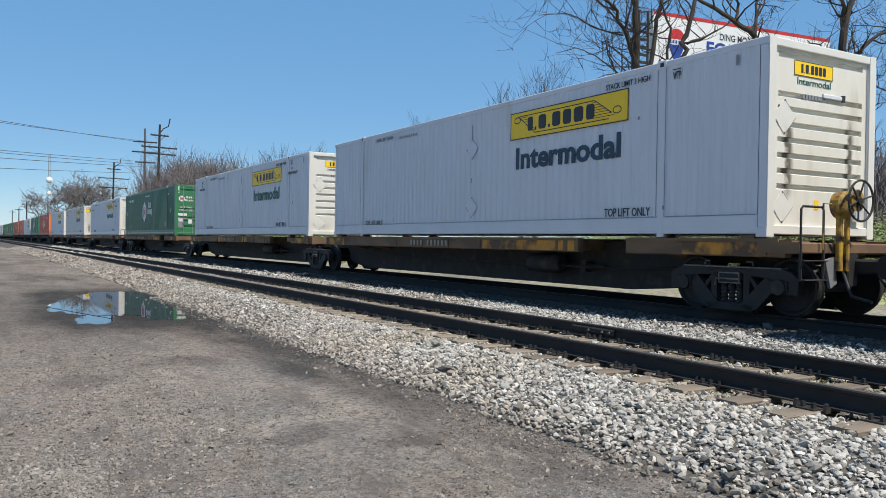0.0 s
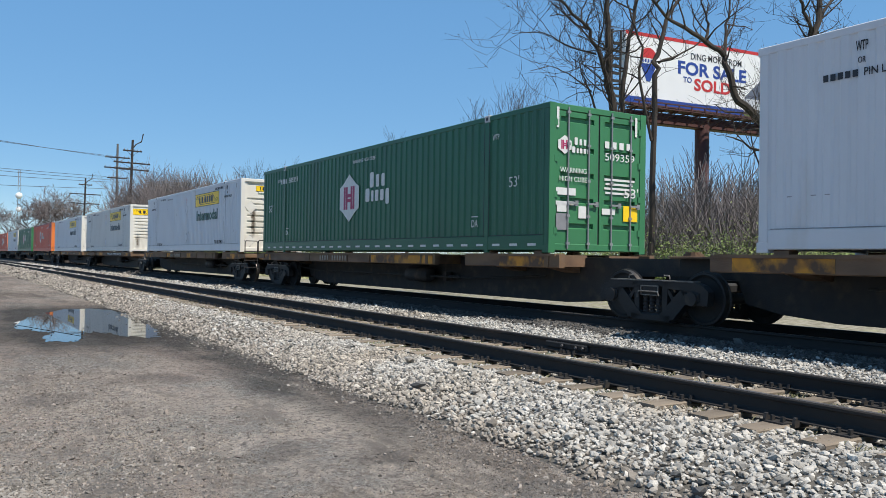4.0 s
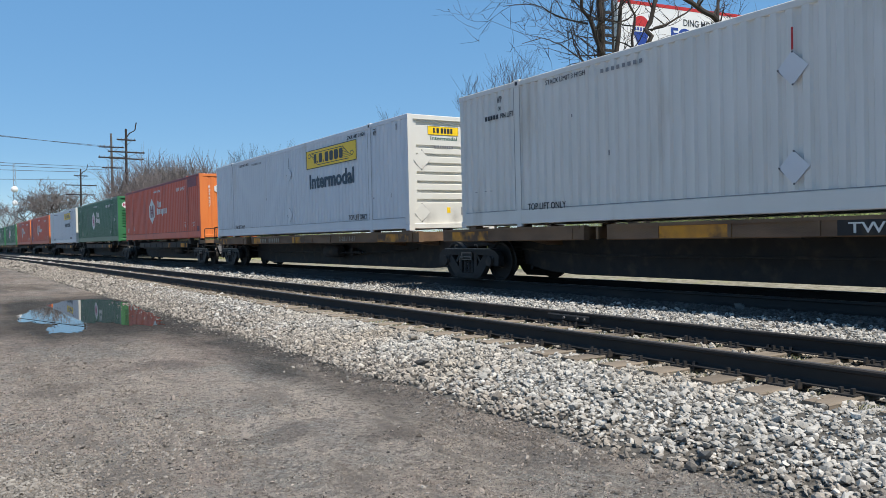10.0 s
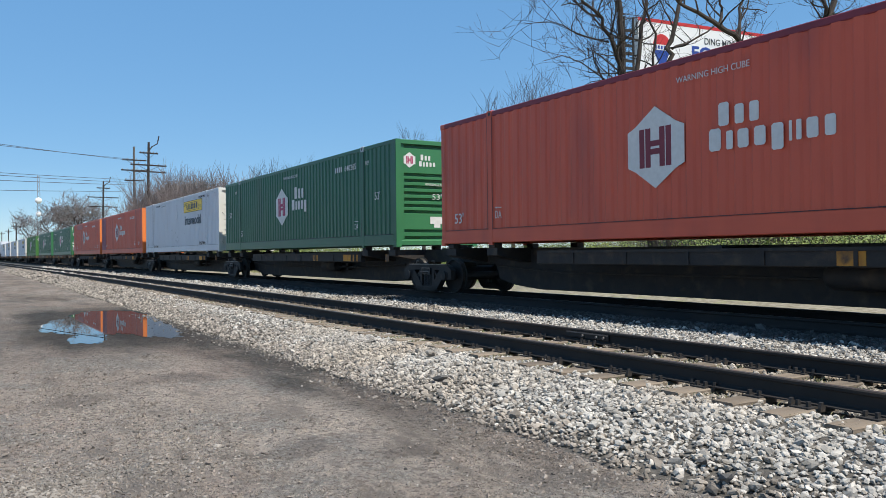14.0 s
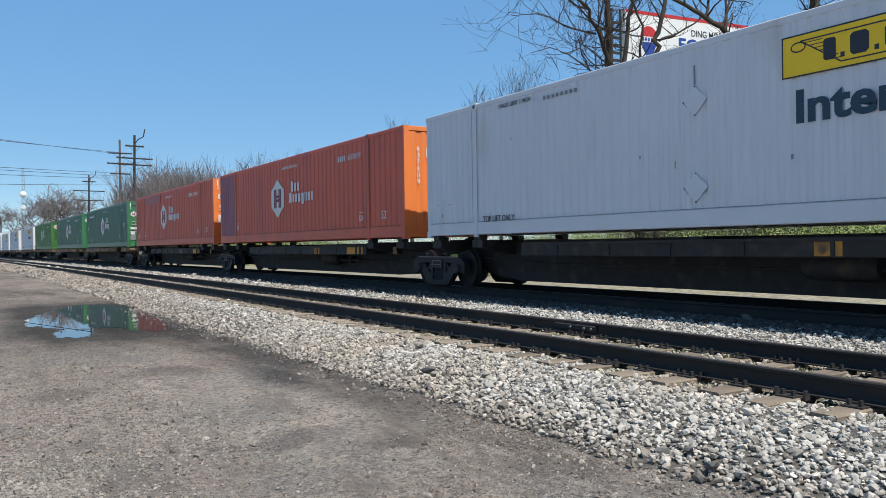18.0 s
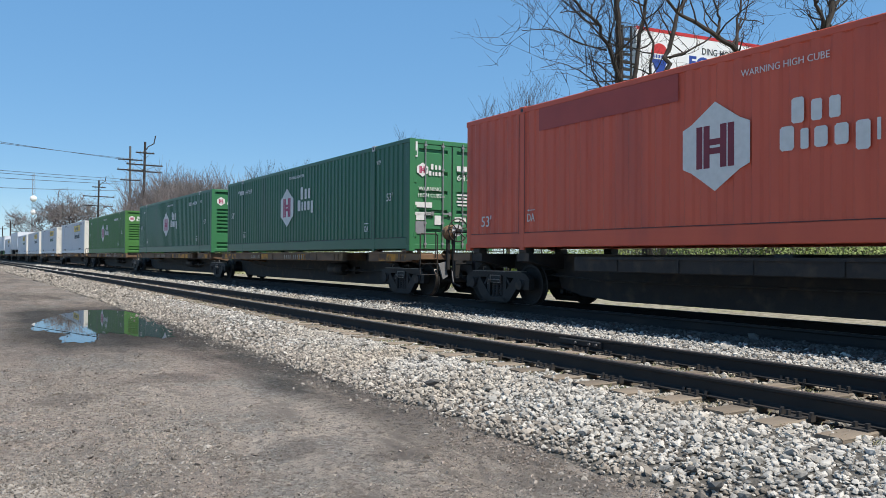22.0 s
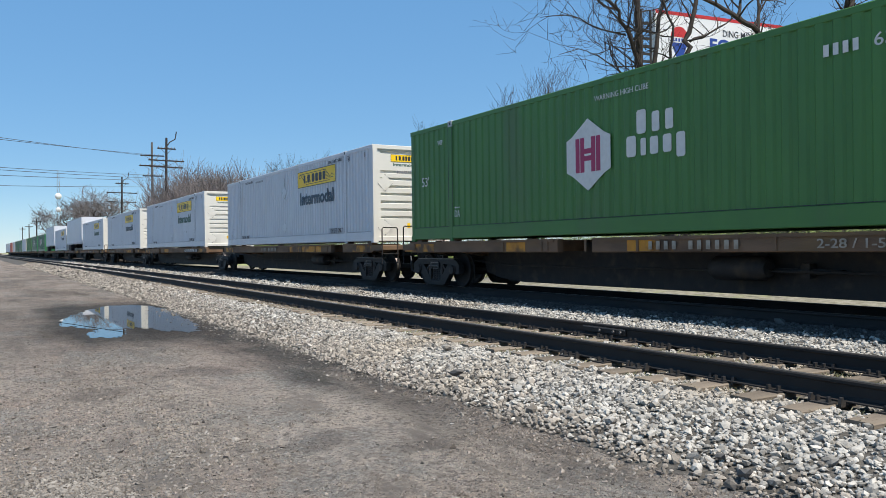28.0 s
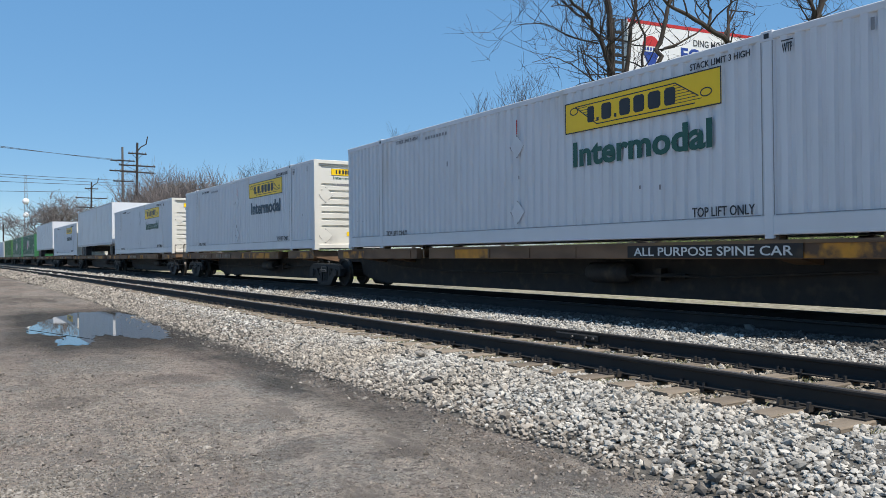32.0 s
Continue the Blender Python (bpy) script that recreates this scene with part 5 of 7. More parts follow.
def platform_end(car, sg, y, brake):
    """Coupled end of a car: end sill, steps, grab irons, coupler, and on one end the brake stand and its wheel."""
    inn = -sg
    pl = part("end_platform", Shape().box(-1.3, 1.3, *sorted((y, y + inn * 0.7)), -0.26, -0.1, c=0.02), M_SILL, car, "rusty end platform")
    for x0, x1 in ((-1.28, -0.78), (0.78, 1.28)):
        g = Shape().tube([(x0, y, -0.6), (x0, y, 0.36), (x0 + 0.04, y, 0.4), (x1 - 0.04, y, 0.4), (x1, y, 0.36), (x1, y, -0.6)], 0.018, 6)
        g.tube([(x0, y, -0.02), (x1, y, -0.02)], 0.014, 6)
        part("grab_iron", g, M_STEEL, pl)
        st = Shape()
        for z in (-0.35, -0.62):
            st.box(x0, x1, *sorted((y - 0.08, y + 0.08)), z - 0.015, z, c=0.004)
        st.box(x0 - 0.01, x0 + 0.01, y - 0.02, y + 0.02, -0.64, -0.12).box(x1 - 0.01, x1 + 0.01, y - 0.02, y + 0.02, -0.64, -0.12)
        part("step", st, M_STEEL, pl)
    cp = Shape().box(-0.12, 0.12, *sorted((y, y + sg * 0.55)), -0.55, -0.33, c=0.03)
    cp.box(-0.2, 0.2, *sorted((y + sg * 0.45, y + sg * 0.75)), -0.6, -0.28, c=0.05)
    part("coupler", cp, M_TRUCK, car, "rusty cast knuckle coupler")
    hose = Shape().tube([(0.35, y, -0.4), (0.4, y + sg * 0.25, -0.75), (0.38, y + sg * 0.55, -0.82), (0.35, y + sg * 0.75, -0.7)], 0.03, 8)
    part("air_hose", hose, M_INK, car)
    hose = Shape().tube([(-0.35, y, -0.45), (-0.42, y + sg * 0.2, -0.85), (-0.4, y + sg * 0.5, -0.92)], 0.025, 8)
    part("air_hose", hose, M_INK, car)
    if brake is None:
        return
    paint = {"yellow": M_DRUM, "black": M_STEEL, "grey": M_TRUCK}[brake]
    bx = -0.5
    st = Shape().box(bx - 0.045, bx + 0.045, *sorted((y + sg * 0.02, y + sg * 0.1)), -0.5, 0.42, c=0.015)
    st.box(bx + 0.13, bx + 0.2, *sorted((y + sg * 0.03, y + sg * 0.1)), -0.5, 0.35, c=0.015)
    bs = part("brake_stand", st, paint, car, "hand brake post")
    wy, wx, wz = y + sg * 0.26, bx + 0.18, 0.5
    part("gear_housing", Shape().turn([(y - sg * 0.02, 0.0), (y - sg * 0.02, 0.19), (y + sg * 0.12, 0.2), (y + sg * 0.17, 0.13), (y + sg * 0.2, 0.0)], 1, 18, (bx + 0.06, 0, 0.44)), M_SILL if brake != "yellow" else paint, bs, "rusty round gear housing")
    rim = Shape().tube([(wx + 0.29 * math.cos(t), wy, wz + 0.29 * math.sin(t)) for t in (2 * math.pi * k / 24 for k in range(25))], 0.017, 6)
    bw = part("brake_wheel", rim, M_STEEL, car, "spoked hand brake wheel")
    for k in range(6):
        t = math.pi * k / 3 + 0.3
        part("spoke", Shape().tube([(wx, wy - sg * 0.04, wz), (wx + 0.28 * math.cos(t), wy, wz + 0.28 * math.sin(t))], 0.013, 5), M_STEEL, bw)
    part("wheel_plate", Shape().turn([(wy - sg * 0.06, 0.0), (wy - sg * 0.06, 0.15), (wy - sg * 0.045, 0.155), (wy - sg * 0.04, 0.0)], 1, 16, (wx, 0, wz)), M_FADE if brake != "yellow" else paint, bw, "pale round wheel plate")
    part("wheel_hub", Shape().turn([(wy - sg * 0.08, 0.0), (wy - sg * 0.08, 0.07), (wy, 0.05), (wy, 0.0)], 1, 12, (wx, 0, wz)), M_TRUCK, bw)
    part("bell_crank", Shape().prism([(bx - 0.25, -0.35), (bx - 0.02, -0.3), (bx + 0.02, -0.68), (bx - 0.12, -0.75)], 1, y - 0.02, y + 0.03), M_GREY, bs, "greyish bell crank plate")
    part("chain_box", Shape().box(bx + 0.22, bx + 0.46, *sorted((y, y + sg * 0.06)), -0.72, -0.24, c=0.02), M_TRUCK, bs)
    part("chain_guard", Shape().tube([(bx - 0.36, y + sg * 0.05, -0.2), (bx - 0.36, y + sg * 0.05, 0.45), (bx - 0.18, y + sg * 0.05, 0.45)], 0.014, 5), paint, bs)


def trailer(seed=0):
    """A white road trailer lashed on a spine car: body, wheels, landing legs."""
    box = tagged(empty("trailer"), "white road trailer on its own wheels, riding on a spine car", "trailer", "trailers on the train")
    s = Shape().box(-1.29, 1.29, D(0.1), D(CL), 0.76, 3.68, c=0.03)
    part("body", s, M_WHITE, box)
    for sg in (-1, 1):
        part("bottom_rail", Shape().box(*sorted((sg * 1.3, sg * 1.26)), D(0.1), D(CL), 0.7, 0.86, c=0.01), M_FADE, box)
        part("top_rail", Shape().box(*sorted((sg * 1.3, sg * 1.26)), D(0.1), D(CL), 3.58, 3.69, c=0.01), M_FADE, box)
        r = Shape()
        for i in range(1, 26):
            r.box(*sorted((sg * 1.296, sg * 1.28)), D(i * 0.62), D(i * 0.62 + 0.03), 0.87, 3.58)
        part("side_posts", r, M_WHITE, box)
        for d in (12.6, 13.9):
            w = Shape().turn([(sg * 0.8, 0.2), (sg * 0.82, 0.5), (sg * 1.24, 0.5), (sg * 1.26, 0.3), (sg * 1.18, 0.2), (sg * 1.18, 0.0)], 0, 20, (0, D(d), 0.3))
            part("wheel", w, M_INK, box, smooth=True)
        part("landing_leg", Shape().box(sg * 0.9 - 0.06, sg * 0.9 + 0.06, D(2.6), D(2.75), -0.1, 0.75), M_GREY, box)
    part("wheel_carriage", Shape().box(-0.6, 0.6, D(11.8), D(14.8), 0.3, 0.74, c=0.03), M_STEEL, box)
    return box


# place of each load's front end on the train, metres from the head mark
TRAIN = [
    (0, -11.2, "white", "", M_NAVY, "ribs", 2, 0), (1, 7.62, "white", "a", M_NAVY, "ribs", 1, 0), (2, 26.11, "white", "a", M_TEAL, "ribs", 4, 1), (3, 46.92, "green", "509359", None, "doors", 3, 0),
    (4, 65.70, "white", "a", M_TEAL, "ribs", 5, 1), (5, 86.56, "old_white", "a", M_NAVY, "wide_sign", 6, 1), (6, 105.11, "white", "a", M_NAVY, "ribs", 8, 0),
    (7, 123.82, "orange", "634437", None, "vertical", 7, 0), (8, 142.38, "green", "640265", None, "louvre", 8, 0), (9, 159.64, "white", "a", M_NAVY, "ribs", 10, 0),
    (10, 176.96, "maroon", "637609", None, "vertical", 9, 0), (11, 194.15, "orange", "634660", None, "doors", 11, 0), (12, 213.04, "green", "647219", None, "doors", 12, 0),
    (13, 231.71, "green", "643694", None, "louvre", 13, 0), (14, 252.61, "lime", "639642", None, "louvre", 14, 0), (15, 271.25, "white", "a", M_NAVY, "ribs", 15, 0),
    (16, 291.85, "white", "a", M_TEAL, "ribs", 18, 0), (17, 310.63, "white", "a", M_NAVY, "ribs", 17, 0), (18, 329.59, "white", "a", M_TEAL, "ribs", 19, 0),
    (19, 346.6, "trailer", "", None, "", 0, 0), (20, 363.67, "white", "a", M_NAVY, "ribs", 20, 0), (21, 381.0, "trailer", "", None, "", 1, 0)]
far_kinds = ["green", "green", "lime", "white", "green", "green", "white", "orange", "white", "white"]
for i, kd in enumerate(far_kinds):
    TRAIN.append((22 + i, 400.0 + 18.4 * i, kd, "", M_NAVY, {"white": "ribs", "orange": "vertical"}.get(kd, "louvre"), 30 + 2 * i, 0))
COUPLED = {0, 3, 6, 11, 14, 17, 20, 23, 26, 29}           # loads behind which two cars are coupled
BRAKES = {1: "yellow", 7: "black", 12: "grey"}
TRUCKS = {2: -0.15, 3: -2.4, 5: -2.3, 6: -2.2, 8: -1.2, 9: -1.2, 10: -1.2, 11: -1.0, 13: -0.24, 14: -2.4, 16: -2.4, 17: -0.24}
PATCHES = {"d": [(0.0, 2.1), (9.0, 1.4), (15.2, 1.4)], "a": [(0.1, 1.5), (4.3, 3.2), (15.4, 1.2)], "b": [(-0.1, 1.9), (6.8, 1.1), (11.0, 0.7), (15.0, 1.6)], "c": [(2.5, 0.35), (3.0, 0.55), (5.6, 0.4), (0.5, 0.2)]}
SECTIONS = {1: [(-0.3, 2.9), (4.2, 16.9)], 2: [(-0.3, 0.4), (4.2, 17.0)], 3: [(-0.3, 2.9), (4.2, 16.3)], 4: [(0.2, 2.4), (3.4, 17.0)], 5: [(-0.2, 11.6), (12.2, 17.0)], 6: [(-0.4, 12.0), (12.6, 16.2)], 7: [(2.3, 12.45)],
            12: [(0.2, 2.4), (4.2, 17.0)], 14: [(-0.2, 8.85), (9.9, 16.3)], 16: [(-0.2, 11.6), (12.2, 17.0)]}
RIDERS = []                                                # (object, its middle on the train)
for (k, u, kind, number, ink, ends, seed, lk), nxt in zip(TRAIN, TRAIN[1:] + [(99, TRAIN[-1][1] + 18.4)]):
    load = trailer(seed) if kind == "trailer" else container(kind, number, ink, ends, seed, lk, u < 420)
    RIDERS.append((load, u + HALF))
    prev = [q for q in TRAIN if q[0] == k - 1]
    gap_f = (u - prev[0][1] - CL) / 2 if prev else 1.2
    gap_r = (nxt[1] - u - CL) / 2
    head, tail = (k - 1) in COUPLED or k == 0, k in COUPLED
    brown = not 7 <= k <= 11
    ft = 0.82 if head else TRUCKS.get(k, -gap_f)
    rt = CL - 0.85 if tail else None
    car = spine_car(0.4 if head else max(gap_f, -ft if ft < 0 else 0), 0.4 if tail else 2 * gap_r - max(gap_r, -TRUCKS.get(k + 1, -gap_r)), head, tail, ft, rt, "brown" if brown else "black",
                    PATCHES["c"] if not brown else PATCHES["d"] if k in (5, 16) else PATCHES["a"] if k % 2 else PATCHES["b"], BRAKES.get(k), k, {5: "TWIN 28 - ALL PURPOSE SPINE CAR", 16: "ALL PURPOSE SPINE CAR"}.get(k, ""),
                    SECTIONS.get(k, SECTIONS[7] if not brown else SECTIONS[4]), nxt[1] - u - CL + TRUCKS.get(nxt[0], -gap_r))
    RIDERS.append((car, u + HALF))

# ---- line side: poles, wires, billboard, trees ----


def utility_pole(x, y, h, arms, z0=-0.2, tip=True, lean=0.0, yaw=0.0, steel=False):
    p = tagged(empty("utility_pole", pose(x, y, z0, 0, lean, yaw)), "weathered wooden utility pole with crossarms" if not steel else "slim grey utility pole with crossarms", "utility pole", "utility poles")
    m = M_WOODPOLE if not steel else M_DARKSTONE
    part("pole", Shape().tube([(0, 0, -0.5), (0, 0, h * 0.5), (0, 0, h)], [0.19, 0.16, 0.12], 10), m, p, smooth=True)
    for z, w in arms:
        a = part("crossarm", Shape().box(-w / 2, w / 2, -0.17, -0.05, z - 0.07, z + 0.07, c=0.01), M_WOODPOLE, p)
        ins = Shape()
        for i in range(6):
            q = -w / 2 + 0.12 + i * (w - 0.24) / 5
            if abs(q) > 0.15:
                ins.turn([(z + 0.07, 0.02), (z + 0.12, 0.05), (z + 0.17, 0.05), (z + 0.21, 0.02), (z + 0.21, 0.0)], 2, 8, (q, -0.11, 0))
        part("insulators", ins, M_GREY, a)
        br = Shape().tube([(-w * 0.3, -0.1, z - 0.05), (0, -0.12, z - 0.6)], 0.02, 5).tube([(w * 0.3, -0.1, z - 0.05), (0, -0.12, z - 0.6)], 0.02, 5)
        part("brace", br, m, a)
    if tip:
        part("top_bracket", Shape().tube([(0.05, 0, h - 0.9), (0.35, 0, h - 0.45), (0.9, 0, h - 0.1), (1.05, 0, h + 0.75)], 0.06, 6), m, p)
    return p


utility_pole(16.0, 90.0, 13.6, [(12.4, 1.9), (11.1, 3.7), (10.4, 3.5)], lean=1.0)
utility_pole(16.2, 99.0, 14.2, [(12.6, 2.7), (11.4, 2.9), (10.2, 2.2)], tip=False, steel=True)
utility_pole(17.7, 138.0, 13.4, [(12.3, 2.0), (10.8, 4.6), (9.3, 4.4)], lean=0.8)
for x, y, h in ((7.9, 200.0, 8.9), (8.3, 260.0, 9.5), (8.4, 330.0, 10.6)):
    utility_pole(x, y, h, [(h - 0.7, 2.0)], tip=False)


def wire(a, b, sag):
    a, b = Vector(a), Vector(b)
    pts = [a.lerp(b, t) - Vector((0, 0, 4 * sag * t * (1 - t))) for t in (i / 14 for i in range(15))]
    w = part("power_line", Shape().tube(pts, 0.022, 5), M_WIRE)
    return tagged(w, "thin overhead power line sagging between poles", "power line", "power lines")


for za, zb, dx in ((12.5, 5.9, 0.6), (12.4, 6.6, -0.3), (10.1, 4.4, -0.6), (9.75, 4.4, 0.2), (9.5, 3.7, 1.5), (8.7, 3.0, -0.4)):
    wire((15.6 + dx, 98.9, za), (-23.9 + dx, 20.9, zb), 0.3)


def billboard():
    """A large single-post roadside board that faces down the line."""
    b = tagged(empty("billboard", pose(34.1, 34.75, 0, 0, 0, -6.0)), "large roadside billboard on a brown steel post", "billboard")
    w, z0, z1 = 14.6, 10.72, 15.0
    part("panel", Shape().box(0, w, 0, 0.35, z0, z1, c=0.02), M_BBPAPER, b, "white printed billboard panel")
    part("red_border", Shape().box(0.02, w - 0.02, -0.01, 0.36, z1 - 0.16, z1 + 0.05), M_RED, b)
    part("blue_strip", Shape().box(0.02, w * 0.66, -0.012, 0.0, z0, z0 + 0.42), M_BLUE, b)
    part("green_strip", Shape().box(w * 0.66, w * 0.8, -0.012, 0.0, z0, z0 + 0.2), M_LEAF, b)
    at = lambda x, z: Matrix.Translation((x, -0.012, z)) @ FRONT
    # balloon mark, drawn as plain bands
    n = 20
    r = 0.64
    top = [(r * math.cos(t), r * math.sin(t)) for t in (math.pi * k / n for k in range(n + 1))]
    bal = part("balloon_mark", flat([top], 0.004), M_RED, b, at=at(1.75, z1 - 1.45))
    part("balloon_band", flat([rect(-r, r, -0.34, 0.0)], 0.003), M_LETTER, bal)
    part("balloon_band", flat([[(-r, -0.34), (r, -0.34), (r * 0.5, -1.0), (r * 0.22, -1.42), (-r * 0.22, -1.42), (-r * 0.5, -1.0)]], 0.004), M_BLUE, bal)
    for i in range(5):
        part("balloon_stroke", flat([rect(-0.52 + 0.22 * i, -0.38 + 0.22 * i, -0.27, -0.07)], 0.006), M_BLUE, bal)
    part("lettering", words("FOR SALE", 5.75, 0.85, M_BLUE, 0.03), None, b, "", at(6.95, z1 - 1.7))
    part("lettering", words("DING MORE FROM", 4.3, 0.42, M_INK, 0.01), None, b, "", at(7.25, z1 - 0.9))
    part("lettering", words("TO", 0.7, 0.36, M_BLUE, 0.02), None, b, "", at(4.85, z1 - 2.42))
    part("lettering", words("SOLD", 3.1, 0.78, M_RED, 0.03), None, b, "", at(6.95, z1 - 2.65))
    # the picture of a house, as flat tones
    hp = part("house_picture", flat([[(9.7, 11.15), (14.3, 11.15), (14.3, 13.2), (13.6, 14.35), (12.9, 13.5), (12.0, 14.5), (10.9, 13.0), (9.7, 12.0)]], 0.004), M_SLATE, b, "slate-blue printed house", at(0, 0))
    for ring, m in (([(11.1, 12.2), (12.9, 12.2), (12.0, 13.9)], M_FADE), ([(9.8, 11.2), (11.6, 11.2), (11.6, 11.9), (9.8, 11.9)], M_FADE), ([(11.8, 11.3), (12.6, 11.3), (12.6, 12.9), (11.8, 12.9)], M_GLASSPRINT),
                    ([(13.1, 11.3), (14.0, 11.3), (14.0, 12.4), (13.1, 12.4)], M_FADE), ([(13.3, 12.7), (13.9, 12.7), (13.6, 13.7)], M_FADE)):
        part("house_panel", flat([ring], 0.007), m, hp)
    cw = part("catwalk", Shape().box(-0.2, w + 0.2, -1.1, -0.3, z0 - 0.42, z0 - 0.36), M_BBSTEEL, b, "brown steel catwalk under the panel")
    for y in (-1.1, -0.3, 0.15):
        part("catwalk_rail", Shape().box(-0.2, w + 0.2, y - 0.03, y + 0.03, z0 - 0.12, z0 - 0.04), M_BBSTEEL, cw)
    for i in range(15):
        x = 0.2 + i * (w - 0.4) / 14
        part("bracket", Shape().box(x - 0.04, x + 0.04, -1.08, 0.5, z0 - 0.5, z0 - 0.42).box(x - 0.03, x + 0.03, -1.1, -1.04, z0 - 0.42, z0 - 0.05).tube([(x, -1.0, z0 - 0.45), (x, 0.4, z0 - 0.85)], 0.03, 5), M_BBSTEEL, cw)
    part("torsion_beam", Shape().box(0.3, w - 0.3, 0.4, 1.1, z0 - 1.0, z0 - 0.3, c=0.05), M_BBSTEEL, b)
    part("post", Shape().tube([(w * 0.47, 0.8, -0.3), (w * 0.47, 0.8, z0 - 0.4)], 0.45, 16), M_BBSTEEL, b, smooth=True)
    lad = Shape()
    for i in range(9):
        lad.box(-0.9, -0.25, 0.1, 0.2, z0 - 0.2 + i * 0.45, z0 - 0.05 + i * 0.45)
    lad.box(-0.95, -0.85, 0.1, 0.2, z0 - 0.4, z1).box(-0.3, -0.2, 0.1, 0.2, z0 - 0.4, z1)
    part("end_lattice", lad, M_STEEL, b)
    return b


billboard()


def grow(s, twigs, p, d, length, r, level, rnd, up=0.12, spread=0.6, splits=(3, 4), wander=0.22, levels=4, rmin=0.008):
    """One limb and all that it bears."""
    n = 5 if level < 2 else 3
    pts, rr, q = [p.copy()], [r], d.normalized()
    for i in range(n):
        q = (q + Vector((rnd.uniform(-1, 1), rnd.uniform(-1, 1), rnd.uniform(-0.6, 1))) * wander + Vector((0, 0, up * 0.5))).normalized()
        pts.append(pts[-1] + q * length / n)
        rr.append(r * (1 - 0.55 * (i + 1) / n))
    (s if level < 3 else twigs).tube(pts, rr, 7 if level == 0 else 5 if level < 3 else 3)
    if level >= levels:
        return
    k = rnd.randint(*splits) + (1 if level >= 2 else 0)
    for i in range(k):
        t = rnd.uniform(0.35, 1.0) if i < k - 1 else 1.0
        j = min(int(t * n), n - 1)
        base = pts[j].lerp(pts[j + 1], t * n - j) if t < 1 else pts[-1]
        side = Vector((rnd.uniform(-1, 1), rnd.uniform(-1, 1), rnd.uniform(-0.25, 0.7)))
        dd = (q * (1 - spread) + side.normalized() * spread + Vector((0, 0, up))).normalized()
        grow(s, twigs, base, dd, length * rnd.uniform(0.55, 0.8), max(rr[j] * rnd.uniform(0.45, 0.68), rmin), level + 1, rnd, up, spread, splits, wander, levels, rmin)


def bare_tree(at, trunk, seed, label, levels=4, splits=(3, 4), spread=0.6, limbs=(), name="bare_tree", up=-0.01, wander=0.42, limb_len=None, rmin=0.008):
    """trunk: points and radii of the bole; limbs: extra heavy limbs as (start point, direction, length, radius)."""
    rnd = random.Random(seed)
    t = tagged(empty(name, at), label, "tree", "bare trees by the line")
    s, w = Shape(), Shape()
    pts = [Vector(p[:3]) for p in trunk]
    s.tube(pts, [p[3] for p in trunk], 9)
    for st, d, ln, r in limbs:
        grow(s, w, Vector(st), Vector(d), ln, r, 1, rnd, spread=spread, splits=splits, levels=levels, up=up, wander=wander, rmin=rmin)
    top = pts[-1]
    for i in range(4):
        a = 2 * math.pi * i / 4 + rnd.uniform(-0.5, 0.5)
        grow(s, w, top, Vector((math.cos(a) * 0.6, math.sin(a) * 0.6, 1)), limb_len or (top.z * 0.34), trunk[-1][3] * 0.7, 1, rnd, spread=spread, splits=splits, levels=levels, up=up, wander=wander, rmin=rmin)
    part("trunk", s, M_BARK, t, smooth=True)
    part("crown", w, M_BARK if rmin < 0.02 else M_TWIG, t, "leafless twigs")
    return t


def limbed_tree(x, y, limbs, seed, label, twig=1.7, every=0.55, low=6.2):
    """limbs: (heavy limb as (x, z, dy) points, first and last radius); fine crooked twigs grow along the upper parts."""
    rnd = random.Random(seed)
    t = tagged(empty("bare_tree", pose(x, y, 0)), label, "tree", "bare trees by the line")
    s, w = Shape(), Shape()
    for pts, r0, r1 in limbs:
        P = [Vector((px - x, dy, pz)) for px, pz, dy in pts]
        fine = []
        for i in range(len(P) - 1):
            for k in range(3):
                f = k / 3
                fine.append(P[i].lerp(P[i + 1], f) + Vector((rnd.gauss(0, 0.03), rnd.gauss(0, 0.05), 0)))
        fine.append(P[-1])
        n = len(fine) - 1
        s.tube(fine, [0.78 * (r0 + (r1 - r0) * i / n) for i in range(n + 1)], 8)
        run_on = 0.0
        for i in range(n):
            d = fine[i + 1] - fine[i]
            run_on += d.length
            while run_on > every:
                run_on -= every * rnd.uniform(0.7, 1.3)
                if fine[i].z < low:
                    continue
                out = Vector((rnd.uniform(-1, 1), rnd.uniform(-1, 1), rnd.uniform(-0.25, 0.75)))
                rr = r0 + (r1 - r0) * i / n
                grow(s, w, fine[i], d.normalized() * 0.35 + out.normalized(), twig * rnd.uniform(0.5, 1.25), min(rr * 0.5, 0.035), 2, rnd, 0.02, 0.62, (2, 3), 0.42, 4)
    part("trunk", s, M_BARK, t, smooth=True)
    part("crown", w, M_BARK, t, "leafless twigs")
    return t


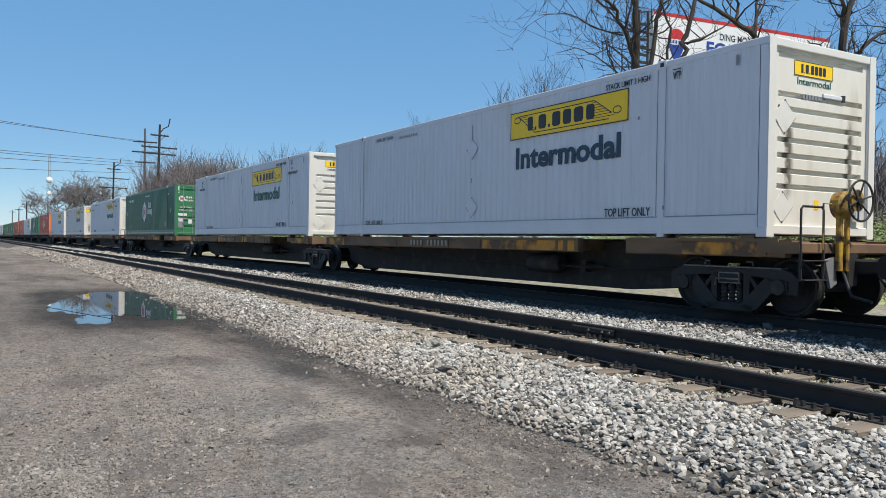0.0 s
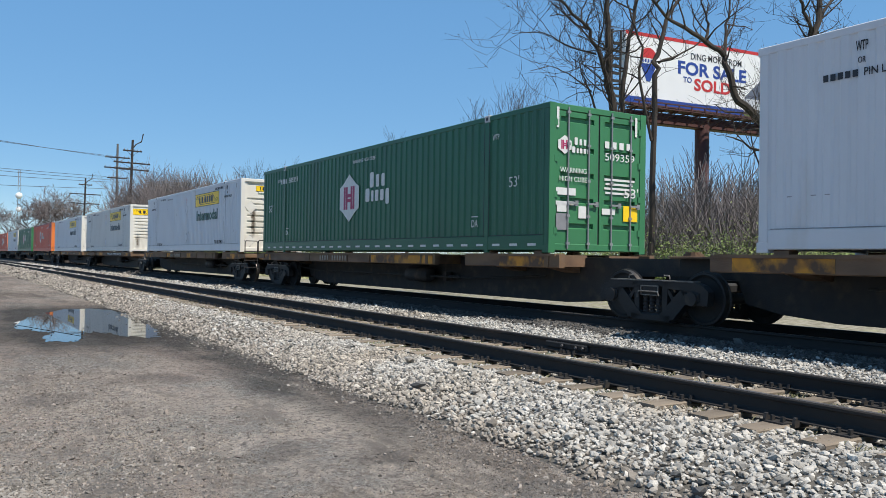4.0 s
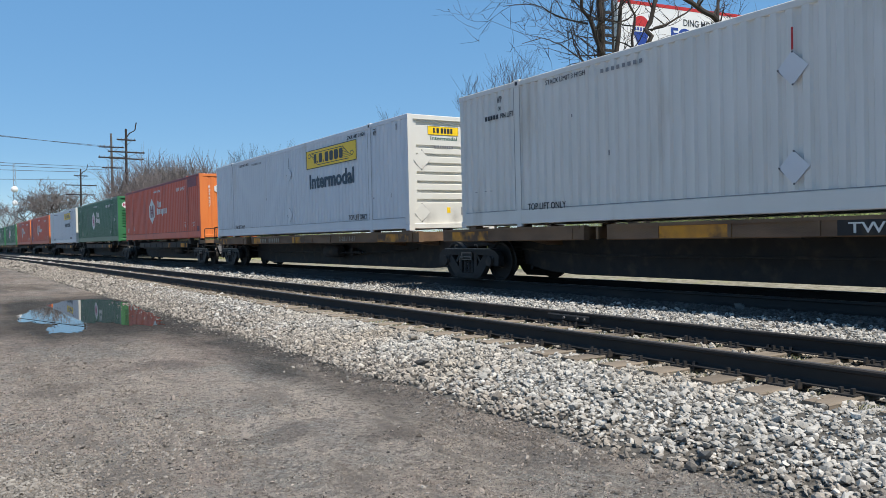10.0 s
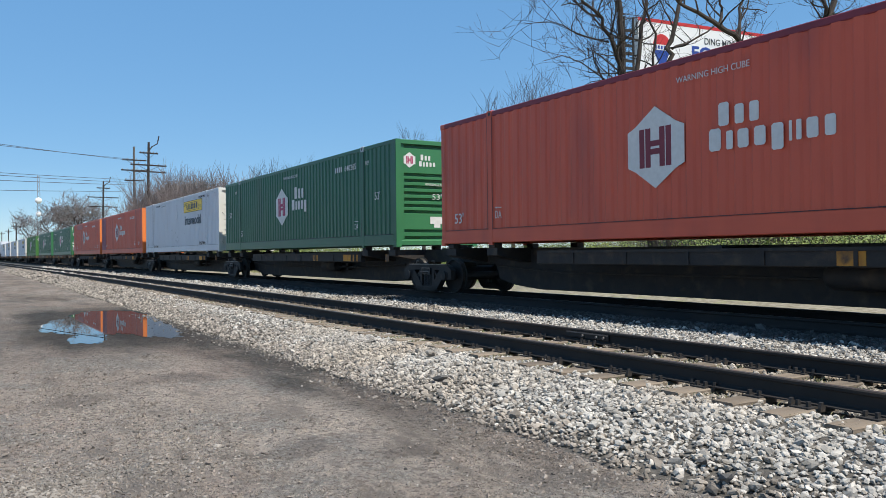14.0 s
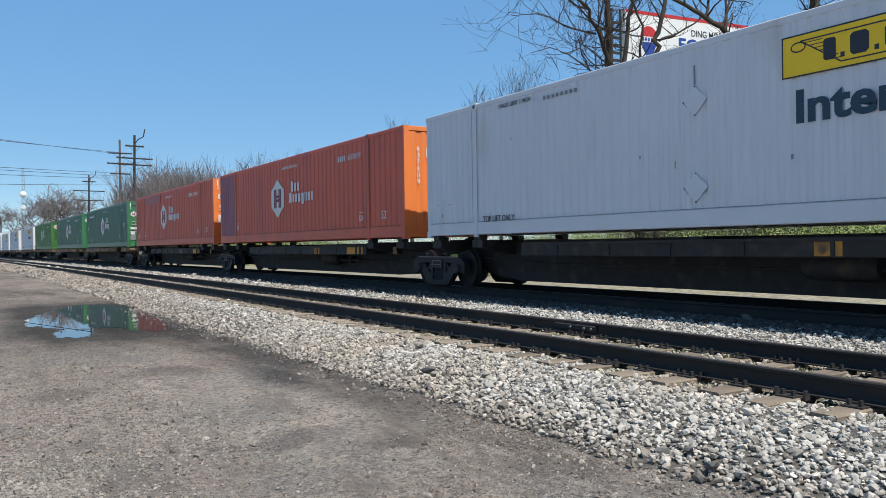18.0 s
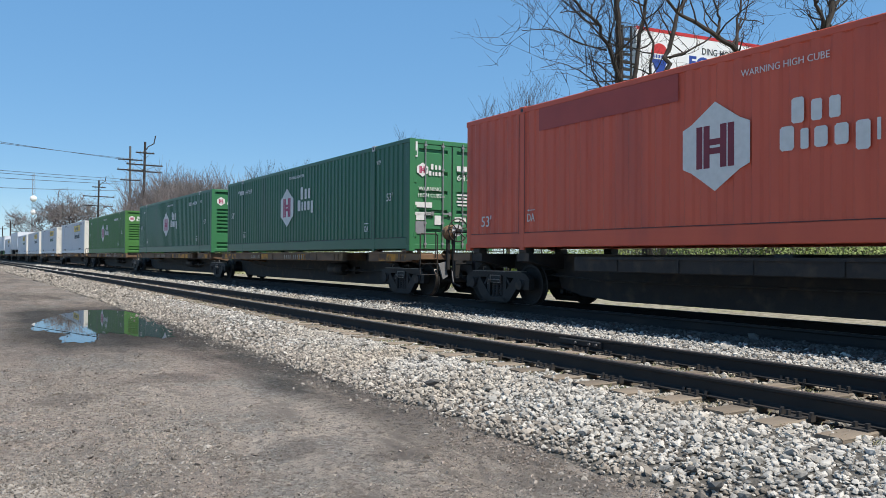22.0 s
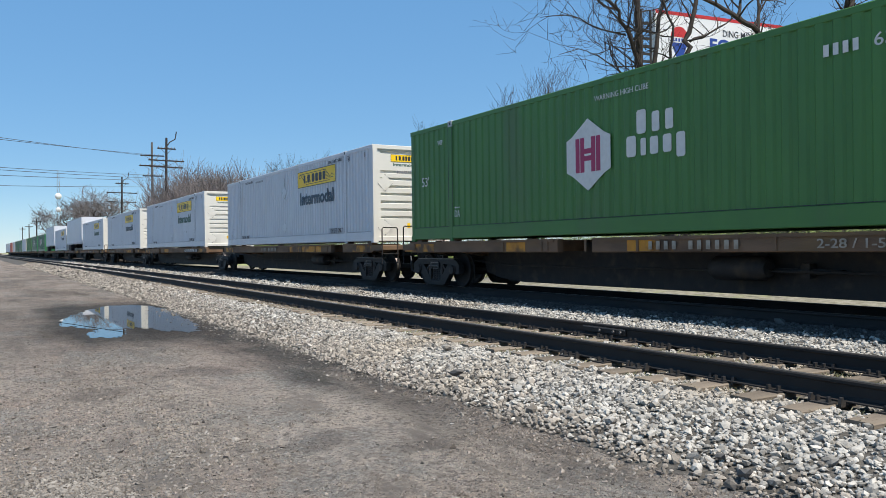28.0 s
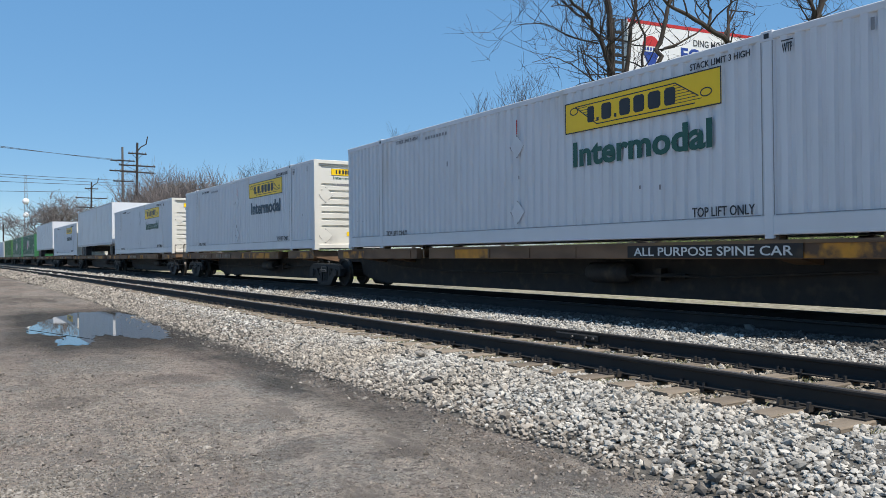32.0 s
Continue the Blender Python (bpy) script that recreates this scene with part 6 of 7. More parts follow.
# the trees before the billboard
limbed_tree(21.2, 22.3, [([(22.6, -0.3, 0), (22.1, 3.5, 0), (21.4, 6.6, 0), (21.07, 7.87, 0), (20.95, 9.7, 0), (20.87, 11.2, 0), (20.8, 14.0, 0)], 0.27, 0.08),
                         ([(22.3, 2.0, 0.1), (22.1, 6.0, 0.3), (22.05, 8.05, 0.3), (22.33, 9.9, 0.3), (22.8, 11.6, 0.3), (23.2, 13.6, 0.2)], 0.15, 0.06),
                         ([(21.12, 7.3, 0), (21.03, 7.97, 0), (20.33, 9.08, -0.1), (19.46, 9.94, -0.2), (18.19, 10.5, -0.4), (17.2, 10.7, -0.5)], 0.13, 0.035),
                         ([(20.33, 8.9, 0), (19.22, 9.1, 0.3), (18.21, 9.5, 0.5), (17.0, 9.3, 0.7)], 0.045, 0.015),
                         ([(21.7, 5.4, 0), (20.4, 6.5, -0.2), (19.83, 7.46, -0.3), (19.49, 8.0, -0.3), (19.1, 8.6, -0.4)], 0.07, 0.02),
                         ([(19.83, 7.4, -0.3), (18.8, 7.9, -0.4), (17.8, 8.0, -0.5), (16.9, 7.7, -0.5)], 0.035, 0.012)], 5, "tall leafless tree with dark spreading limbs", 1.9, 0.45)
limbed_tree(21.3, 20.3, [([(21.2, -0.3, 0), (21.3, 4.0, 0), (21.39, 7.84, 0), (21.51, 8.63, 0), (21.89, 9.95, 0), (22.71, 11.0, 0), (23.3, 12.2, 0)], 0.15, 0.06),
                         ([(21.45, 8.33, 0), (22.47, 8.72, -0.1), (23.46, 9.32, -0.2), (24.0, 9.9, -0.2)], 0.06, 0.02),
                         ([(21.25, 5.5, 0), (20.79, 7.67, 0.1), (20.77, 8.8, 0.1), (20.3, 9.78, 0.1), (20.03, 10.5, 0.1), (19.9, 11.5, 0.2)], 0.07, 0.025)], 17, "slim curved leafless tree with forked stems", 1.2, 0.8)
limbed_tree(24.8, 16.7, [([(24.7, -0.3, 0), (24.75, 2.9, 0), (24.8, 3.8, 0), (25.0, 5.3, 0), (25.2, 6.9, 0), (25.18, 8.45, 0), (25.5, 9.65, 0), (25.6, 13.0, 0)], 0.3, 0.1),
                         ([(24.75, 2.6, 0), (24.5, 3.8, 0.16), (23.92, 4.83, 0.32), (23.57, 5.69, 0.48), (23.0, 6.24, 0.64), (22.43, 6.6, 0.8), (22.1, 7.35, 0.96), (22.03, 8.13, 1.1), (21.4, 8.56, 1.3), (20.5, 8.9, 1.45), (19.8, 9.2, 1.6), (18.3, 10.2, 1.6)], 0.25, 0.045),
                         ([(22.05, 8.0, 1.1), (22.3, 8.8, 1.3), (22.5, 9.6, 1.3), (22.6, 11.2, 1.3)], 0.08, 0.03), ([(21.45, 8.5, 1.3), (21.6, 9.1, 1.4), (21.4, 9.45, 1.4), (21.0, 10.8, 1.5)], 0.075, 0.025),
                         ([(25.2, 6.75, 0), (25.64, 7.6, -0.1), (25.9, 8.0, -0.2), (26.55, 8.53, -0.3), (27.75, 8.9, -0.4), (28.8, 9.0, -0.5)], 0.13, 0.03),
                         ([(25.2, 7.0, 0), (24.55, 7.4, 0), (23.9, 7.8, -0.1), (23.1, 7.9, -0.1)], 0.06, 0.02), ([(25.0, 6.0, 0), (24.35, 5.9, 0.1), (23.26, 5.7, 0.15), (22.2, 5.55, 0.2), (21.5, 5.4, 0.3)], 0.06, 0.015),
                         ([(23.6, 4.9, 0.35), (22.55, 5.0, 0.4), (21.9, 5.25, 0.45), (21.4, 5.3, 0.5)], 0.06, 0.02), ([(24.3, 3.5, 0.1), (23.4, 3.75, 0), (22.85, 4.15, 0), (22.5, 3.7, -0.1), (22.05, 3.1, -0.1), (21.4, 2.55, -0.2)], 0.05, 0.012),
                         ([(24.8, 3.6, 0), (25.8, 3.3, -0.2), (26.45, 2.85, -0.3)], 0.04, 0.012), ([(25.15, 6.7, 0), (26.2, 6.85, -0.2), (26.95, 6.7, -0.3), (27.6, 6.5, -0.5)], 0.06, 0.015),
                         ([(25.3, 8.7, 0), (24.9, 9.6, 0), (24.4, 10.3, 0), (23.6, 11.2, 0.1)], 0.1, 0.035), ([(25.3, 9.0, 0), (25.8, 10.0, 0), (26.6, 10.8, 0), (27.6, 11.9, 0)], 0.1, 0.035)], 11, "large dark leafless tree forked low, one limb leaning over the board", 1.3, 0.55, 3.2)
for i, (x, y, h, sd) in enumerate([(24.6, 34.5, 8.9, 21), (26.6, 36.0, 9.4, 22), (22.0, 39.5, 7.0, 23), (20.3, 56.5, 7.4, 24), (21.5, 60.0, 7.0, 25), (30.0, 9.0, 9.0, 26), (33.0, 15.0, 10.0, 27), (29.0, 21.0, 8.5, 28)]):
    bare_tree(pose(x, y, 0.0, 0, 0, 40 * i), [(0, 0, -0.3, 0.13), (0.05, 0, h * 0.3, 0.1), (0, 0.1, h * 0.5, 0.07)], sd, "slim leafless young tree with thin upright twigs", 4, (3, 4), 0.45, limb_len=h * 0.3, up=0.14, wander=0.2)
for i, (x, y, h, sd) in enumerate([(15.5, 150.0, 11.0, 51), (18.0, 165.0, 12.0, 52), (14.0, 185.0, 12.5, 53), (18.5, 200.0, 13.0, 54), (12.0, 225.0, 12.0, 55)]):
    bare_tree(pose(x, y, 0.0, 0, 0, 70 * i), [(0, 0, -0.3, 0.3), (0.1, 0, h * 0.25, 0.25), (0, 0.1, h * 0.4, 0.2)], sd, "distant leafless tree with a round crown", 4, (4, 5), 0.65, limb_len=h * 0.34, rmin=0.035)

# brown thicket along the line to the north: three bushes repeated
masters = []
for i in range(3):
    rnd = random.Random(70 + i)
    t = tagged(empty("bare_thicket", pose(20 + 1.5 * i, 92 + 9 * i, -2.5)), "brown leafless thicket of close twigs", "thicket", "thickets along the line")
    s, w = Shape(), Shape()
    for k in range(16):
        a = rnd.uniform(0, 6.28)
        p = Vector((math.cos(a) * rnd.uniform(0, 2.2), math.sin(a) * rnd.uniform(0, 2.2), -0.2))
        grow(s, w, p, Vector((rnd.uniform(-0.4, 0.4), rnd.uniform(-0.4, 0.4), 1)), rnd.uniform(4.6, 6.0), 0.1, 1, rnd, 0.1, 0.5, (5, 6), 0.2, 4, 0.021)
    part("stem", s, M_TWIG, t)
    part("crown", w, M_TWIG, t, "fine brown twigs")
    masters.append(t)
rnd = random.Random(8)
for i in range(56):
    y = 79 + (i * 2.0 if i < 18 else 36 + (i - 18) * 4.4) + rnd.uniform(-1.5, 1.5)
    x = 18.2 + rnd.uniform(-1.0, 3.6) - bend(min(y, 300)) * 0.7 + (1 if y < 100 else 0)
    copy_thing(masters[i % 3], pose(x, y, rnd.uniform(-3.9, -3.1) - (0 if y < 95 else 3.4 if y < 102 else 4.6 if y < 150 else 2.6), 0, 0, rnd.uniform(0, 360)))


def radio_mast(x, y, h):
    """A lattice mast with two white round antennas."""
    m = tagged(empty("radio_mast", pose(x, y, 0)), "tall pale lattice mast with two white dish antennas", "radio mast")
    s = Shape()
    for a in range(3):
        t = 2.094 * a
        s.tube([(0.9 * math.cos(t), 0.9 * math.sin(t), -0.5), (0.3 * math.cos(t), 0.3 * math.sin(t), h)], 0.06, 4)
    for i in range(18):
        z, r = i * h / 18, 0.9 - 0.6 * i / 18
        for a in range(3):
            t, u = 2.094 * a, 2.094 * (a + 1)
            s.tube([(r * math.cos(t), r * math.sin(t), z), (r * math.cos(u), r * math.sin(u), z + h / 18)], 0.035, 3)
    part("lattice", s, M_GREY, m)
    for z, q in ((16.9, 0.85), (13.1, 0.7)):
        d = Shape().turn([(-1.4 * q, 0.0), (-1.3 * q, 0.6 * q), (-q, 0.95 * q), (-0.75 * q, 1.05 * q), (-0.7 * q, 0.0)], 1, 20, (0, 0, z))
        part("dish", d, M_BBPAPER, m, "white round dish antenna", smooth=True)


radio_mast(15.4, 250.0, 24.2)


def leafy_shrub(at, w, h, seed, count, name="shrub"):
    """A spring shrub: stems and many small leaves in clumps, loose at the edge."""
    rnd = random.Random(seed)
    t = tagged(empty(name, at), "fresh green spring shrub with thin stems", "shrub", "shrubs behind the track")
    s = Shape()
    tips = []
    for i in range(16):
        a, q = rnd.uniform(0, 6.28), rnd.uniform(0.1, 1) * w / 2
        p0 = Vector((math.cos(a) * q * 0.3, math.sin(a) * q * 0.3, -0.1))
        p1 = Vector((math.cos(a) * q, math.sin(a) * q, h * rnd.uniform(0.5, 1.0)))
        mid = p0.lerp(p1, 0.5) + Vector((rnd.uniform(-0.2, 0.2), rnd.uniform(-0.2, 0.2), 0.2))
        s.tube([p0, mid, p1], [0.03, 0.02, 0.008], 4)
        tips += [p1, mid, p0.lerp(p1, 0.75), p0.lerp(p1, 0.3)]
    part("stem", s, M_BARK, t)
    v, f = [], []
    for i in range(count):
        c = tips[rnd.randrange(len(tips))]
        p = c + Vector((rnd.gauss(0, 0.35), rnd.gauss(0, 0.35), rnd.gauss(0, 0.3))) * (w / 3)
        p.z = max(p.z, 0.02)
        a = Vector((rnd.uniform(-1, 1), rnd.uniform(-1, 1), rnd.uniform(-1, 1))).normalized() * rnd.uniform(0.025, 0.06)
        b = a.orthogonal().normalized() * a.length * 0.5
        o = len(v)
        v += [p - a, p + b, p + a, p - b]
        f.append((o, o + 1, o + 2, o + 3))
    me = bpy.data.meshes.new("leaves")
    me.from_pydata(v, [], f)
    me.materials.append(M_LEAF)
    part("leaves", me, None, t, "small fresh green leaves")
    return t


shrubs = [leafy_shrub(pose(23.5, 11.5, 0), 3.6, 1.7, 1, 4200), leafy_shrub(pose(27.0, 14.5, 0), 4.4, 2.1, 2, 5200)]
rnd = random.Random(4)
for i in range(22):
    x, y = rnd.uniform(22, 36), rnd.uniform(2, 46)
    copy_thing(shrubs[i % 2], pose(x, y, rnd.uniform(-0.3, 0.1), 0, 0, rnd.uniform(0, 360)))

for i in range(34):
    y = 44 + i * 2.2 + rnd.uniform(-1.5, 1.5)
    copy_thing(shrubs[i % 2], pose(rnd.uniform(20.5, 25) - bend(y), y, rnd.uniform(-0.3, 0.2), 0, 0, rnd.uniform(0, 360)))

for i in range(9):
    copy_thing(masters[i % 3], pose(rnd.uniform(30, 42), rnd.uniform(10, 34), rnd.uniform(-7.4, -6.6), 0, 0, rnd.uniform(0, 360)))

# the wooded rise further east
for i in range(12):
    copy_thing(masters[i % 3], pose(rnd.uniform(40, 56), rnd.uniform(14, 33), rnd.uniform(-5.6, -4.6), 0, 0, rnd.uniform(0, 360)))

# ---- small things of the ground: ties, fastenings, stones, pebbles, weeds ----
tie_me = Shape().box(-1.3, 1.3, -0.115, 0.115, -0.17, 0.0, c=0.012).mesh("tie", M_TIE)
plate = Shape().box(-0.17, 0.17, -0.09, 0.09, 0.0, 0.014).mesh("tie_plate", M_STEEL)
spike = Shape()
for sx, sy in ((-0.11, -0.05), (0.11, 0.05), (-0.11, 0.05)):
    spike.box(sx - 0.02, sx + 0.02, sy - 0.012, sy + 0.012, 0.0, 0.045)
spike_me = spike.mesh("spikes", M_STEEL)
anchor = Shape().prism([(-0.1, -0.03), (-0.085, 0.015), (-0.06, 0.02), (-0.06, 0.0), (0.08, -0.045), (0.1, -0.02), (0.1, -0.07), (-0.1, -0.06)], 1, -0.014, 0.014)
anchor_me = anchor.mesh("rail_anchor", M_STEEL)
rnd = random.Random(31)
for trk, xc, zt, y0, count in ((near_track, X_NEAR, Z_NEAR, -8.27, 95), (far_track, X_TRAIN, Z_TRAIN, -8.0, 54)):
    for i in range(count):
        y = y0 + i * 0.57 + rnd.uniform(-0.03, 0.03)
        yaw = math.degrees(math.atan(slope(y))) + rnd.uniform(-0.8, 0.8)
        tie = part("tie", tie_me, None, trk, at=pose(xc - bend(y) + rnd.uniform(-0.05, 0.05), y, zt - 0.198 + rnd.uniform(-0.004, 0.004), 0, 0, yaw))
        if y > 26 or y < 1.5 or trk is far_track:
            continue
        for sg in (-1, 1):
            pl = part("tie_plate", plate, None, tie, at=pose(sg * 0.755, 0, 0.0))
            part("spikes", spike_me, None, tie, at=pose(sg * 0.755, 0, 0.014))
            if i % 2 == 0:
                for e in (-1, 1):
                    part("rail_anchor", anchor_me, None, tie, at=pose(sg * 0.755, e * 0.14, 0.045))
# ties further along the near track, joined
s = Shape()
for i in range(150):
    y = 46 + i * 0.57
    s.box(X_NEAR - bend(y) - 1.3, X_NEAR - bend(y) + 1.3, y - 0.11, y + 0.11, -0.36, -0.198)
tagged(part("distant_ties", s, M_TIE, near_track), kind="stuff")

# joint bars bolted on the near track's inner rail
for x in (X_NEAR + 0.755,):
    y = 8.45
    s = Shape().box(x - 0.042 - bend(y), x - 0.012 - bend(y), y, y + 0.92, -0.135, -0.045, c=0.012)
    jb = part("joint_bar", s, M_STEEL, near_track, "bolted joint bar on the rail")
    part("top_edge", Shape().box(x - 0.05 - bend(y), x - 0.043 - bend(y), y + 0.01, y + 0.91, -0.062, -0.042), M_RAILTOP, jb, "bright top edge")
    for k in (0, 1, 3):
        part("bolt", Shape().turn([(-0.06, 0.0), (-0.06, 0.02), (-0.03, 0.024)], 0, 6, (x - 0.012 - bend(y), y + 0.09 + k * 0.148, -0.09)), M_RAILTOP, jb)

ICO = []
for sd in range(14):
    bm = bmesh.new()
    bmesh.ops.create_icosphere(bm, subdivisions=1, radius=1.0)
    r = random.Random(sd)
    for v in bm.verts:
        v.co *= r.uniform(0.6, 1.25)
    ICO.append((np.array([v.co[:] for v in bm.verts]), np.array([[v.index for v in f.verts] for f in bm.faces])))
    bm.free()


CHIP = []
for sd in range(12):
    r = random.Random(100 + sd)
    v = np.array([(1, 0, 0), (0, 1, 0), (-1, 0, 0), (0, -1, 0), (0.2, 0.1, 1), (0, 0, -1)], float) + np.array([[r.uniform(-0.4, 0.4) for k in range(3)] for i in range(6)])
    CHIP.append((v, np.array([(0, 1, 4), (1, 2, 4), (2, 3, 4), (3, 0, 4), (1, 0, 5), (2, 1, 5), (3, 2, 5), (0, 3, 5)])))


def scatter(name, pts, sizes, material, seed, flat_z=(0.45, 0.85), forms=ICO):
    """Joins one stone at each point into a single mesh."""
    g = np.random.default_rng(seed)
    V, F, o = [], [], 0
    kind = g.integers(0, len(forms), len(pts))
    for k in range(len(forms)):
        idx = np.nonzero(kind == k)[0]
        if not len(idx):
            continue
        v, f = forms[k]
        m = len(idx)
        sc = sizes[idx][:, None] * np.stack([g.uniform(0.75, 1.25, m), g.uniform(0.6, 1.05, m), g.uniform(*flat_z, m)], 1)
        tilt = 0.4
        a, b, c = g.uniform(0, 6.283, m), g.normal(0, tilt, m), g.normal(0, tilt, m)
        q = v[None] * sc[:, None]
        y1, z1 = q[..., 1] * np.cos(b)[:, None] - q[..., 2] * np.sin(b)[:, None], q[..., 1] * np.sin(b)[:, None] + q[..., 2] * np.cos(b)[:, None]
        x2, z2 = q[..., 0] * np.cos(c)[:, None] + z1 * np.sin(c)[:, None], -q[..., 0] * np.sin(c)[:, None] + z1 * np.cos(c)[:, None]
        x3, y3 = x2 * np.cos(a)[:, None] - y1 * np.sin(a)[:, None], x2 * np.sin(a)[:, None] + y1 * np.cos(a)[:, None]
        w = np.stack([x3, y3, z2], -1) + pts[idx][:, None]
        V.append(w.reshape(-1, 3))
        F.append((f[None] + (o + np.arange(m) * len(v))[:, None, None]).reshape(-1, 3))
        o += m * len(v)
    V, F = np.concatenate(V), np.concatenate(F)
    me = bpy.data.meshes.new(name)
    me.vertices.add(len(V))
    me.vertices.foreach_set("co", V.ravel().astype(np.float32))
    me.loops.add(len(F) * 3)
    me.loops.foreach_set("vertex_index", F.ravel().astype(np.int32))
    me.polygons.add(len(F))
    me.polygons.foreach_set("loop_start", np.arange(0, len(F) * 3, 3, dtype=np.int32))
    me.update(calc_edges=True)
    me.shade_flat()
    me.materials.append(material)
    return me


def toe_at(y):
    return 4.1 + (0.14 * noise.noise((0, y * 0.5, 2)) + 0.1 * noise.noise((0, y * 1.7, 7))) * 0.85


gen = np.random.default_rng(5)
pts, sizes = [], []
for y0, y1, dens, size in ((-9.0, 1.0, 150, 0.04), (1.0, 14.0, 800, 0.023), (14.0, 26.0, 430, 0.025), (26.0, 50.0, 170, 0.037), (50.0, 110.0, 32, 0.07)):
    for xa, xb, f in ((3.6, 6.05, 1.0), (6.25, 7.6, 0.55), (7.75, 10.1, 0.95), (10.4, 13.6, 0.35)):
        k = int((y1 - y0) * (xb - xa) * dens * f)
        X, Y = gen.uniform(xa, xb, k), gen.uniform(y0, y1, k)
        for x, y in zip(X, Y):
            t = toe_at(y)
            if x < 5.2 and x < t + abs(gen.normal(0, 0.12)) - 0.06:
                continue
            if 4.15 < x < 5.1 and 3.4 < y < 5.4 and gen.random() < 0.32:
                continue
            on_tie = 5.65 < x < 8.2 and abs((y + 2.0) / 0.57 - round((y + 2.0) / 0.57)) < 0.2 and y < 46
            if on_tie and gen.random() < (0.6 if x > 6.2 else 0.04):
                continue
            r = size * gen.lognormal(0, 0.32)
            h = max(bed_h(x), Z_DIRT)
            pts.append((x - bend(y), y, h + r * gen.uniform(-0.1, 0.5)))
            sizes.append(r)
pts, sizes = np.array(pts), np.array(sizes)
across = pts[:, 0] + np.array([bend(y) for y in pts[:, 1]])
foot = 4.42 + 0.055 * np.maximum(0.0, pts[:, 1] - 8.0)
# lot 2, past about 9.2 m across: stones coloured dark for the train's shade
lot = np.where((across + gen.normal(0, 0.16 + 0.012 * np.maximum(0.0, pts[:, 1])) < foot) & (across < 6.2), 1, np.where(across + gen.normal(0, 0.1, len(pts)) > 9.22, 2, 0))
for k, (m, label) in enumerate(((M_STONE, "pale grey angular limestone ballast"), (M_TOESTONE, "soiled brownish ballast at the foot of the bank"), (M_SHADESTONE, "far-track ballast, train shade put into its black colour"))):
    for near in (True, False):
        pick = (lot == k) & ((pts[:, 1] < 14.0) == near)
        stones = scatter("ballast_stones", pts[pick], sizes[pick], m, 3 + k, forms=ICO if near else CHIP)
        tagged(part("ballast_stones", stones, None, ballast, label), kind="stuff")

# loose stones of the near shoulder, one by one
single = []
for k in range(10):
    me = bpy.data.meshes.new("stone")
    v, f = ICO[k]
    me.from_pydata((v * (1.0, 0.85, 0.65)).tolist(), [], f.tolist())
    me.materials.append(M_STONE)
    single.append(me)
rnd = random.Random(77)
for i in range(300):
    x, y = rnd.uniform(4.22, 5.15), rnd.uniform(3.4, 5.4)
    r = 0.026 * math.exp(rnd.gauss(0, 0.3))
    st = part("stone", single[i % 10], None, ballast, at=pose(x - bend(y), y, bed_h(x) + r * 0.35, rnd.uniform(-25, 25), rnd.uniform(-25, 25), rnd.uniform(0, 360)))
    st.scale = (r * rnd.uniform(0.8, 1.3), r, r)
for i, (x, y, z, r, m) in enumerate([(5.24, 9.3, -0.2, 0.075, M_STONE), (4.42, 3.95, -0.35, 0.055, M_DARKSTONE), (4.3, 3.62, -0.37, 0.06, M_DARKSTONE), (4.62, 7.95, -0.3, 0.08, M_DARKSTONE), (1.08, 6.3, -0.44, 0.05, M_DARKSTONE)]):
    me = single[i].copy()
    me.materials.clear()
    me.materials.append(m)
    st = part("stone", me, None, ballast, "larger loose stone", pose(x, y, z, 10 * i, 15, 50 * i))
    st.scale = (r * 1.2, r, r * 0.9)

# pebbles on the lot: fine grit, and coarser stones where the gravel lies in patches
pts, sizes, coarse, csizes = [], [], [], []
for i in range(120000):
    y = 2.2 + 14 * gen.random() ** 1.6
    x = gen.uniform(-4, 4.4)
    if x > toe_at(y) + 0.1:
        continue
    bare = 0.75 if x > 2.6 and y > 6 else 0.0
    if gen.random() > (0.5 + 1.2 * noise.noise((x * 0.6, y * 0.35, 5)) - bare) * min(1.0, (17 - y) / 9):
        continue
    r = 0.0062 * gen.lognormal(0, 0.5)
    pts.append((x, y, dirt_h(x, y) + r * 0.1))
    sizes.append(r)
for cx, cy, sx, sy, k, size in ((0.55, 6.4, 0.75, 1.0, 5200, 0.0105), (-0.6, 4.6, 0.7, 0.7, 2600, 0.009), (1.3, 7.8, 0.5, 0.6, 900, 0.009), (2.6, 5.0, 0.9, 0.7, 900, 0.008), (0.42, 5.75, 0.22, 0.28, 2200, 0.009)):
    for i in range(k):
        x, y = gen.normal(cx, sx), gen.normal(cy, sy)
        if y < 2.2 or x > 3.8 or gen.random() > 0.55 + 1.6 * noise.noise((x * 1.6, y * 1.2, 15)):
            continue
        r = size * gen.lognormal(0, 0.4)
        coarse.append((x, y, dirt_h(x, y) + r * 0.1))
        csizes.append(r)
# clods of the lot's own earth
clods, clod_sizes = [], []
for i in range(30000):
    y = 2.6 + 11 * gen.random() ** 1.5
    x = gen.uniform(-2.6, 4.2)
    if x > toe_at(y) or gen.random() > 0.3 + 1.3 * noise.noise((x * 0.9, y * 0.7, 33)) - (0.25 if x > 3.0 and y > 6 else 0):
        continue
    r = 0.0095 * gen.lognormal(0, 0.5)
    clods.append((x, y, dirt_h(x, y) + r * 0.05))
    clod_sizes.append(r)
cme = scatter("dirt_clods", np.array(clods), np.array(clod_sizes), M_DIRT, 29, (0.5, 0.9))
tagged(part("dirt_clods", cme, None, ground, "clods of dry grey-brown earth"), kind="stuff")
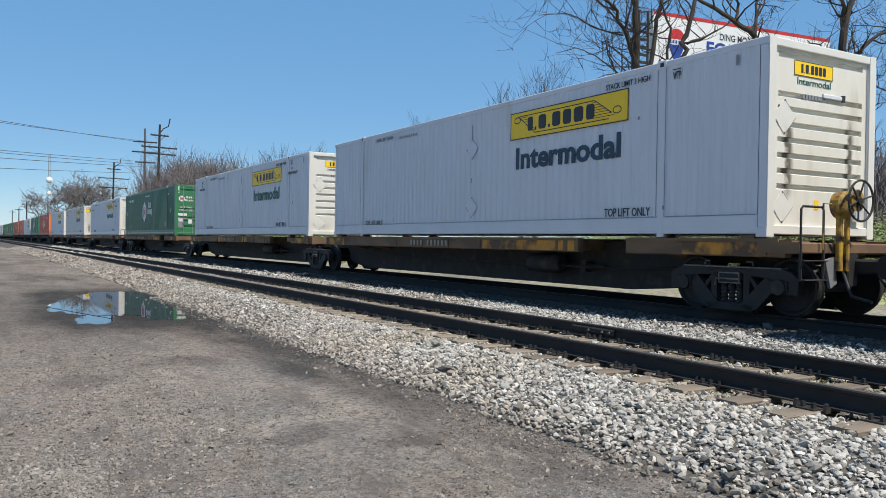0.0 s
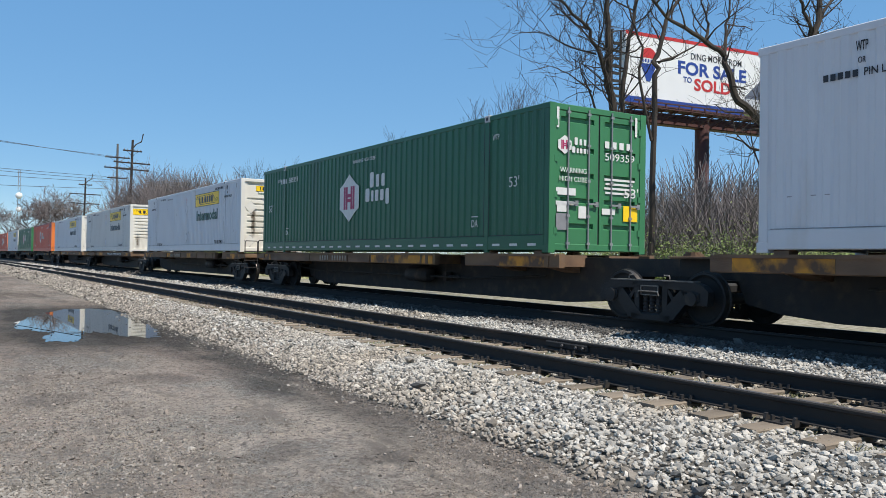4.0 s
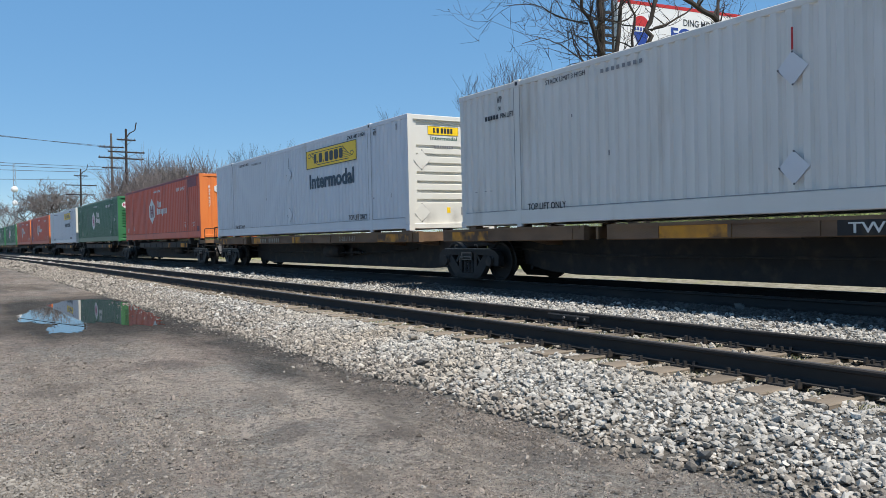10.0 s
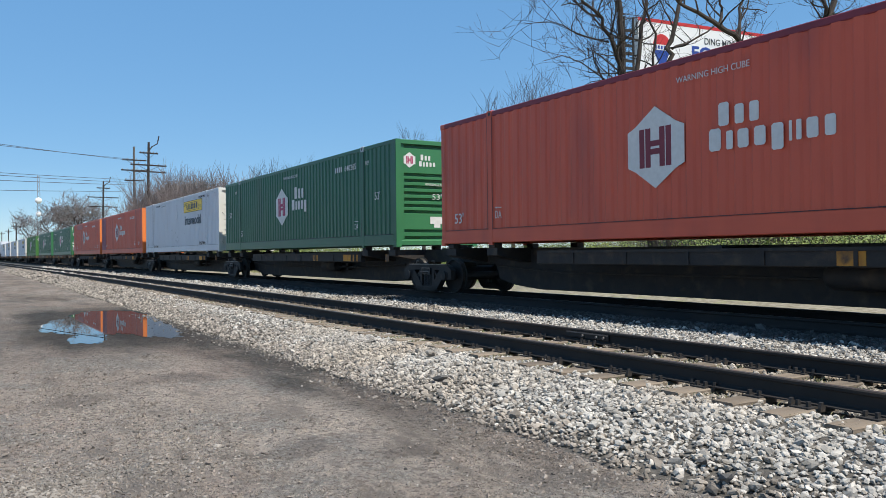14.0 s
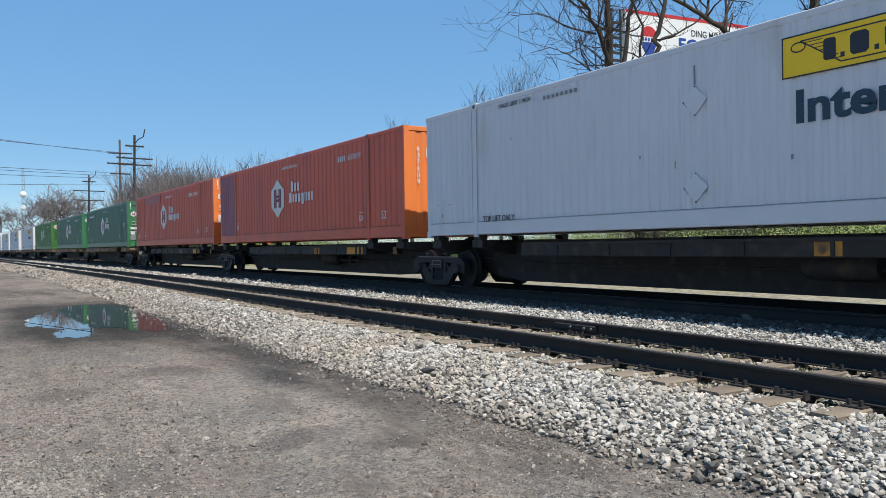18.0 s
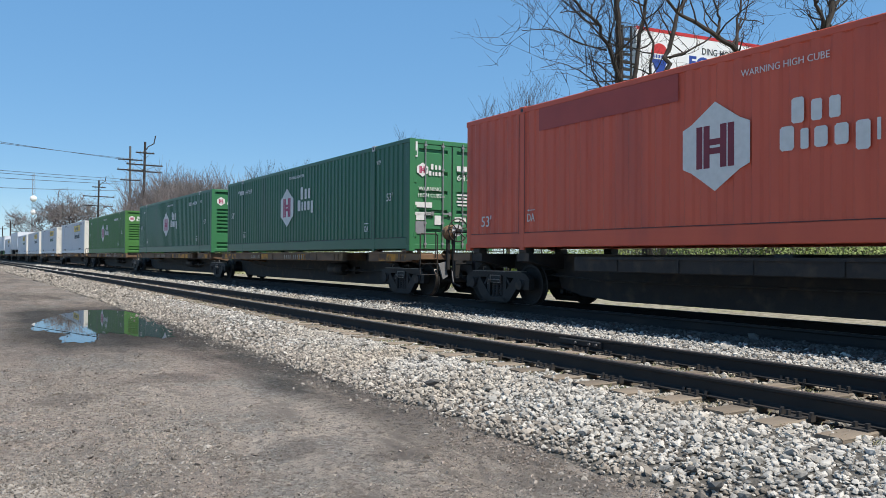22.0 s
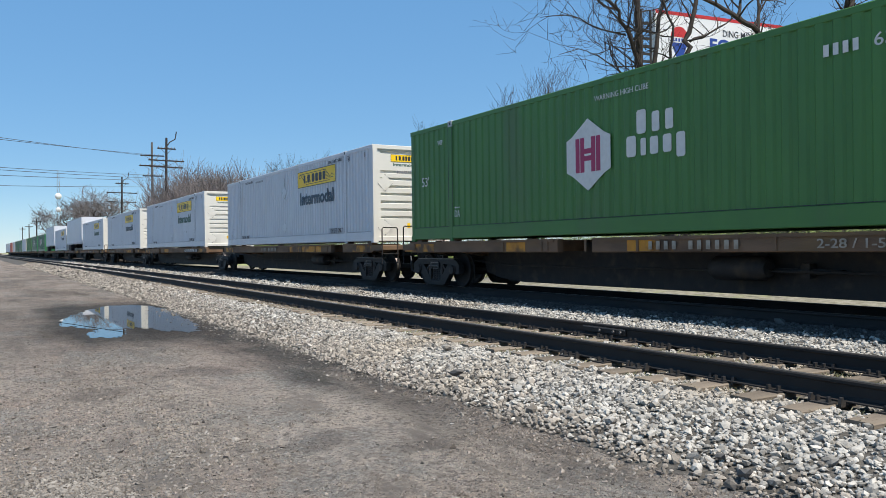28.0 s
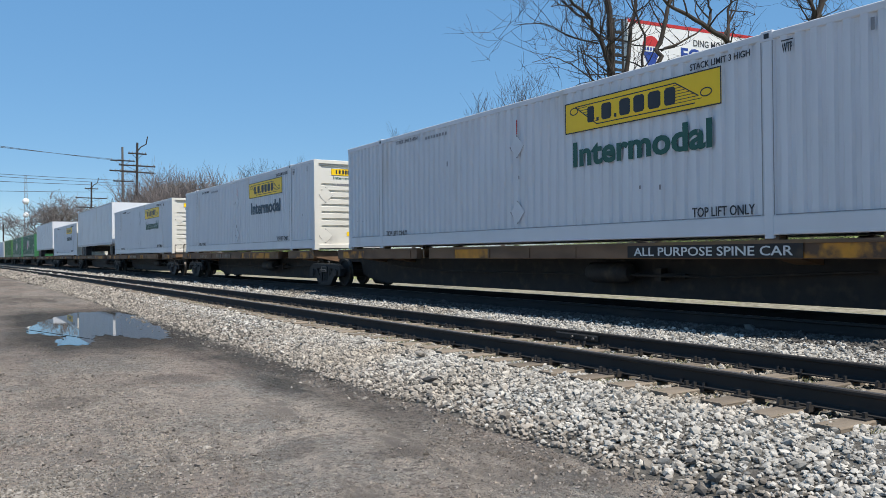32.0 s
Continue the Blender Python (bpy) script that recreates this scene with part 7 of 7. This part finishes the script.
# stones strayed from the ballast
for i in range(1500):
    y = 3 + 20 * gen.random()
    x = toe_at(y) + 0.15 - abs(gen.normal(0, 0.3))
    r = 0.014 * gen.lognormal(0, 0.45)
    coarse.append((x - bend(y), y, dirt_h(x, y) + r * 0.1))
    csizes.append(r)
gme2 = scatter("loose_gravel", np.array(coarse), np.array(csizes), M_GRITSTONE, 19, (0.45, 0.8))
tagged(part("loose_gravel", gme2, None, ground, "loose grey gravel trodden into the dirt"), kind="stuff")
peb = scatter("lot_pebbles", np.array(pts), np.array(sizes), M_PEBBLE, 9, (0.45, 0.9), CHIP)
tagged(part("lot_pebbles", peb, None, ground, "grit and pebbles on the dirt"), kind="stuff")


def tufts(name, places, material, h, label, parent, seed, blades=9):
    """Thin blades of grass or dead weed in tufts."""
    r = random.Random(seed)
    v, f = [], []
    for x, y, z in places:
        for k in range(blades):
            a, l, w = r.uniform(0, 6.28), h * r.uniform(0.4, 1.2), 0.004 + h * 0.02
            bx, by = x + r.gauss(0, 0.05), y + r.gauss(0, 0.05)
            dx, dy = math.cos(a) * l * 0.7, math.sin(a) * l * 0.7
            o = len(v)
            v += [(bx - w * math.sin(a), by + w * math.cos(a), z), (bx + w * math.sin(a), by - w * math.cos(a), z), (bx + dx * 0.5, by + dy * 0.5, z + l * 0.7), (bx + dx, by + dy, z + l * 0.8)]
            f += [(o, o + 1, o + 2), (o + 1, o + 3, o + 2)]
    me = bpy.data.meshes.new(name)
    me.from_pydata(v, [], f)
    me.materials.append(material)
    return tagged(part(name, me, None, parent, label), kind="stuff")


rnd = random.Random(12)
tufts("dead_weeds", [(x - bend(y), y, bed_h(x)) for x, y in ((rnd.choice([rnd.uniform(6.3, 7.5), rnd.uniform(5.7, 6.05), rnd.uniform(7.2, 7.6)]), rnd.uniform(2, 30)) for i in range(1000))], M_STRAW, 0.055, "straw-coloured dead weeds between the rails", ballast, 2)
tufts("grass", [(x - bend(y), y, ground_h(x, y)) for x, y in ((17.5 + 8 * rnd.random() ** 0.7, rnd.uniform(0, 60)) for i in range(5000))], M_STRAW, 0.18, "rough grass behind the track", ground, 3, 7)
tufts("green_grass", [(x - bend(y), y, ground_h(x, y)) for x, y in ((20.0 + 9 * rnd.random(), rnd.uniform(0, 60)) for i in range(5000))], M_LEAF, 0.3, "fresh green grass behind the track", ground, 4, 7)

# ---- what moves ----
KNOTS = [0.0, 35.01, 70.18, 105.63, 141.28, 177.07, 213.2, 249.81, 286.72]      # metres run at 0, 4, 8 ... 32 s


def run(t):
    """Metres that the train has run at t seconds."""
    i = min(int(t // 4), 7)
    f = t / 4 - i
    p = [KNOTS[max(i - 1, 0)] if i else 2 * KNOTS[0] - KNOTS[1], KNOTS[i], KNOTS[i + 1], KNOTS[i + 2] if i < 7 else 2 * KNOTS[8] - KNOTS[7]]
    return 0.5 * (2 * p[1] + (p[2] - p[0]) * f + (2 * p[0] - 5 * p[1] + 4 * p[2] - p[3]) * f * f + (3 * p[1] - p[0] - 3 * p[2] + p[3]) * f ** 3)


def motions():
    for ob, mid in RIDERS:
        rows = []
        for k in range(33):
            y = mid - run(k)
            rows.append((k, pose(X_TRAIN - bend(y), y, Z_DECK, 0, 0, math.degrees(math.atan(slope(y))))))
        walk(ob, rows)
    # wheels turn while their truck is near enough to show it
    mids = {ob.name: mid for ob, mid in RIDERS}
    for w in WHEELSETS:
        mid = mids[w.parent.parent.name] + w.parent.matrix_basis.translation.y
        at = w.matrix_basis.translation.copy()
        rows, ang, last, was = [], 0.0, None, False
        for k in range(0, 481):
            t = k / 15
            near = -14 < mid - run(t) < 45
            if near or was or k in (0, 480):
                if near and last is not None and was:
                    ang += math.degrees((run(t) - run(last)) / WR)
                rows.append((t, pose(at.x, at.y, at.z, ang, 0, 0)))
            last, was = t, near
        walk(w, rows)


motions()
